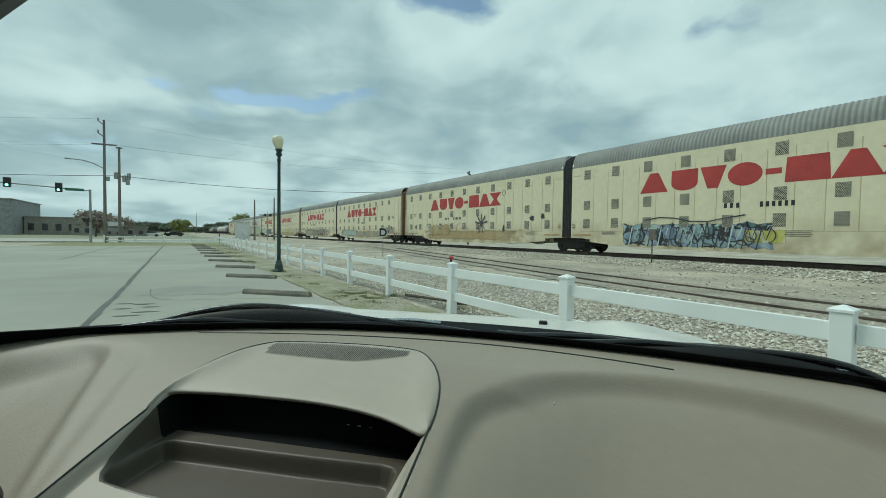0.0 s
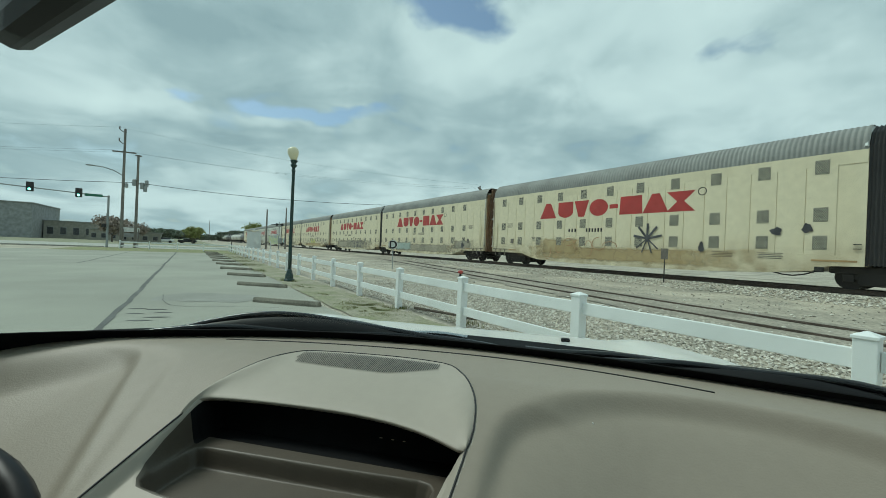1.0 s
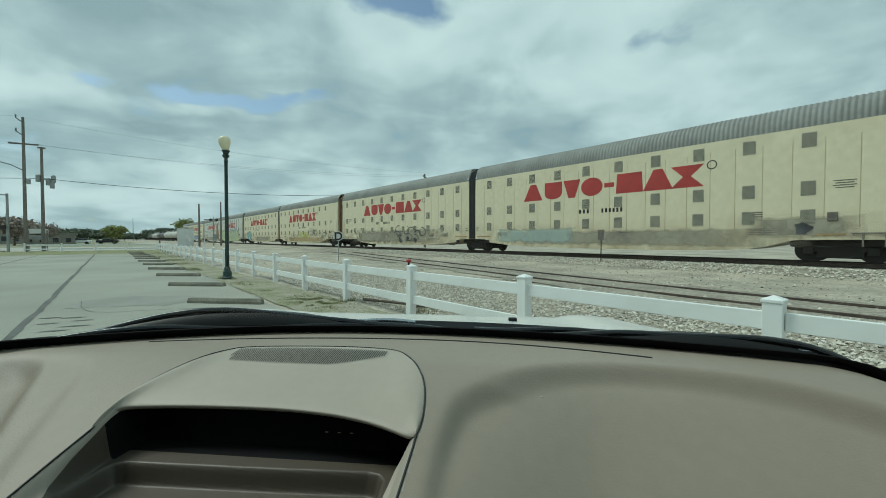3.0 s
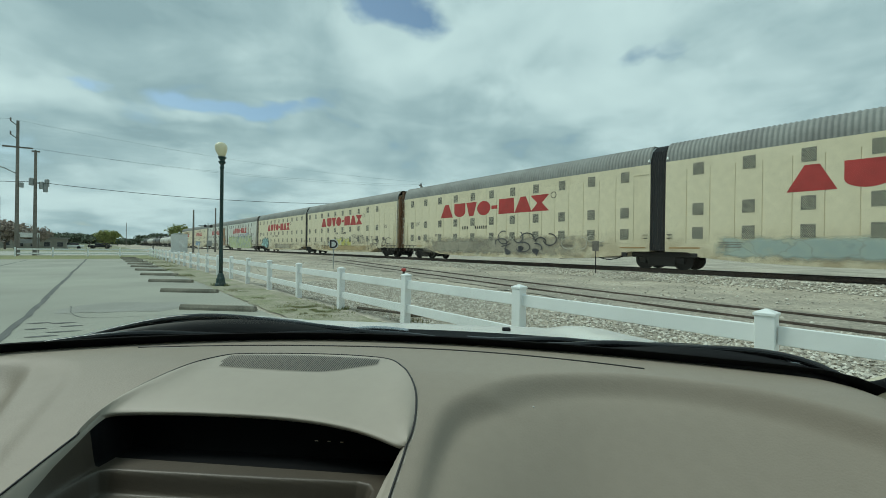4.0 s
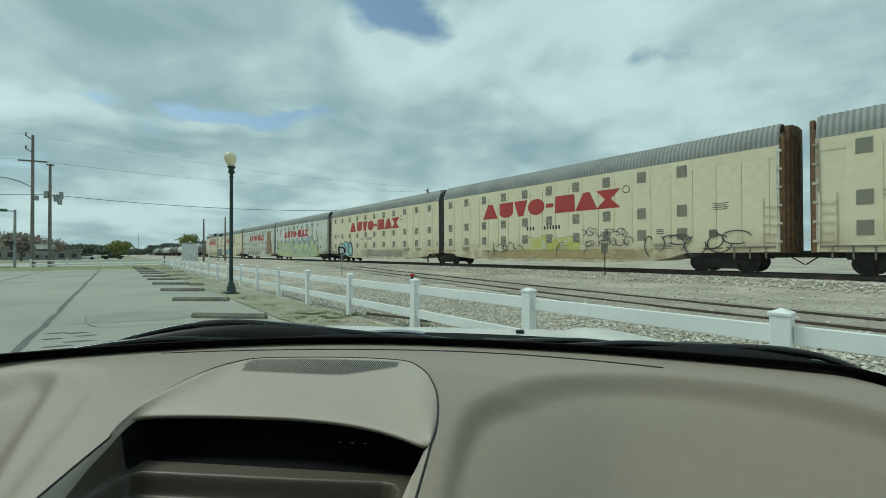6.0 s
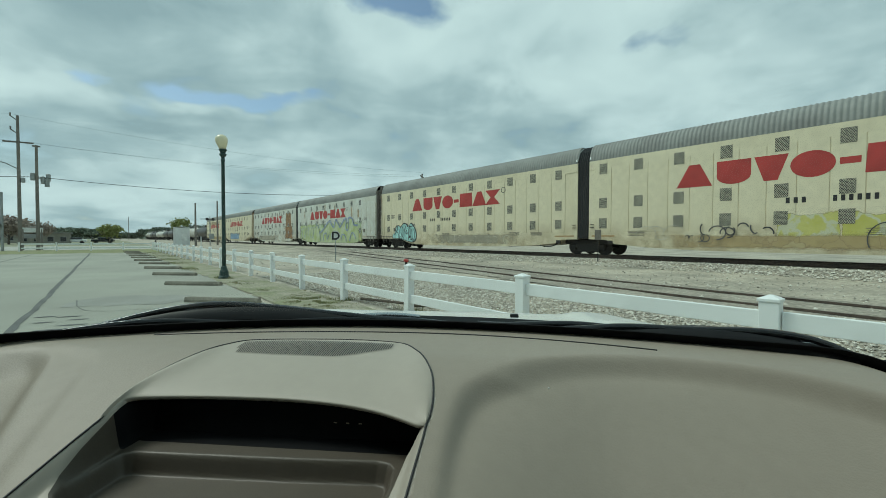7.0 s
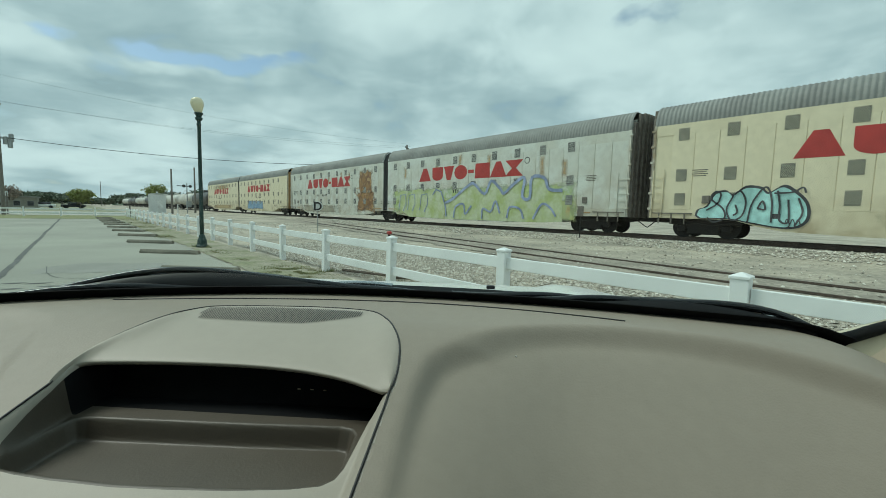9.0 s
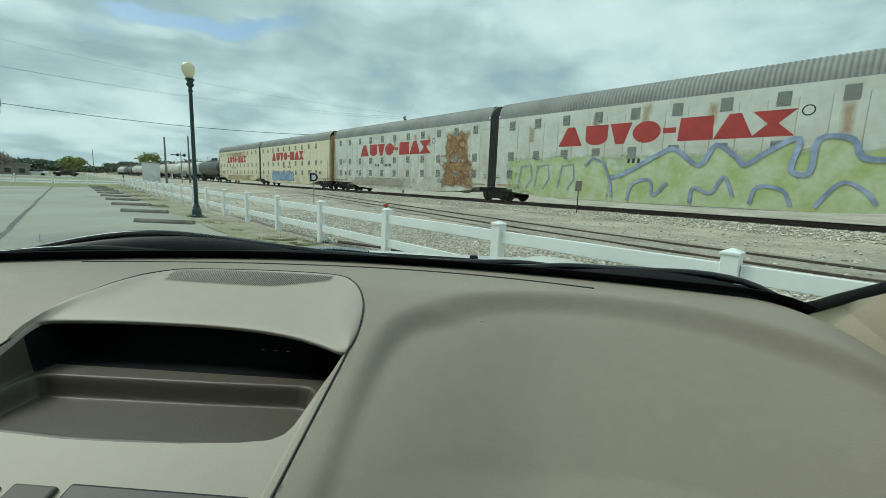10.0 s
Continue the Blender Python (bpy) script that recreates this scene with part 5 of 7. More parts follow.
    for i in range(6):
        add_box(clips, FACE - 0.06, ye + s * 0.0, 1.3 + 0.72 * i, 0.07, 0.16, 0.10, bevel=0.015)
    part("door_clip", clips, M["post_white"], car)
    lad = bmesh.new()
    for dy in (0.10, 0.55):
        add_box(lad, FACE - 0.05, ye - s * dy, 2.0, 0.03, 0.04, 2.2)
    for i in range(6):
        add_box(lad, FACE - 0.06, ye - s * 0.33, 0.95 + 0.36 * i, 0.025, 0.5, 0.03)
    part("ladder", lad, paint, car)
    truck_parts(car, ye - s * 2.2)
    hose = tube([(FACE + 0.1, (0.2 + U_LEN / 2 + s * (U_LEN / 2 - 1.4 - 0.25 * i)) * 1.0 + (0 if odd else -U_LEN - 0.4), 0.78 - 0.18 * math.sin(math.pi * i / 8)) for i in range(9)], 0.025)
    mesh_ob("brake_hose", *hose, M["truck"], car)
    graffiti(body, k)


def shell_mesh(y0):
    """Closed body behind the side panels."""
    v = [(x, y, z) for y in (y0, y0 + U_LEN) for x, z in ((FACE - 0.008, 1.2), (-FACE - 0.01, 1.2), (-FACE - 0.01, EAVE), (0.9, EAVE + 0.62), (0.3, EAVE + 0.76), (-0.3, EAVE + 0.76), (-0.9, EAVE + 0.62), (FACE - 0.008, EAVE))]
    n = 8
    f = [tuple(range(n)), tuple(range(2 * n - 1, n - 1, -1))] + [(i, n + i, n + (i + 1) % n, (i + 1) % n) for i in range(n)]
    return v, f


M["post_white"] = mat("post_paint", (0.58, 0.57, 0.50), 0.6, grain=0.2, scale=4, alt=(0.30, 0.24, 0.16), big_scale=1.5)
M["tan_strip"] = mat("tan_strip", (0.42, 0.27, 0.12), 0.6, grain=0.1)


def autorack(j, paints, vents, doors):
    """A two-part car jointed at its origin."""
    car = tagged(new("autorack_car"), CAR_LABELS[j], "rail car", "rail cars")
    for i in range(2):
        unit_body(car, 2 * j + i, paints[i], vents[i], doors[i])
    # bellows over the joint
    v, f = [], []
    outline = [(-1.46, 0.95), (-1.46, 5.2), (-1.25, 5.72), (-0.8, 6.02), (0, 6.08), (0.8, 6.02), (1.25, 5.72), (1.46, 5.2), (1.46, 0.95)]
    ny = 14
    for i in range(ny + 1):
        y, k = -0.40 + 0.80 * i / ny, (0.07 if i % 2 else 0.0)
        for x, z in outline:
            q = Vector((x, 0, z - 3)).normalized() * k
            v.append((x + q.x, y, z + q.z))
    m = len(outline)
    for i in range(ny):
        f += [(i * m + a, i * m + a + 1, (i + 1) * m + a + 1, (i + 1) * m + a) for a in range(m - 1)]
    mesh_ob("bellows", v, f, M["bellows"], car, label="black folded rubber bellows")
    rim = bmesh.new()
    for y in (-0.43, 0.43):
        for (xa, za), (xb, zb) in zip(outline[1:-1], outline[2:-1]):
            add_rod(rim, (xa * 1.055, y, za + 0.02), (xb * 1.055, y, zb + 0.02), 0.065, None, 6)
    part("joint_rim", rim, M["shed"], car)
    truck_parts(car, 0.0)
    st = bmesh.new()
    for s in (-1, 1):
        add_box(st, FACE + 0.10, s * 0.95, 0.93, 0.10, 0.95, 0.09, bevel=0.02)
        add_box(st, FACE + 0.02, s * 1.62, 0.72, 0.10, 0.30, 0.22, bevel=0.03)
        for z in (1.52, 1.68):
            add_box(st, FACE - 0.05, s * 0.56, z, 0.03, 0.22, 0.03)
    part("joint_step", st, M["truck"], car)
    pipe = [(FACE + 0.25, 1.8 + 0.35 * i, 0.62 - 0.16 * math.sin(math.pi * min(i, 4) / 4) - 0.02 * i) for i in range(12)]
    mesh_ob("air_pipe", *tube(pipe, 0.03), M["truck"], car)
    cp = bmesh.new()
    for s in (-1, 1):
        add_box(cp, 0, s * (PITCH - 0.32), 0.80, 0.26, 0.66, 0.28, bevel=0.04)
        add_box(cp, 0, s * (PITCH - 1.4), 0.78, 0.5, 1.6, 0.26, bevel=0.03)
        add_rod(cp, (-0.5, s * (PITCH - 0.5), 0.75), (-0.35, s * (PITCH - 0.02), 0.38), 0.025)
    part("coupler", cp, M["truck"], car)
    return car


CAR_LABELS = ["cream two-part auto carrier rail car with blue graffiti", "cream two-part auto carrier rail car with grimy lower sides", "cream two-part auto carrier rail car with yellow graffiti",
              "white two-part auto carrier rail car with green graffiti and rust", "cream two-part auto carrier rail car with blue painted patch"]
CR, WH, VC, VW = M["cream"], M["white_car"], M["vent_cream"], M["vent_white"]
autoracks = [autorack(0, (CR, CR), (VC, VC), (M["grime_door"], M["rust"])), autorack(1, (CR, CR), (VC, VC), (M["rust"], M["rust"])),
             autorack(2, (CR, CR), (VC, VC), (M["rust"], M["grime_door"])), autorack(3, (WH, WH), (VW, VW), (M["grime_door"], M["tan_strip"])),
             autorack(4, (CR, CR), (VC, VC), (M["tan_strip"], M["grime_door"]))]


def tank_car(paint, label):
    t = tagged(new("tank_car"), label, "rail car", "tank cars")
    prof = [(0.02, -8.0), (0.8, -7.9), (1.25, -7.65), (1.48, -7.2), (1.5, -6.9), (1.5, 6.9), (1.48, 7.2), (1.25, 7.65), (0.8, 7.9), (0.02, 8.0)]
    b = lathe(prof, 24)
    bmesh.ops.transform(b, matrix=Matrix.Translation((0, 0, 2.55)) @ pose(0, 0, 0, 90), verts=b.verts)
    part("tank", b, paint, t, smooth=True)
    d = lathe([(0.55, 3.9), (0.55, 4.45), (0.45, 4.55), (0.05, 4.6)], 14)
    part("dome", d, paint, t)
    u = bmesh.new()
    add_box(u, 0, 0, 0.85, 1.1, 17.2, 0.3, bevel=0.03)
    for y in (-5.6, 5.6):
        add_box(u, 0, y, 1.1, 2.3, 0.9, 0.5, bevel=0.06)
    for s in (-1, 1):
        add_box(u, 0, s * 8.75, 0.8, 0.3, 0.6, 0.25)
    part("underframe", u, M["truck"], t)
    p = bmesh.new()
    for x in (-0.8, 0.8):
        add_rod(p, (x, -2.2, 4.9), (x, 2.2, 4.9), 0.03)
        for y in (-2.2, -0.8, 0.8, 2.2):
            add_rod(p, (x, y, 3.9), (x, y, 4.9), 0.03)
    add_box(p, 0, 0, 4.0, 1.7, 4.4, 0.05)
    part("walkway", p, M["steel"], t)
    for y in (-6.2, 6.2):
        truck_parts(t, y)
    return t


tank_b = tank_car(M["tank_black"], "black tank rail car with domed ends")
tank_w = tank_car(M["tank_white"], "dirty white tank rail car with domed ends")
tanks = [tank_b, tank_w] + [copy_thing((tank_b, tank_w)[1 if i % 4 in (0, 1) else 0], Matrix.Identity(4)) for i in range(10)]

# ---- background: poles, wires, signals, buildings, trees ----
def utility_pole(x, y, h, label, arms, gear):
    p = thing("utility_pole", pose(x, y, 0), label, "utility pole", "utility poles")
    part("shaft", add_rod(bmesh.new(), (0, 0, 0), (0, 0, h), 0.17, 0.11, 10), M["pole"], p)
    for z, half, rz in arms:
        box_part("crossarm", (0, 0, z, 2 * half, 0.12, 0.14), M["pole"], p, rot=pose(0, 0, 0, 0, 0, rz))
    for name, dims in gear:
        box_part(name, dims, M["steel"], p, bevel=0.05)
    return p


p1 = utility_pole(-10.5, 57.2, 13.3, "tall grey wooden utility pole with a crossarm", [(10.7, 1.1, -10)], [("junction_box", (0.3, 0, 7.0, 0.3, 0.3, 0.5))])
br = bmesh.new()
for z in (11.9, 13.2):
    add_rod(br, (0, 0, z - 0.4), (-0.5, 0, z), 0.045)
    add_rod(br, (-0.5, 0, z - 0.05), (-0.5, 0, z + 0.3), 0.06)
part("bracket", br, M["pole"], p1)
arm = tube([(-0.1, 0, 8.1), (-0.9, 0, 8.55), (-1.8, 0, 8.8), (-2.7, 0, 8.85)], 0.05)
la = mesh_ob("light_arm", *arm, M["steel"], p1)
box_part("light_head", (-2.95, 0, 8.85, 0.6, 0.24, 0.13), M["steel"], la, bevel=0.04)
p2 = utility_pole(-9.3, 58.0, 10.7, "shorter wooden utility pole carrying transformers", [(10.6, 0.3, 0)], [])
for dx, dz in ((-0.3, 7.5), (0.45, 7.2), (0.85, 7.5), (0.75, 6.9)):
    tb = lathe([(0.16, -0.38), (0.19, -0.34), (0.19, 0.3), (0.12, 0.38)], 12)
    bmesh.ops.translate(tb, vec=(dx, 0, dz), verts=tb.verts)
    part("transformer", tb, M["steel"], p2)
box_part("mount", (0.35, 0.1, 7.4, 1.3, 0.08, 0.1), M["steel"], p2)
for x, y, h in ((7.2, 75.4, 6.9), (11.7, 82.7, 8.0)):
    utility_pole(x, y, h, "thin dark wooden pole beside the railway", [], [])
far_pole = utility_pole(31.7, 47.5, 10.7, "wooden pole with a crossarm behind the railway", [(10.3, 1.0, 40)], [])
utility_pole(5.0, 260, 12.0, "thin bare pole far off on the plain", [], [])


def wire(a, b, sag, r, label):
    pts = []
    for i in range(25):
        t = i / 24
        p = Vector(a).lerp(Vector(b), t)
        p.z -= sag * 4 * t * (1 - t)
        pts.append(p)
    return tagged(mesh_ob("power_line", *tube(pts, r, 5), M["cable"]), label, "power line", "power lines")


wire((-9.3, 58.0, 7.5), (31.7, 47.5, 8.0), 1.0, 0.028, "thick dark cable sagging between poles")
wire((-60, 70, 8.0), (-9.3, 58.0, 7.5), 0.9, 0.028, "thick dark cable sagging between poles")
for z, xo in ((10.8, -1.0), (10.8, 1.0), (13.4, -0.5)):
    wire((-10.5 + xo, 57.2, z), (31.7, 47.5 + xo, 10.4 if z < 12 else 10.8), 0.8, 0.007, "thin power line across the sky")
    wire((-80, 90 + xo, z), (-10.5 + xo, 57.2, z), 0.8, 0.007, "thin power line across the sky")

sig = thing("traffic_signal", pose(-11.7, 57.0, 0), "grey traffic signal mast with a long arm over the street", "traffic signal")
part("mast", add_rod(bmesh.new(), (0, 0, 0), (0, 0, 5.7), 0.12, 0.10, 10), M["steel"], sig)
mesh_ob("mast_arm", *tube([(0, 0, 5.55), (-0.8, 0, 5.57), (-3, 0.2, 5.75), (-11, 0.8, 6.2)], 0.06, 8), M["steel"], sig)
box_part("street_sign", (-1.25, -0.12, 5.6, 1.5, 0.04, 0.28), M["sign_green"], sig, "green street name plate")
for x, z in ((-2.5, 5.75), (-6.3, 5.98)):
    hd = box_part("signal_head", (x, 0.0, z, 0.55, 0.3, 0.95), M["black"], sig, bevel=0.04)
    part("lens", add_rod(bmesh.new(), (x, -0.155, z - 0.26), (x, -0.18, z - 0.26), 0.12, None, 14), M["signal_green"], hd, "lit green lens")
box_part("ped_signal", (-0.3, -0.2, 2.4, 0.35, 0.3, 0.4), M["black"], sig)


def building(x, y, w, d, h, label, wall, wins, name="building"):
    bd = thing(name, pose(x, y, 0), label, "building", "far buildings")
    box_part("wall", (0, 0, h / 2, w, d, h), wall, bd)
    box_part("roof", (0, 0, h + 0.12, w + 0.5, d + 0.5, 0.24), M["roof"], bd)
    for i in range(wins):
        wx = -w / 2 + w * (i + 0.5) / wins
        win = box_part("window", (wx, -d / 2 - 0.03, h * 0.45, w / wins * 0.45, 0.10, h * 0.4), M["dark_glass"], bd)
        box_part("frame", (wx, -d / 2 - 0.02, h * 0.45, w / wins * 0.5, 0.05, h * 0.46), M["wall_grey"], win)
    return bd


building(-54, 150, 34, 25, 8.4, "large grey metal-sided warehouse", M["wall_grey"], 0, "warehouse")
building(-31.5, 152, 10.5, 12, 4.5, "low tan block building", M["wall_tan"], 4)
building(-23, 140, 6, 8, 2.8, "low dark shop building", M["wall_tan"], 3)
building(-14, 122, 8, 6, 2.2, "low dark building behind the street", M["wall_tan"], 4)
sgn = thing("street_sign", pose(-9.9, 60, 0), "white sign board on a low dark frame", "sign")
box_part("board", (0, 0, 2.1, 1.6, 0.08, 0.5), M["sign_white"], sgn)
box_part("lower_board", (0, 0, 1.45, 1.6, 0.08, 0.45), M["wall_grey"], sgn)
for x in (-0.7, 0.7):
    box_part("leg", (x, 0, 1.1, 0.1, 0.1, 2.2), M["pole"], sgn)

shed = thing("signal_bungalow", pose(6.4, 84.5, 0, 0, 0, -7), "white metal railway equipment hut with a domed vent", "hut")
box_part("wall", (0, 0, 1.55, 2.45, 2.0, 3.1), M["shed"], shed, bevel=0.03)
rf = bmesh.new()
for s in (-1, 1):
    add_box(rf, s * 0.62, 0, 3.2, 1.30, 2.2, 0.06, rot=pose(0, 0, 0, 0, s * 9, 0))
part("roof", rf, M["shed"], shed)
vt = lathe([(0.14, 3.2), (0.14, 3.42), (0.2, 3.44), (0.03, 3.58)], 10)
part("vent", vt, M["shed"], shed)
box_part("door", (0.4, -1.03, 1.1, 0.8, 0.05, 2.0), M["sign_white"], shed)

xs = thing("crossing_signal", pose(9.7, 78, 0), "railway crossing signal with dark round lamps", "crossing signal")
part("mast", add_rod(bmesh.new(), (0, 0, 0), (0, 0, 5.0), 0.09, 0.07, 8), M["steel"], xs)
for x in (-0.45, 0.45):
    part("lamp", add_rod(bmesh.new(), (x, -0.1, 4.5), (x, -0.2, 4.5), 0.24, None, 14), M["black"], xs)
box_part("lamp_bar", (-0.4, 0, 4.5, 2.0, 0.1, 0.12), M["black"], xs)
box_part("control_box", (0.2, -0.1, 1.6, 0.7, 0.5, 0.9), M["steel"], xs)
for x, y, h in ((5.3, 58.4, 1.5), (0.4, 55.5, 1.1)):
    bo = part("bollard", add_rod(bmesh.new(), (x, y, 0), (x, y, h), 0.06), M["sign_white"] if x > 4 else M["black"])
    tagged(bo, "plain thin marker post beside the tracks", "post", "marker posts")


def tree(x, y, h, crown_r, leaf, label, seed, clumps=150, trunk_h=None, cone=False):
    r = random.Random(seed)
    t = thing("tree", pose(x, y, 0), label, "tree", "trees")
    tb = bmesh.new()
    th = trunk_h or h * 0.45
    add_rod(tb, (0, 0, 0), (0, 0, th), h * 0.03, h * 0.018, 8)
    for _ in range(9):
        a, q = r.uniform(0, 6.3), r.uniform(0.4, 0.9)
        add_rod(tb, (0, 0, th * r.uniform(0.5, 1)), (crown_r * q * math.cos(a), crown_r * q * math.sin(a), h * r.uniform(0.5, 0.9)), h * 0.012, h * 0.004, 5)
    part("trunk", tb, M["bark"], t)
    v, f = [], []
    hubs = [(r.uniform(-1, 1), r.uniform(-1, 1), r.uniform(-1, 1)) for _ in range(11)]
    for _ in range(clumps * 14):
        hx, hy, hz = r.choice(hubs)
        c = Vector((hx * 0.62 + r.gauss(0, 0.22), hy * 0.62 + r.gauss(0, 0.22), hz * 0.55 + r.gauss(0, 0.20)))
        if c.length > 1.15:
            continue
        k = 1.0 if not cone else max(0.15, 0.75 - 0.6 * c.z)
        p = Vector((c.x * crown_r * k, c.y * crown_r * k, h * 0.60 + c.z * h * 0.40))
        s = crown_r * r.uniform(0.05, 0.12)
        u = Vector((r.gauss(0, 1), r.gauss(0, 1), r.gauss(0, 1))).normalized()
        w = u.orthogonal().normalized()
        q = u.cross(w)
        i = len(v)
        v += [p + w * s, p + q * s * 0.7, p - w * s * 0.8, p - q * s * 0.6 + u * s * 0.4]
        f += [(i, i + 1, i + 2), (i, i + 2, i + 3)]
    mesh_ob("crown", v, f, leaf, t)
    return t


tree(-18, 110, 6.0, 3.4, M["leaf_brown"], "low spreading bush with bare reddish-brown twigs", 1, 150, 1.5)
tree(-14.3, 113, 5.0, 2.6, M["leaf_brown"], "low spreading bush with bare reddish-brown twigs", 9, 110, 1.5)
tree(-3.3, 130, 4.7, 2.7, M["leaf_green"], "round fresh-green spring tree", 2, 190, 1.2)
for i, (x, y, h, w) in enumerate([(-13, 205, 5.5, 6), (-8, 215, 5.2, 6), (-20, 215, 5, 7), (9, 330, 5, 8), (-36, 240, 6, 8), (3, 330, 4.5, 8), (-2, 320, 4.5, 8)]):
    tree(x, y, h, w, M["leaf_dark"], "dark distant tree in a row on the horizon", 20 + i, 130, h * 0.3)
tree(27, 262, 12.5, 5.5, M["leaf_green"], "tall pale green tree behind the railway", 40, 160)
tree(34, 262, 9.5, 7, M["leaf_dark"], "dark tree behind the railway", 41, 150)
tree(25, 330, 9, 8, M["leaf_dark"], "dark tree behind the railway", 42, 150)
tree(44, 240, 10, 7, M["leaf_dark"], "dark tree behind the railway", 44, 150)
tree(24, 400, 9, 9, M["leaf_dark"], "dark tree behind the railway", 45, 150)
tree(-75, 130, 11, 5, M["leaf_brown"], "bare leafless tree beside the warehouse", 43, 60)

# distant line of woods on the horizon
r = np.random.RandomState(11)
vs, fs = [], []
for i in range(2600):
    a = radians(-75 + 150 * r.rand())
    d = 620 + 240 * r.rand()
    s, z = 3 + 4 * r.rand(), r.rand() ** 1.4 * (4 + 3 * math.sin(a * 9))
    c = Vector((d * math.sin(a), d * math.cos(a), z))
    q = Vector(r.normal(size=3)).normalized()
    w = q.orthogonal().normalized()
    e = q.cross(w)
    k = len(vs)
    vs += [c + w * s, c + e * s * 0.6, c - w * s, c - e * s * 0.5]
    fs += [(k, k + 1, k + 2), (k, k + 2, k + 3)]
tagged(mesh_ob("far_woods", vs, fs, M["leaf_dark"]), "dark far woods along the horizon", "woods", kind="stuff")


def parked_car(x, y, rz, paint, label):
    c = thing("car", pose(x, y, 0, 0, 0, rz), label, "car", "far cars")
    b = bmesh.new()
    add_box(b, 0, 0, 0.62, 1.8, 4.5, 0.6, bevel=0.14)
    part("body", b, paint, c)
    g = bmesh.new()
    add_box(g, 0, -0.25, 1.1, 1.55, 2.4, 0.55, bevel=0.2)
    part("cabin", g, M["dark_glass"], c)
    for sx in (-0.85, 0.85):
        for sy in (-1.4, 1.4):
            part("wheel", add_rod(bmesh.new(), (sx - 0.1, sy, 0.33), (sx + 0.1, sy, 0.33), 0.33, None, 16), M["rubber"], c)
    return c


parked_car(-9.5, 122, 90, M["hood"], "white car on the far street")
parked_car(-4.5, 135, 80, M["dark_glass"], "dark car on the far street")

def quad(b, *pts):
    b.faces.new([b.verts.new(p) for p in pts])


# ---- the vehicle that the camera is in; local x right, y ahead ----
CAR = thing("car", pose(-3.93, -0.84, 0, 0, 0, -45), "white car interior with a beige dashboard, parked at the fence", "car")
MID = -0.20


def glass_edge(r):
    d = r + 0.16
    return 0.667 - (0.33 if d > 0 else 0.62) * d * d


def side_drop(r):
    """How far the dash falls away towards its ends."""
    return 3.0 * max(0, r - 0.40) ** 2 + 0.3 * max(0, -0.75 - r) ** 2


def smin(a, b, k):
    h = max(0, min(1, 0.5 + 0.5 * (b - a) / k))
    return b + (a - b) * h - k * h * (1 - h)


def dash_z(r, f):
    z = 1.166
    z -= side_drop(r)
    d = max(0, 0.52 - f)
    z -= 0.36 * d * d / (d + 0.08) + 3.0 * max(0, 0.16 - f) ** 2
    # passenger-side recess
    left = r + 0.035 - 1.1 * max(0, f - 0.33) ** 2
    top = 0.533 - 1.6 * (r - 0.17) ** 2 - f
    ins = smin(left * 0.45 + 0.8 * max(0, 0.47 - f) * smoothstep(-0.06, 0.03, r), top, 0.04)
    z -= 0.017 * smoothstep(-0.004, 0.022, ins) * (0.3 + 0.7 * smoothstep(0.28, 0.46, f)) + 0.24 * min(max(smin(left + 0.3, top, 0.05), 0), 0.2) * smoothstep(-0.03, 0.16, left)
    # instrument side
    q = smin(-0.402 - 0.72 * (f - 0.252) - r, 0.500 - 0.12 * abs(r + 0.6) - f, 0.04)
    inner = smoothstep(0.02, 0.10, glass_edge(r) - f)
    z -= inner * (0.012 * smoothstep(-0.004, 0.022, q) + 0.16 * min(max(q, 0), 0.16))
    z -= inner * 0.004 * smoothstep(-0.004, 0.020, smin(-0.500 - 0.5 * (f - 0.49) - r, 0.540 - 0.35 * abs(r + 0.66) - f, 0.03))
    return z


SEAM_L, SEAM_R = -0.388, -0.062
# outline of the display hood from its left corner over the back to its right corner
BACK = [(-0.387, 0.372), (-0.393, 0.388), (-0.395, 0.408), (-0.391, 0.440), (-0.381, 0.471), (-0.368, 0.503), (-0.353, 0.537), (-0.336, 0.553), (-0.288, 0.563), (-0.210, 0.570), (-0.152, 0.567),
        (-0.117, 0.555), (-0.093, 0.520), (-0.077, 0.487), (-0.067, 0.456), (-0.062, 0.420), (-0.062, 0.396), (-0.064, 0.384)]
LIP = [(-0.386, 0.370, 1.131), (-0.388, 0.379, 1.1345), (-0.390, 0.388, 1.137), (-0.391, 0.397, 1.139), (-0.388, 0.404, 1.140), (-0.380, 0.409, 1.140), (-0.360, 0.413, 1.140), (-0.335, 0.4165, 1.140), (-0.290, 0.420, 1.140),
       (-0.220, 0.421, 1.140), (-0.165, 0.415, 1.140), (-0.128, 0.407, 1.139), (-0.105, 0.399, 1.138), (-0.090, 0.3925, 1.137), (-0.080, 0.388, 1.136), (-0.073, 0.385, 1.1355), (-0.068, 0.3842, 1.135), (-0.064, 0.384, 1.135)]
LIP = curve(LIP, 6)
BACK = [p[:2] for p in curve([(x, y, 0) for x, y in BACK], 6)]


def seam_right(f):
    return -0.062 - 0.085 * max(0, 0.40 - f)


HOOD_OUT = [(SEAM_L, 0.05), (SEAM_L, 0.36)] + BACK + [(seam_right(f), f) for f in (0.36, 0.30, 0.20, 0.05)]


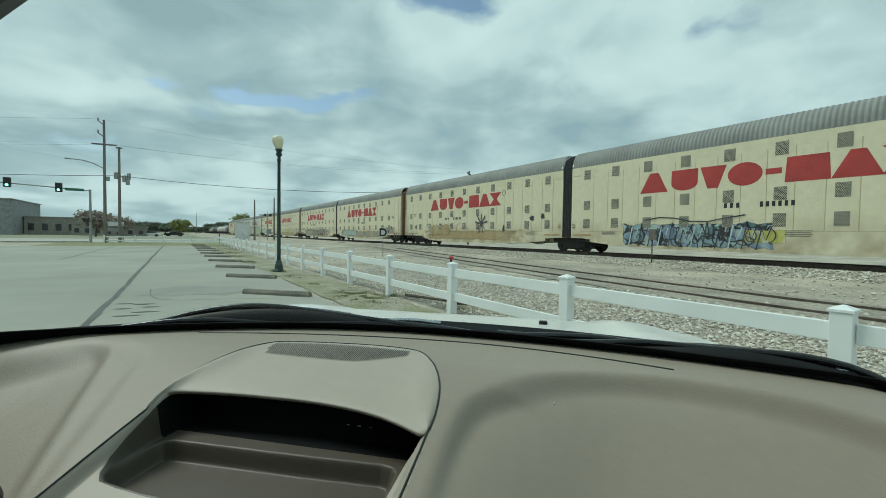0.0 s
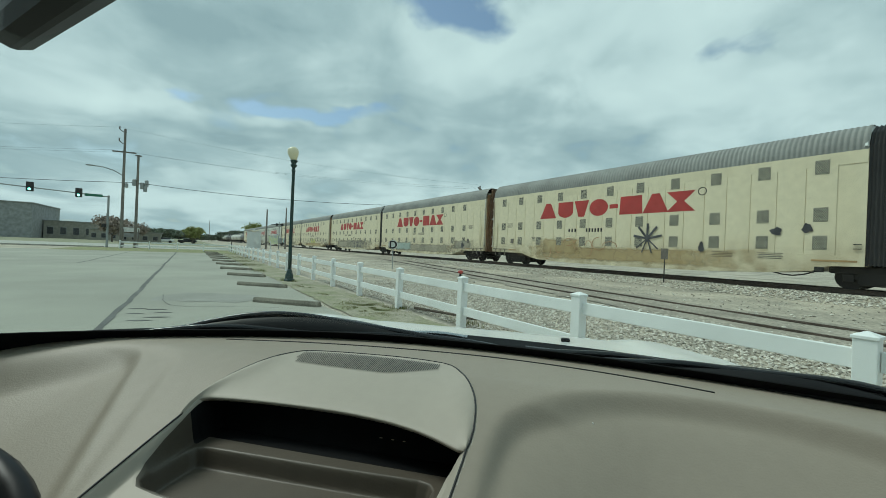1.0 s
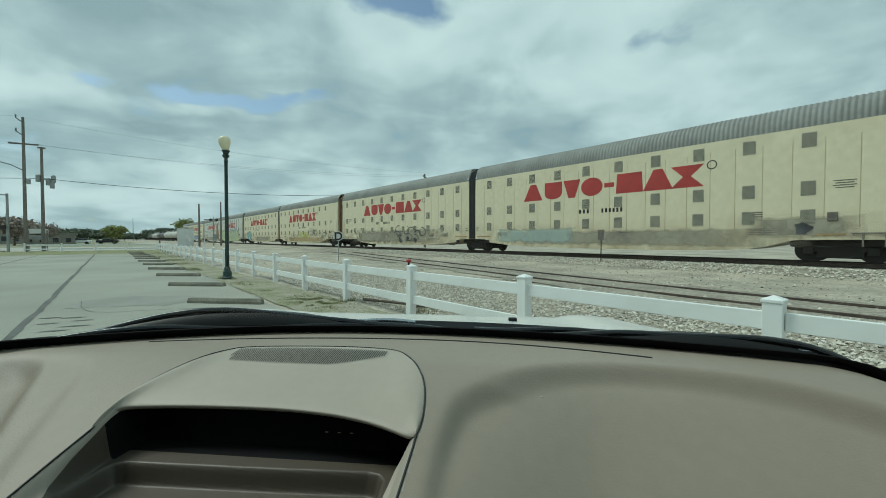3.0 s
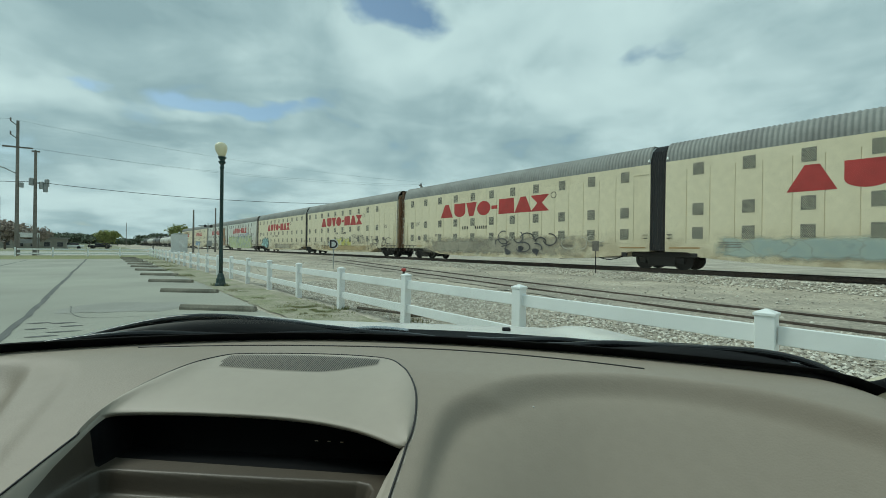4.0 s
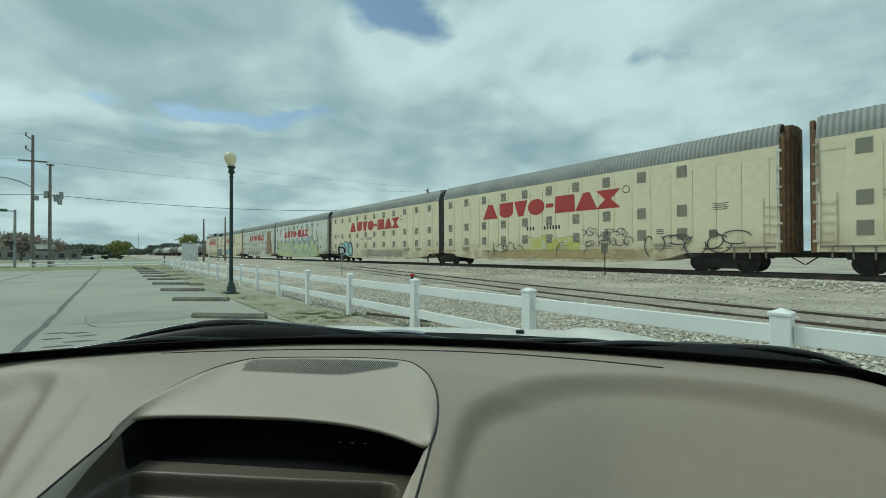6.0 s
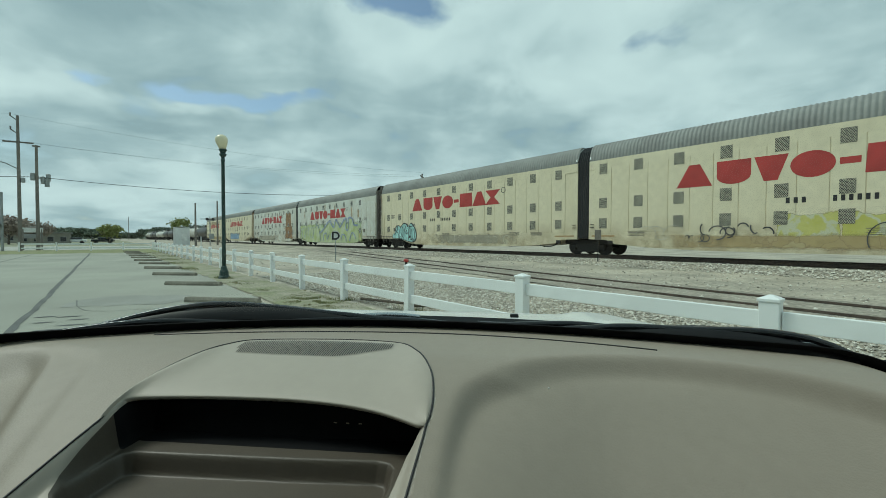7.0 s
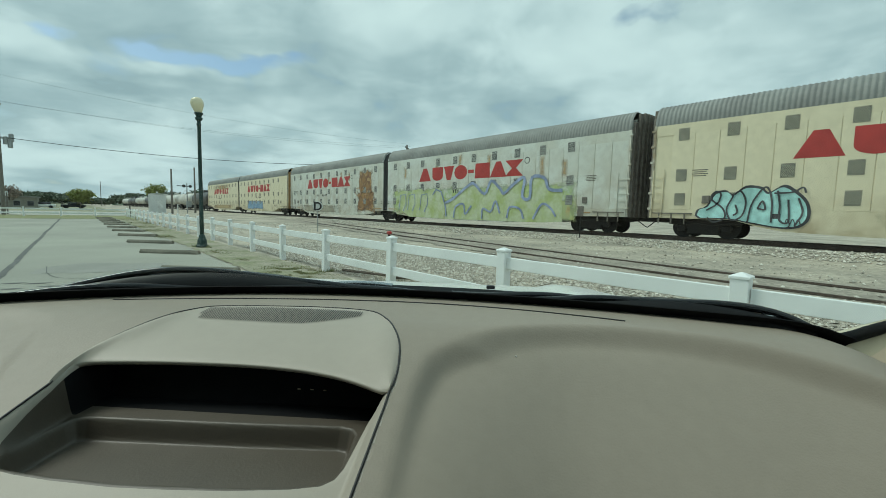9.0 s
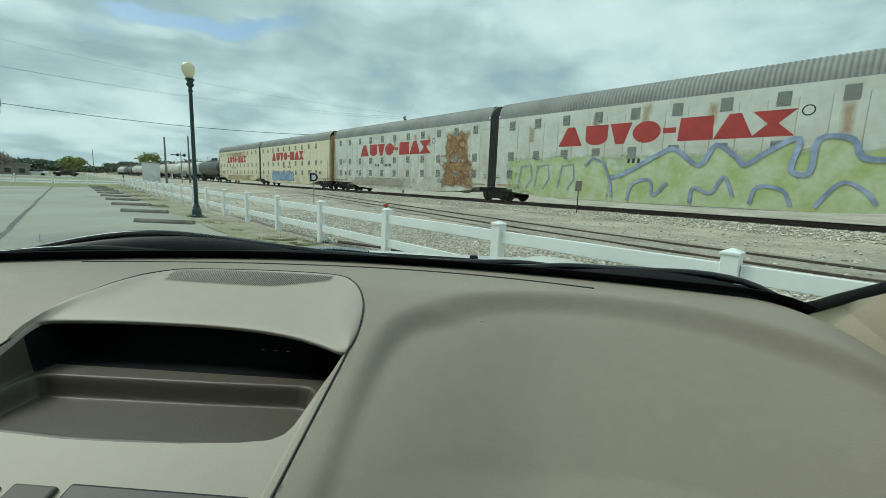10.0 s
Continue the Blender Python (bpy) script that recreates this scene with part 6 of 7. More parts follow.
def depth_in(X, Y, poly):
    """How far points lie inside an outline, negative outside."""
    d = np.full(X.shape, 9.0)
    inside = np.zeros(X.shape, bool)
    for (x1, y1), (x2, y2) in zip(poly, poly[1:] + poly[:1]):
        ex, ey = x2 - x1, y2 - y1
        t = np.clip(((X - x1) * ex + (Y - y1) * ey) / (ex * ex + ey * ey + 1e-12), 0, 1)
        d = np.minimum(d, np.hypot(X - x1 - t * ex, Y - y1 - t * ey))
        if abs(ey) > 1e-9:
            inside ^= ((y1 > Y) != (y2 > Y)) & (X < ex * (Y - y1) / ey + x1)
    return np.where(inside, d, -d)


def soft(a, b, X):
    t = np.clip((X - a) / (b - a), 0, 1)
    return t * t * (3 - 2 * t)


NR, NF = 330, 120
vs, fs = [], []
for j in range(NF + 1):
    for i in range(NR + 1):
        r_ = -1.02 + 1.66 * i / NR
        fe = glass_edge(r_) + 0.012
        f_ = fe + (0.08 - fe) * j / NF
        vs.append((r_, f_, dash_z(r_, f_)))
cut = depth_in(np.array([p[0] for p in vs]), np.array([p[1] for p in vs]), HOOD_OUT)
for j in range(NF):
    for i in range(NR):
        a = j * (NR + 1) + i
        if not all(cut[q] > 0.001 for q in (a, a + 1, a + NR + 1, a + NR + 2)):
            fs.append((a, a + NR + 1, a + NR + 2, a + 1))


def on_edge(x, y, poly):
    """The nearest point of an outline."""
    best = None
    for (x1, y1), (x2, y2) in zip(poly, poly[1:] + poly[:1]):
        ex, ey = x2 - x1, y2 - y1
        t = min(1, max(0, ((x - x1) * ex + (y - y1) * ey) / (ex * ex + ey * ey + 1e-12)))
        px, py = x1 + t * ex, y1 + t * ey
        d = math.hypot(px - x, py - y)
        if best is None or d < best[0]:
            best = (d, px, py)
    return best[1:]


# the border of the cut lies on the seam
for i in {k for f in fs for k in f if cut[k] > 0}:
    px, py = on_edge(vs[i][0], vs[i][1], HOOD_OUT)
    vs[i] = (px, py, dash_z(px, py))
base_i = len(vs)
for i in range(NR + 1):
    a = NF * (NR + 1) + i
    vs.append((vs[a][0], vs[a][1] - 0.03, 0.55))
for i in range(NR):
    a = NF * (NR + 1) + i
    fs.append((a, base_i + i, base_i + i + 1, a + 1))
dash = mesh_ob("dashboard", vs, fs, M["dash"], CAR, smooth=True, label="beige grained vinyl dashboard")


def hood_rise(lz, bz, t):
    return lz + (bz - lz) * (1 - (1 - t) ** 1.2) + 0.003 * math.sin(math.pi * t)


# display hood: a gently domed panel between its back seam and its front lip
vs, fs, NS = [], [], 26
for j in range(NS + 1):
    t = j / NS
    for (lx, ly, lz), (bx, by) in zip(LIP, BACK):
        vs.append((lx + (bx - lx) * t, ly + (by - ly) * t, hood_rise(lz, dash_z(-0.2, by) + 0.0008, t)))
n = len(LIP)
for j in range(NS):
    fs += [(j * n + i, j * n + i + 1, (j + 1) * n + i + 1, (j + 1) * n + i) for i in range(n - 1)]
# rolled lip
k0 = len(vs)
for dz, dy in ((-0.0012, -0.0008), (-0.0032, -0.0004), (-0.005, 0.002), (-0.006, 0.010), (-0.004, 0.10)):
    for (x, y, z), (bx, by) in zip(LIP, BACK):
        w = Vector((bx - x, by - y))
        reach = min(dy, 0.8 * w.length)
        w.normalize()
        near = min(1.0, (w.length and (Vector((bx - x, by - y)).length) / 0.03))
        vs.append((x + w.x * reach, y + w.y * reach, z + dz * near))
fs += [(k0 + i, k0 + i + 1, i + 1, i) for i in range(n - 1)]
for q in range(4):
    fs += [(k0 + (q + 1) * n + i, k0 + (q + 1) * n + i + 1, k0 + q * n + i + 1, k0 + q * n + i) for i in range(n - 1)]
hoodp = mesh_ob("display_hood", vs, fs, M["dash_top"], CAR, smooth=True, label="smooth beige hood over the centre display")
seam = [Vector((SEAM_L, f, dash_z(-0.2, f) + 0.0005)) for f in (0.09, 0.15, 0.2, 0.25, 0.3, 0.34)] + [Vector((x, y, dash_z(-0.2, y) + 0.0008)) for x, y in BACK] + \
       [Vector((seam_right(f), f, dash_z(-0.2, f) + 0.0005)) for f in (0.37, 0.34, 0.3, 0.25, 0.2, 0.15, 0.09)]
mesh_ob("seam", *tube(seam, 0.0011), M["dash_dark"], dash, True)
# defroster slot line
slot = [(x, 0.625 - (0.6 if x > -0.11 else 0.37) * (x + 0.11) ** 2, 0) for x in np.linspace(-0.50, 0.215, 40)]
mesh_ob("defroster_slot", *tube([(x, y, dash_z(x, y) + 0.0002) for x, y, _ in slot], 0.0014), M["dash_dark"], dash, True)


def hood_top(x, y):
    best = None
    for (lx, ly, lz), (bx, by) in zip(LIP, BACK):
        t = min(1, max(0, (y - ly) / (by - ly + 1e-6)))
        miss = abs(lx + (bx - lx) * t - x)
        if best is None or miss < best[0]:
            best = (miss, hood_rise(lz, dash_z(-0.2, by) + 0.0008, t))
    return best[1] + 0.0010


# sensor grille with fine ribs
gb = bmesh.new()
for i in range(72):
    x = -0.338 + 0.205 * i / 71
    hi_y = 0.563 - 0.9 * (x + 0.215) ** 2 - 0.004
    lo_y = min(hi_y, 0.508 + 0.9 * max(0, x + 0.20) ** 1.3 + (0.012 if i < 2 else 0))
    if hi_y - lo_y < 0.004:
        continue
    for k in range(4):
        ya, yb = lo_y + (hi_y - lo_y) * k / 4, lo_y + (hi_y - lo_y) * (k + 1) / 4
        za, zb = hood_top(x, ya), hood_top(x, yb)
        gb.faces.new([gb.verts.new(p) for p in ((x - 0.0007, ya, za), (x + 0.0007, ya, za), (x + 0.0007, yb, zb), (x - 0.0007, yb, zb))])
part("speaker_grille", gb, M["grille"], hoodp, "fine ribbed grille")

# console face, storage tray and the ledge that runs back under the hood
OPENING = [(-0.362, 0.299), (-0.371, 0.307), (-0.378, 0.322), (-0.382, 0.345), (-0.385, 0.372), (-0.389, 0.395), (-0.388, 0.420), (-0.384, 0.450), (-0.372, 0.480), (-0.355, 0.515), (-0.340, 0.530), (-0.110, 0.530),
           (-0.090, 0.500), (-0.078, 0.470), (-0.070, 0.440), (-0.068, 0.410), (-0.072, 0.390), (-0.079, 0.365), (-0.084, 0.334), (-0.087, 0.317), (-0.091, 0.308), (-0.100, 0.302), (-0.122, 0.298), (-0.165, 0.294),
           (-0.209, 0.292), (-0.255, 0.291), (-0.306, 0.293), (-0.338, 0.2955)]
TUB = [(-0.358, 0.301), (-0.367, 0.308), (-0.3715, 0.320), (-0.373, 0.345), (-0.373, 0.368), (-0.370, 0.377), (-0.360, 0.382), (-0.200, 0.386), (-0.112, 0.390), (-0.100, 0.387), (-0.094, 0.378), (-0.092, 0.350),
       (-0.092, 0.325), (-0.095, 0.312), (-0.103, 0.305), (-0.122, 0.301), (-0.165, 0.297), (-0.210, 0.2955), (-0.255, 0.2945), (-0.306, 0.2965), (-0.336, 0.2985)]
LEDGE_Z, TUB_DEPTH = 1.0945, 0.0195


def face_level(r, f):
    side = min(r - SEAM_L, seam_right(f) - r)
    return dash_z(-0.2, f) - 0.012 * smoothstep(0.0, 0.013, side) - 0.6 * max(0, 0.262 - f) ** 2


GN, GM = 240, 300
xs_ = np.linspace(-0.398, -0.058, GN + 1)
ys_ = np.linspace(0.545, 0.08, GM + 1)
X, Y = np.meshgrid(xs_, ys_)
LV = np.array([[face_level(x, y) for x in xs_] for y in ys_])
d_open, d_tub, d_out = depth_in(X, Y, OPENING), depth_in(X, Y, TUB), depth_in(X, Y, HOOD_OUT)
s_open = soft(-0.002, 0.007, d_open)
Z = LV * (1 - s_open) + np.minimum(LV, LEDGE_Z) * s_open - TUB_DEPTH * soft(-0.001, 0.008, d_tub)
vs = np.stack([X.ravel(), Y.ravel(), Z.ravel()], 1).tolist()
d_open, d_out = d_open.ravel(), d_out.ravel()
face_f, tray_f, shade_f = [], [], []
for j in range(GM):
    for i in range(GN):
        a = j * (GN + 1) + i
        if d_out[a] < -0.0015:
            continue
        kind = face_f if d_open[a] <= 0.0 else (shade_f if ys_[j] > (0.386 if xs_[i] < -0.377 else 0.404) else tray_f)
        kind.append((a, a + GN + 1, a + GN + 2, a + 1))
# the border between face and tray lies on the outline of the opening
for i in {k for f in face_f for k in f} & {k for f in tray_f + shade_f for k in f}:
    px, py = on_edge(vs[i][0], vs[i][1], OPENING)
    if math.hypot(px - vs[i][0], py - vs[i][1]) < 0.0025:
        lv = face_level(px, py)
        so = smoothstep(-0.002, 0.007, 0.0)
        vs[i] = [px, py, lv * (1 - so) + min(lv, LEDGE_Z) * so]


def some_faces(verts, faces):
    """Only those verts that the faces use."""
    used = sorted({i for f in faces for i in f})
    at = {v: k for k, v in enumerate(used)}
    return [verts[i] for i in used], [tuple(at[i] for i in f) for f in faces]


stack = mesh_ob("centre_console", *some_faces(vs, face_f), M["dash_top"], CAR, smooth=True, label="smooth beige centre console face")
mesh_ob("tray", *some_faces(vs, tray_f), M["tray"], CAR, smooth=True, label="brown plastic storage tray, darkened for the shade in it")
# rear ledge and side walls painted black for the shade beneath the hood
mesh_ob("display_bezel", *some_faces(vs, shade_f), M["cowl"], CAR, smooth=True, label="ledge under the display, blackened for the hood's shade")
# display leaning back under the hood, with three small marks
disp = mesh_ob("display", [(-0.388, 0.424, 1.088), (-0.068, 0.428, 1.088), (-0.074, 0.450, 1.1375), (-0.380, 0.448, 1.1375), (-0.388, 0.440, 1.088), (-0.068, 0.444, 1.088), (-0.074, 0.466, 1.1375), (-0.380, 0.464, 1.1375)],
               [(0, 1, 2, 3), (5, 4, 7, 6), (0, 4, 5, 1), (3, 2, 6, 7), (0, 3, 7, 4), (1, 5, 6, 2)], M["cowl"], CAR, label="unlit dark display")
for x in (-0.171, -0.157, -0.143):
    box_part("display_mark", (x, 0.434, 1.110, 0.003, 0.002, 0.0010), M["cream_trim"], disp, rot=pose(0, 0, 0, -25, 0, 0))
for x, w, mname, nm in ((-0.300, 0.076, "dash_dark", "vent_slot"), (-0.2385, 0.031, "grille", "button"), (-0.154, 0.124, "dash_dark", "screen")):
    f0 = 0.244 + 0.03 * (x + 0.25)
    box_part(nm, (x, f0, face_level(-0.2, f0) + 0.001, w, 0.026, 0.006), M[mname], stack, rot=pose(0, 0, 0, 18, 0, 0), bevel=0.002)
# steering wheel in front of the instruments
wh = []
for i in range(41):
    a = 2 * math.pi * i / 40
    wh.append((-0.56 + 0.185 * math.sin(a), 0.20 + 0.083 * math.cos(a), 0.938 + 0.165 * math.cos(a)))
wheel_rim = mesh_ob("steering_wheel", *tube(wh, 0.015, 10), M["rubber"], CAR, True, "black steering wheel")
box_part("wheel_hub", (-0.56, 0.195, 0.938, 0.15, 0.05, 0.13), M["rubber"], wheel_rim, bevel=0.02)
box_part("wheel_spoke", (-0.56, 0.195, 0.938, 0.36, 0.02, 0.03), M["rubber"], wheel_rim, bevel=0.006)

cr = bmesh.new()
bmesh.ops.create_icosphere(cr, subdivisions=1, radius=0.0011, matrix=Matrix.Translation((0.064, 0.481, dash_z(0.064, 0.481) + 0.0005)))
crumb = part("crumb", cr, M["sign_white"])
crumb.matrix_basis = pose(-3.93, -0.84, 0, 0, 0, -45)
tagged(crumb, "tiny white speck lying on the dashboard", "speck")

# cowl, wipers, glass, hood
vs, fs = [], []
xs_ = np.linspace(-0.98, 0.470, 60)
rows = [(0.004, 1.166), (0.02, 1.150), (0.06, 1.142), (0.12, 1.150), (0.155, 1.156), (0.18, 1.13)]
for x in xs_:
    for d, z in rows:
        vs.append((x, glass_edge(x) + d, z - side_drop(x)))
for i in range(len(xs_) - 1):
    fs += [(i * 6 + k, i * 6 + 6 + k, i * 6 + 7 + k, i * 6 + k + 1) for k in range(5)]
mesh_ob("cowl", vs, fs, M["cowl"], CAR, smooth=True, label="black plastic cowl below the glass")


def wiper(x0, x1, off0, off1, up):
    v, f = [], []
    for i in range(13):
        t = i / 12
        x = x0 + (x1 - x0) * t
        y = glass_edge(x) + off0 + (off1 - off0) * t
        z = 1.163 + up * math.sin(math.pi * min(1, t * 1.3 + 0.05)) * (1 - 0.5 * t)
        w = 0.026 - 0.014 * t
        v += [(x, y - w, 1.148 - side_drop(x)), (x, y - w * 0.6, z + 0.004 - side_drop(x)), (x, y + w * 0.5, z + 0.006 - side_drop(x)), (x, y + w, 1.150 - side_drop(x))]
    for i in range(12):
        f += [(4 * i + k, 4 * i + 4 + k, 4 * i + 4 + (k + 1) % 4, 4 * i + (k + 1) % 4) for k in range(4)]
    f += [(0, 1, 2, 3), (51, 50, 49, 48)]
    return v, f


w1 = mesh_ob("wiper_arm", *wiper(-0.61, -0.02, 0.05, 0.02, 0.034), M["rubber"], CAR, True, "black wiper arm")
mesh_ob("wiper_blade", *wiper(-0.66, -0.12, 0.02, 0.03, 0.008), M["rubber"], w1, True)
w2 = mesh_ob("wiper_arm", *wiper(0.44, 0.04, 0.01, 0.03, 0.023), M["rubber"], CAR, True, "black wiper arm")
mesh_ob("wiper_blade", *wiper(0.43, -0.02, 0.04, 0.05, 0.006), M["rubber"], w2, True)


# glossy wavy rods added along the wipers to draw their highlights
for arm, x0, x1, o0, o1, up in ((w1, -0.61, -0.02, 0.05, 0.02, 0.034), (w1, -0.66, -0.12, 0.02, 0.03, 0.008), (w2, 0.44, 0.04, 0.01, 0.03, 0.023), (w2, 0.43, -0.02, 0.04, 0.05, 0.006)):
    ridge = []
    for i in range(25):
        t = i / 24
        x = x0 + (x1 - x0) * t
        z = 1.163 + up * math.sin(math.pi * min(1, t * 1.3 + 0.05)) * (1 - 0.5 * t)
        ridge.append((x, glass_edge(x) + o0 + (o1 - o0) * t - 0.004, z + 0.006 + 0.004 * math.sin(11 * t + x0) - side_drop(x)))
    mesh_ob("wiper_rib", *tube(ridge, 0.005, 8), M["wiper"], arm, True)


# bright metal strips added on the wipers in place of sky glints
for arm, xa, xb, off in ((w2, 0.292, 0.313, 0.020), (w2, 0.322, 0.379, 0.016), (w2, 0.392, 0.418, 0.008), (w1, -0.45, -0.39, 0.046), (w1, -0.22, -0.12, 0.036)):
    pts = [(xa + (xb - xa) * i / 5, glass_edge(xa + (xb - xa) * i / 5) + off, 1.1765 + 0.003 * math.sin(math.pi * i / 5) - side_drop(xa + (xb - xa) * i / 5)) for i in range(6)]
    mesh_ob("wiper_joint", *tube(pts, 0.0035, 8), M["glint"], arm, True)


def hood_z(r, f):
    pts = [(0.78, 1.128), (0.95, 1.120), (1.2, 1.098), (1.5, 1.035), (1.8, 0.95), (2.1, 0.84), (2.22, 0.72)]
    for (a, za), (b, zb) in zip(pts, pts[1:]):
        if f <= b:
            z = za + (zb - za) * (f - a) / (b - a)
            break
    d = abs(r - MID)
    return z - 0.10 * max(0, d - 0.25) ** 2 - 0.9 * max(0, d - 0.58) ** 2 + 0.012 * smoothstep(0.40, 0.46, d) * (1 - smoothstep(0.50, 0.62, d))


vs, fs = [], []
for j in range(31):
    for i in range(61):
        r_ = MID - 0.80 + 1.60 * i / 60
        f0 = glass_edge(r_) + 0.165
        f_ = f0 + (2.2 - f0 - 0.25 * (abs(r_ - MID) / 0.8) ** 3) * j / 30
        vs.append((r_, f_, hood_z(r_, max(f_, 0.78))))
for j in range(30):
    fs += [(j * 61 + i, j * 61 + i + 1, (j + 1) * 61 + i + 1, (j + 1) * 61 + i) for i in range(60)]
hd = mesh_ob("hood", vs, fs, M["hood"], CAR, smooth=True, label="glossy white engine hood")
for x, y in ((0.068, 1.07), (-0.44, 1.0)):
    nz = box_part("washer_nozzle", (x, y, hood_z(x, y) + 0.004, 0.022, 0.016, 0.010), M["rubber"], hd, bevel=0.004)
for s in (-1, 1):
    box_part("fender", (MID + s * 0.80, 1.35, 0.62, 0.05, 1.6, 0.55), M["hood"], CAR, bevel=0.02)
box_part("bumper", (MID, 2.15, 0.50, 1.55, 0.14, 0.50), M["hood"], CAR, bevel=0.05)

# black printed band at the foot of the glass
vs, fs = [], []
for x in np.linspace(-0.98, 0.470, 60):
    drop = side_drop(x)
    for d, z in ((0.010, 1.160), (0.0, 1.168), (-0.012, 1.179), (-0.0105, 1.180), (0.014, 1.162)):
        vs.append((x, glass_edge(x) + d, z - drop))
for i in range(59):
    fs += [(i * 5 + k, i * 5 + k + 1, i * 5 + 6 + k, i * 5 + 5 + k) for k in range(4)]
mesh_ob("glass_band", vs, fs, M["cowl"], CAR, smooth=False, label="black band at the foot of the windscreen")

# windscreen
gm = bpy.data.materials.new("windscreen_glass")
gm.use_nodes = True
gn, gl = gm.node_tree.nodes, gm.node_tree.links
gn.clear()
tr, gs, fr_, mx, go = (gn.new(k) for k in ("ShaderNodeBsdfTransparent", "ShaderNodeBsdfGlossy", "ShaderNodeFresnel", "ShaderNodeMixShader", "ShaderNodeOutputMaterial"))
tr.inputs[0].default_value = (0.86, 0.93, 0.90, 1)
gs.inputs["Roughness"].default_value = 0.02
fr_.inputs["IOR"].default_value = 1.25
gl.new(fr_.outputs[0], mx.inputs[0])
gl.new(tr.outputs[0], mx.inputs[1])
gl.new(gs.outputs[0], mx.inputs[2])
gl.new(mx.outputs[0], go.inputs[0])
vs, fs = [], []
for j in range(9):
    t = j / 8
    for i in range(21):
        s = -1 + 2 * i / 20
        rb = MID + s * 0.70
        ft = 0.10 - 0.10 * s * s
        fb = glass_edge(rb) + 0.018
        vs.append((MID + s * (0.70 - 0.12 * t), fb + (ft - fb) * t, 1.165 + 0.455 * t + 0.015 * math.sin(math.pi * t) - side_drop(min(rb, 0.5))))
for j in range(8):
    fs += [(j * 21 + i, j * 21 + i + 1, (j + 1) * 21 + i + 1, (j + 1) * 21 + i) for i in range(20)]
ws = mesh_ob("windscreen", vs, fs, gm, CAR, smooth=True, label="clear windscreen glass")
ws.visible_shadow = False

# body shell round the camera
sh = bmesh.new()
add_box(sh, MID, -0.95, 1.655, 1.34, 2.1, 0.05, bevel=0.02)
part("roof_panel", sh, M["headliner"], CAR, "pale cloth headliner")
for s in (-1, 1):
    dr = bmesh.new()
    add_box(dr, MID + s * 0.80, -0.95, 0.78, 0.10, 2.9, 0.62, bevel=0.03)
    part("door", dr, M["dash"], CAR)
    pl = bmesh.new()
    add_rod(pl, (MID + s * 0.80, 0.47, 1.16), (MID + s * 0.66, 0.02, 1.63), 0.045, 0.04, 8)
    part("front_pillar", pl, M["cream_trim"], CAR, "cream pillar trim")
    mp_ = bmesh.new()
    add_box(mp_, MID + s * 0.74, -1.0, 1.36, 0.08, 0.12, 0.60, rot=pose(0, 0, 0, 0, -s * 12, 0))
    add_box(mp_, MID + s * 0.74, -1.95, 1.36, 0.08, 0.16, 0.60, rot=pose(0, 0, 0, 0, -s * 12, 0))
    part("pillar", mp_, M["cream_trim"], CAR)
    st = bmesh.new()
    add_box(st, MID + s * 0.37, -0.55, 0.60, 0.50, 0.52, 0.18, bevel=0.06)
    add_box(st, MID + s * 0.37, -0.88, 0.98, 0.48, 0.15, 0.62, rot=pose(0, 0, 0, 14, 0, 0), bevel=0.06)
    part("seat", st, M["seat_cloth"], CAR)
# unseen outer skins, and panes added with a dark tint to dim the dash
tint = bpy.data.materials.new("cabin_dimming_glass")
tint.use_nodes = True
tn, tl = tint.node_tree.nodes, tint.node_tree.links
tn.clear()
ttr, tgl, tmx, tout = (tn.new(k) for k in ("ShaderNodeBsdfTransparent", "ShaderNodeBsdfGlossy", "ShaderNodeMixShader", "ShaderNodeOutputMaterial"))
ttr.inputs[0].default_value = (0.28, 0.31, 0.30, 1)
tgl.inputs["Roughness"].default_value = 0.03
tmx.inputs[0].default_value = 0.08
tl.new(ttr.outputs[0], tmx.inputs[1])
tl.new(tgl.outputs[0], tmx.inputs[2])
tl.new(tmx.outputs[0], tout.inputs[0])
skin = bmesh.new()
add_box(skin, MID, -0.95, 1.70, 1.40, 2.16, 0.035, bevel=0.016)
part("roof_skin", skin, M["hood"], CAR, "white painted roof")
for s in (-1, 1):
    for y0, ln in ((-0.28, 1.30), (-1.56, 1.22)):
        sk = bmesh.new()
        add_box(sk, MID + s * 0.868, y0, 0.74, 0.035, ln, 0.66, bevel=0.014)
        outer = part("door_skin", sk, M["hood"], CAR, "white painted door")
        box_part("door_handle", (MID + s * 0.893, y0 - ln * 0.38, 0.95, 0.02, 0.17, 0.03), M["hood"], outer, bevel=0.008)
        gl_ = bmesh.new()
        xb, xt = MID + s * 0.825, MID + s * 0.70
        y1, y2 = y0 - ln / 2 + 0.02, y0 + ln / 2 - 0.02
        top = 0.30 if y0 > -1 else 0.02
        quad(gl_, (xb, y1, 1.08), (xb, y2, 1.08), (xt, y2 - top, 1.64), (xt, y1 + 0.02, 1.64))
        part("side_glass", gl_, tint, CAR, "unseen side window, tinted to dim the cabin")
    sill_ = bmesh.new()
    add_box(sill_, MID + s * 0.83, -0.85, 0.36, 0.10, 2.6, 0.12, bevel=0.03)
    part("door_sill", sill_, M["hood"], CAR)
rear = bmesh.new()
add_box(rear, MID, -2.28, 0.78, 1.72, 0.14, 0.66, bevel=0.05)
part("tailgate", rear, M["hood"], CAR, "white painted tailgate")
rg_ = bmesh.new()
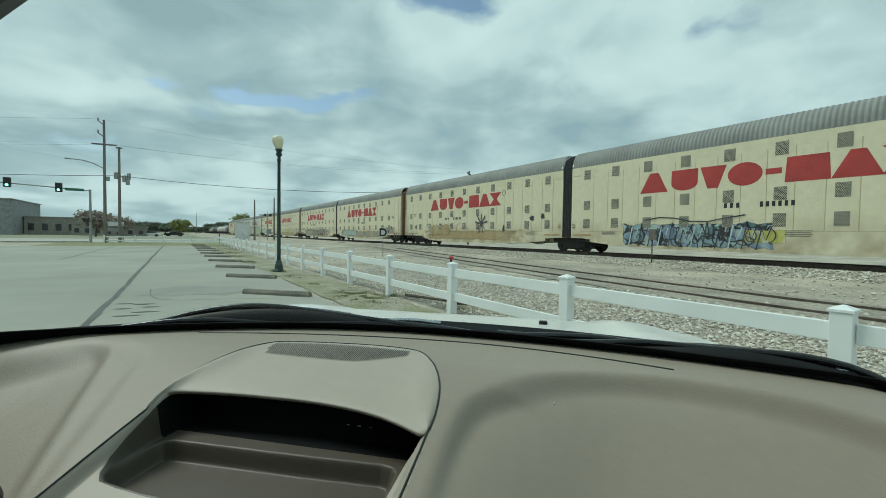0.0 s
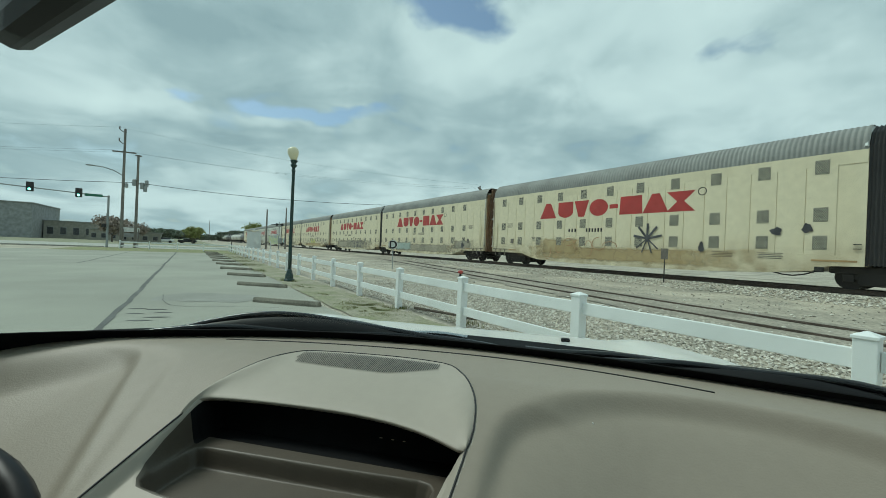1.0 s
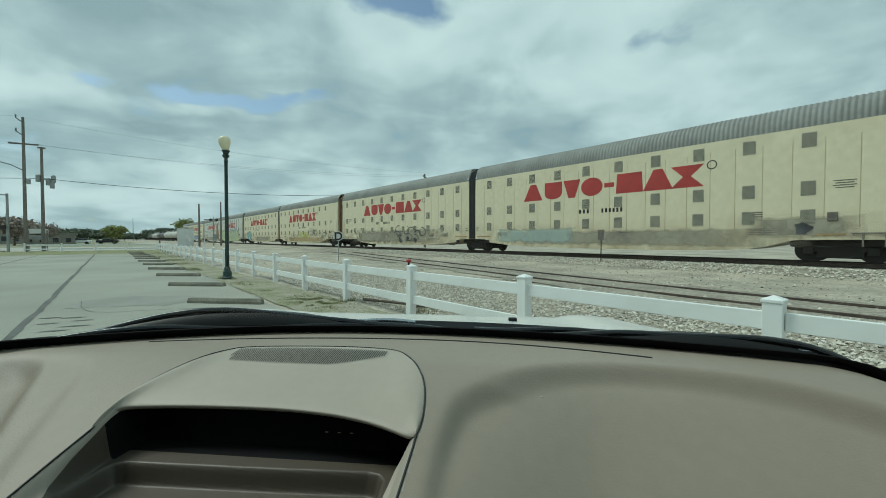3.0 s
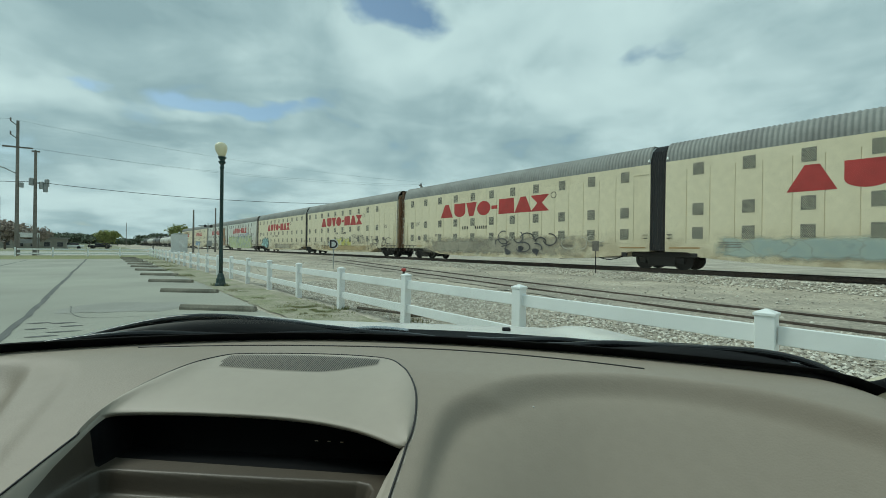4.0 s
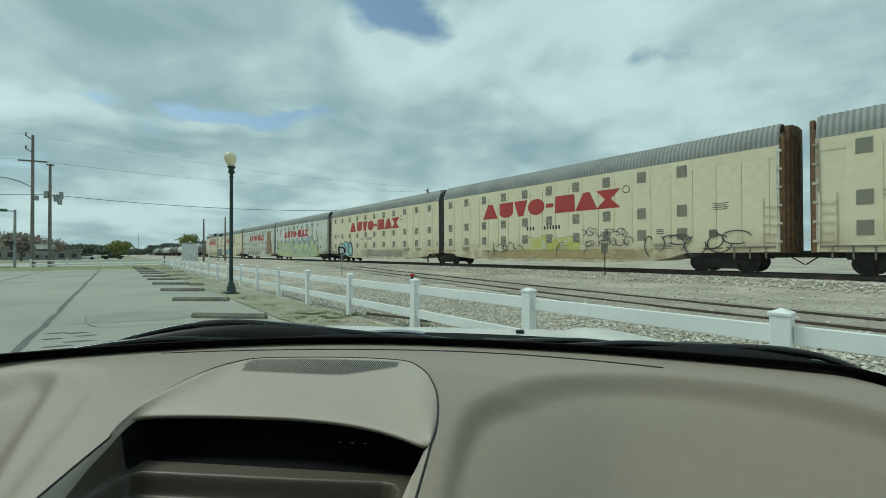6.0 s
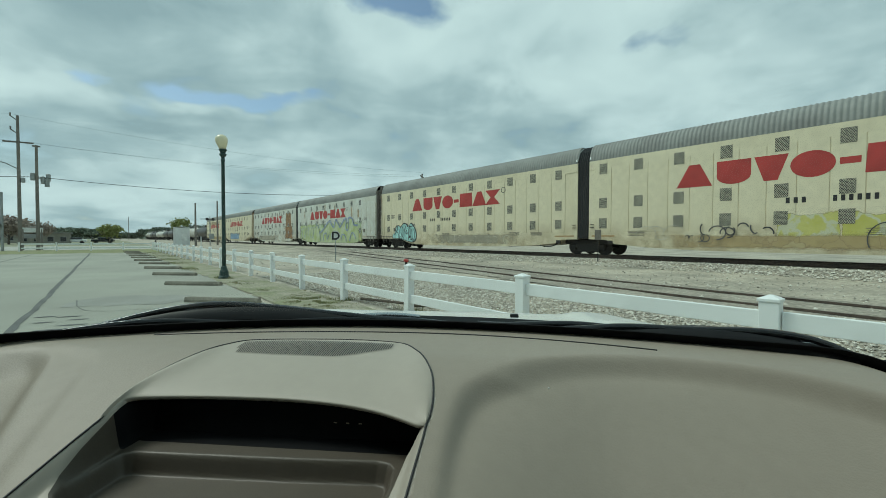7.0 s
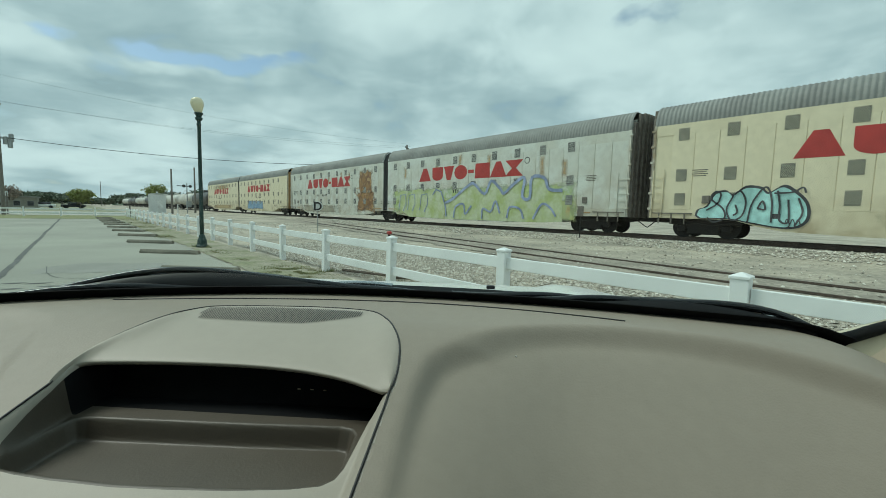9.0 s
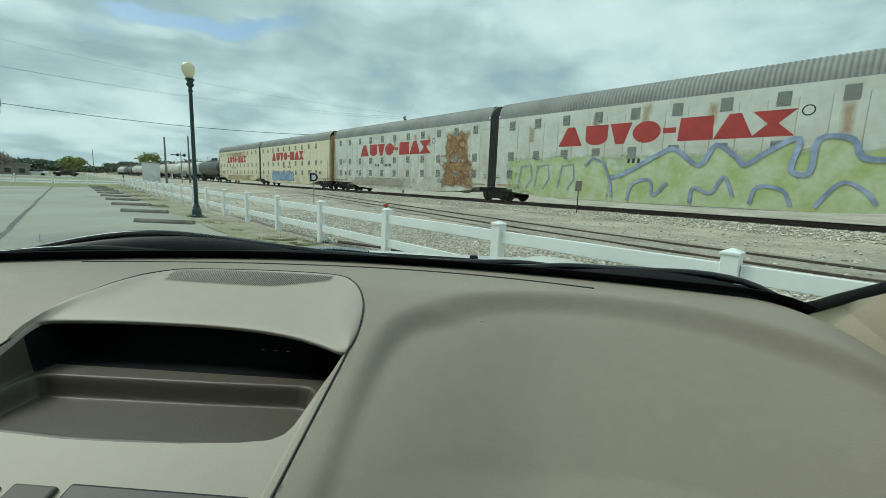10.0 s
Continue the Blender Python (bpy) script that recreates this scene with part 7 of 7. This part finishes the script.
quad(rg_, (MID - 0.74, -2.24, 1.10), (MID + 0.74, -2.24, 1.10), (MID + 0.64, -2.00, 1.66), (MID - 0.64, -2.00, 1.66))
part("rear_glass", rg_, tint, CAR, "unseen rear window, tinted to dim the cabin")
foot = [(0.474, 0.552, 1.150), (0.512, 0.547, 1.165), (0.56, 0.530, 1.190), (0.66, 0.44, 1.27), (0.70, 0.36, 1.10), (0.57, 0.495, 1.105), (0.50, 0.535, 1.125)]
vs = foot + [(x + 0.03, y + 0.05, z) for x, y, z in foot]
n = len(foot)
fs = [tuple(range(n)), tuple(range(2 * n - 1, n - 1, -1))] + [(i, n + i, n + (i + 1) % n, (i + 1) % n) for i in range(n)]
mesh_ob("pillar_foot", vs, fs, M["cream_trim"], CAR, label="cream trim at the foot of the pillar")
mesh_ob("glass_seal", *tube(curve([(0.44, 0.566, 1.158), (0.474, 0.553, 1.156), (0.512, 0.548, 1.171), (0.56, 0.532, 1.197), (0.60, 0.48, 1.25), (0.56, 0.15, 1.52)]), 0.0075, 8), M["cowl"], CAR, True, "black seal along the windscreen edge")
fl = bmesh.new()
add_box(fl, MID, -0.6, 0.33, 1.6, 2.6, 0.06)
add_box(fl, MID, -2.2, 0.85, 1.55, 0.08, 0.80)
part("floor_pan", fl, M["seat_cloth"], CAR)
for s in (-1, 1):
    for y in (1.5, -1.3):
        wl_ = bmesh.new()
        add_rod(wl_, (MID + s * 0.68, y, 0.335), (MID + s * 0.86, y, 0.335), 0.335, None, 28)
        part("wheel", wl_, M["rubber"], CAR)
# mirror
mr_ = bmesh.new()
mdir = Vector((-0.219, 0.068, 0)).normalized()
ang = math.degrees(math.atan2(mdir.y, mdir.x))
add_box(mr_, -0.372, 0.228, 1.532, 0.245, 0.035, 0.072, rot=pose(0, 0, 0, 0, 0, ang), bevel=0.015)
mirror = part("rear_view_mirror", mr_, M["dash_dark"], CAR, "black rear-view mirror")
add_s = bmesh.new()
add_rod(add_s, (-0.33, 0.24, 1.55), (-0.24, 0.22, 1.58), 0.012)
part("mirror_stem", add_s, M["dash_dark"], mirror)


# ---- motion of the train ----
# where the first joint is along the track, at each time
RUN = [(0.0, 16.66), (2.5, -16.48), (5.0, -50.0), (7.5, -83.2), (8.0, -89.5), (8.5, -96.15), (9.0, -103.0), (9.5, -109.25), (10.0, -115.8)]


def motions():
    for j, car in enumerate(autoracks):
        walk(car, [(t, pose(TRACK_X, y + 2 * PITCH * j, RAIL_Z)) for t, y in RUN])
    for j, car in enumerate(tanks):
        walk(car, [(t, pose(TRACK_X, y + PITCH * 9 + 9.4 + 18.3 * j, RAIL_Z)) for t, y in RUN])


motions()
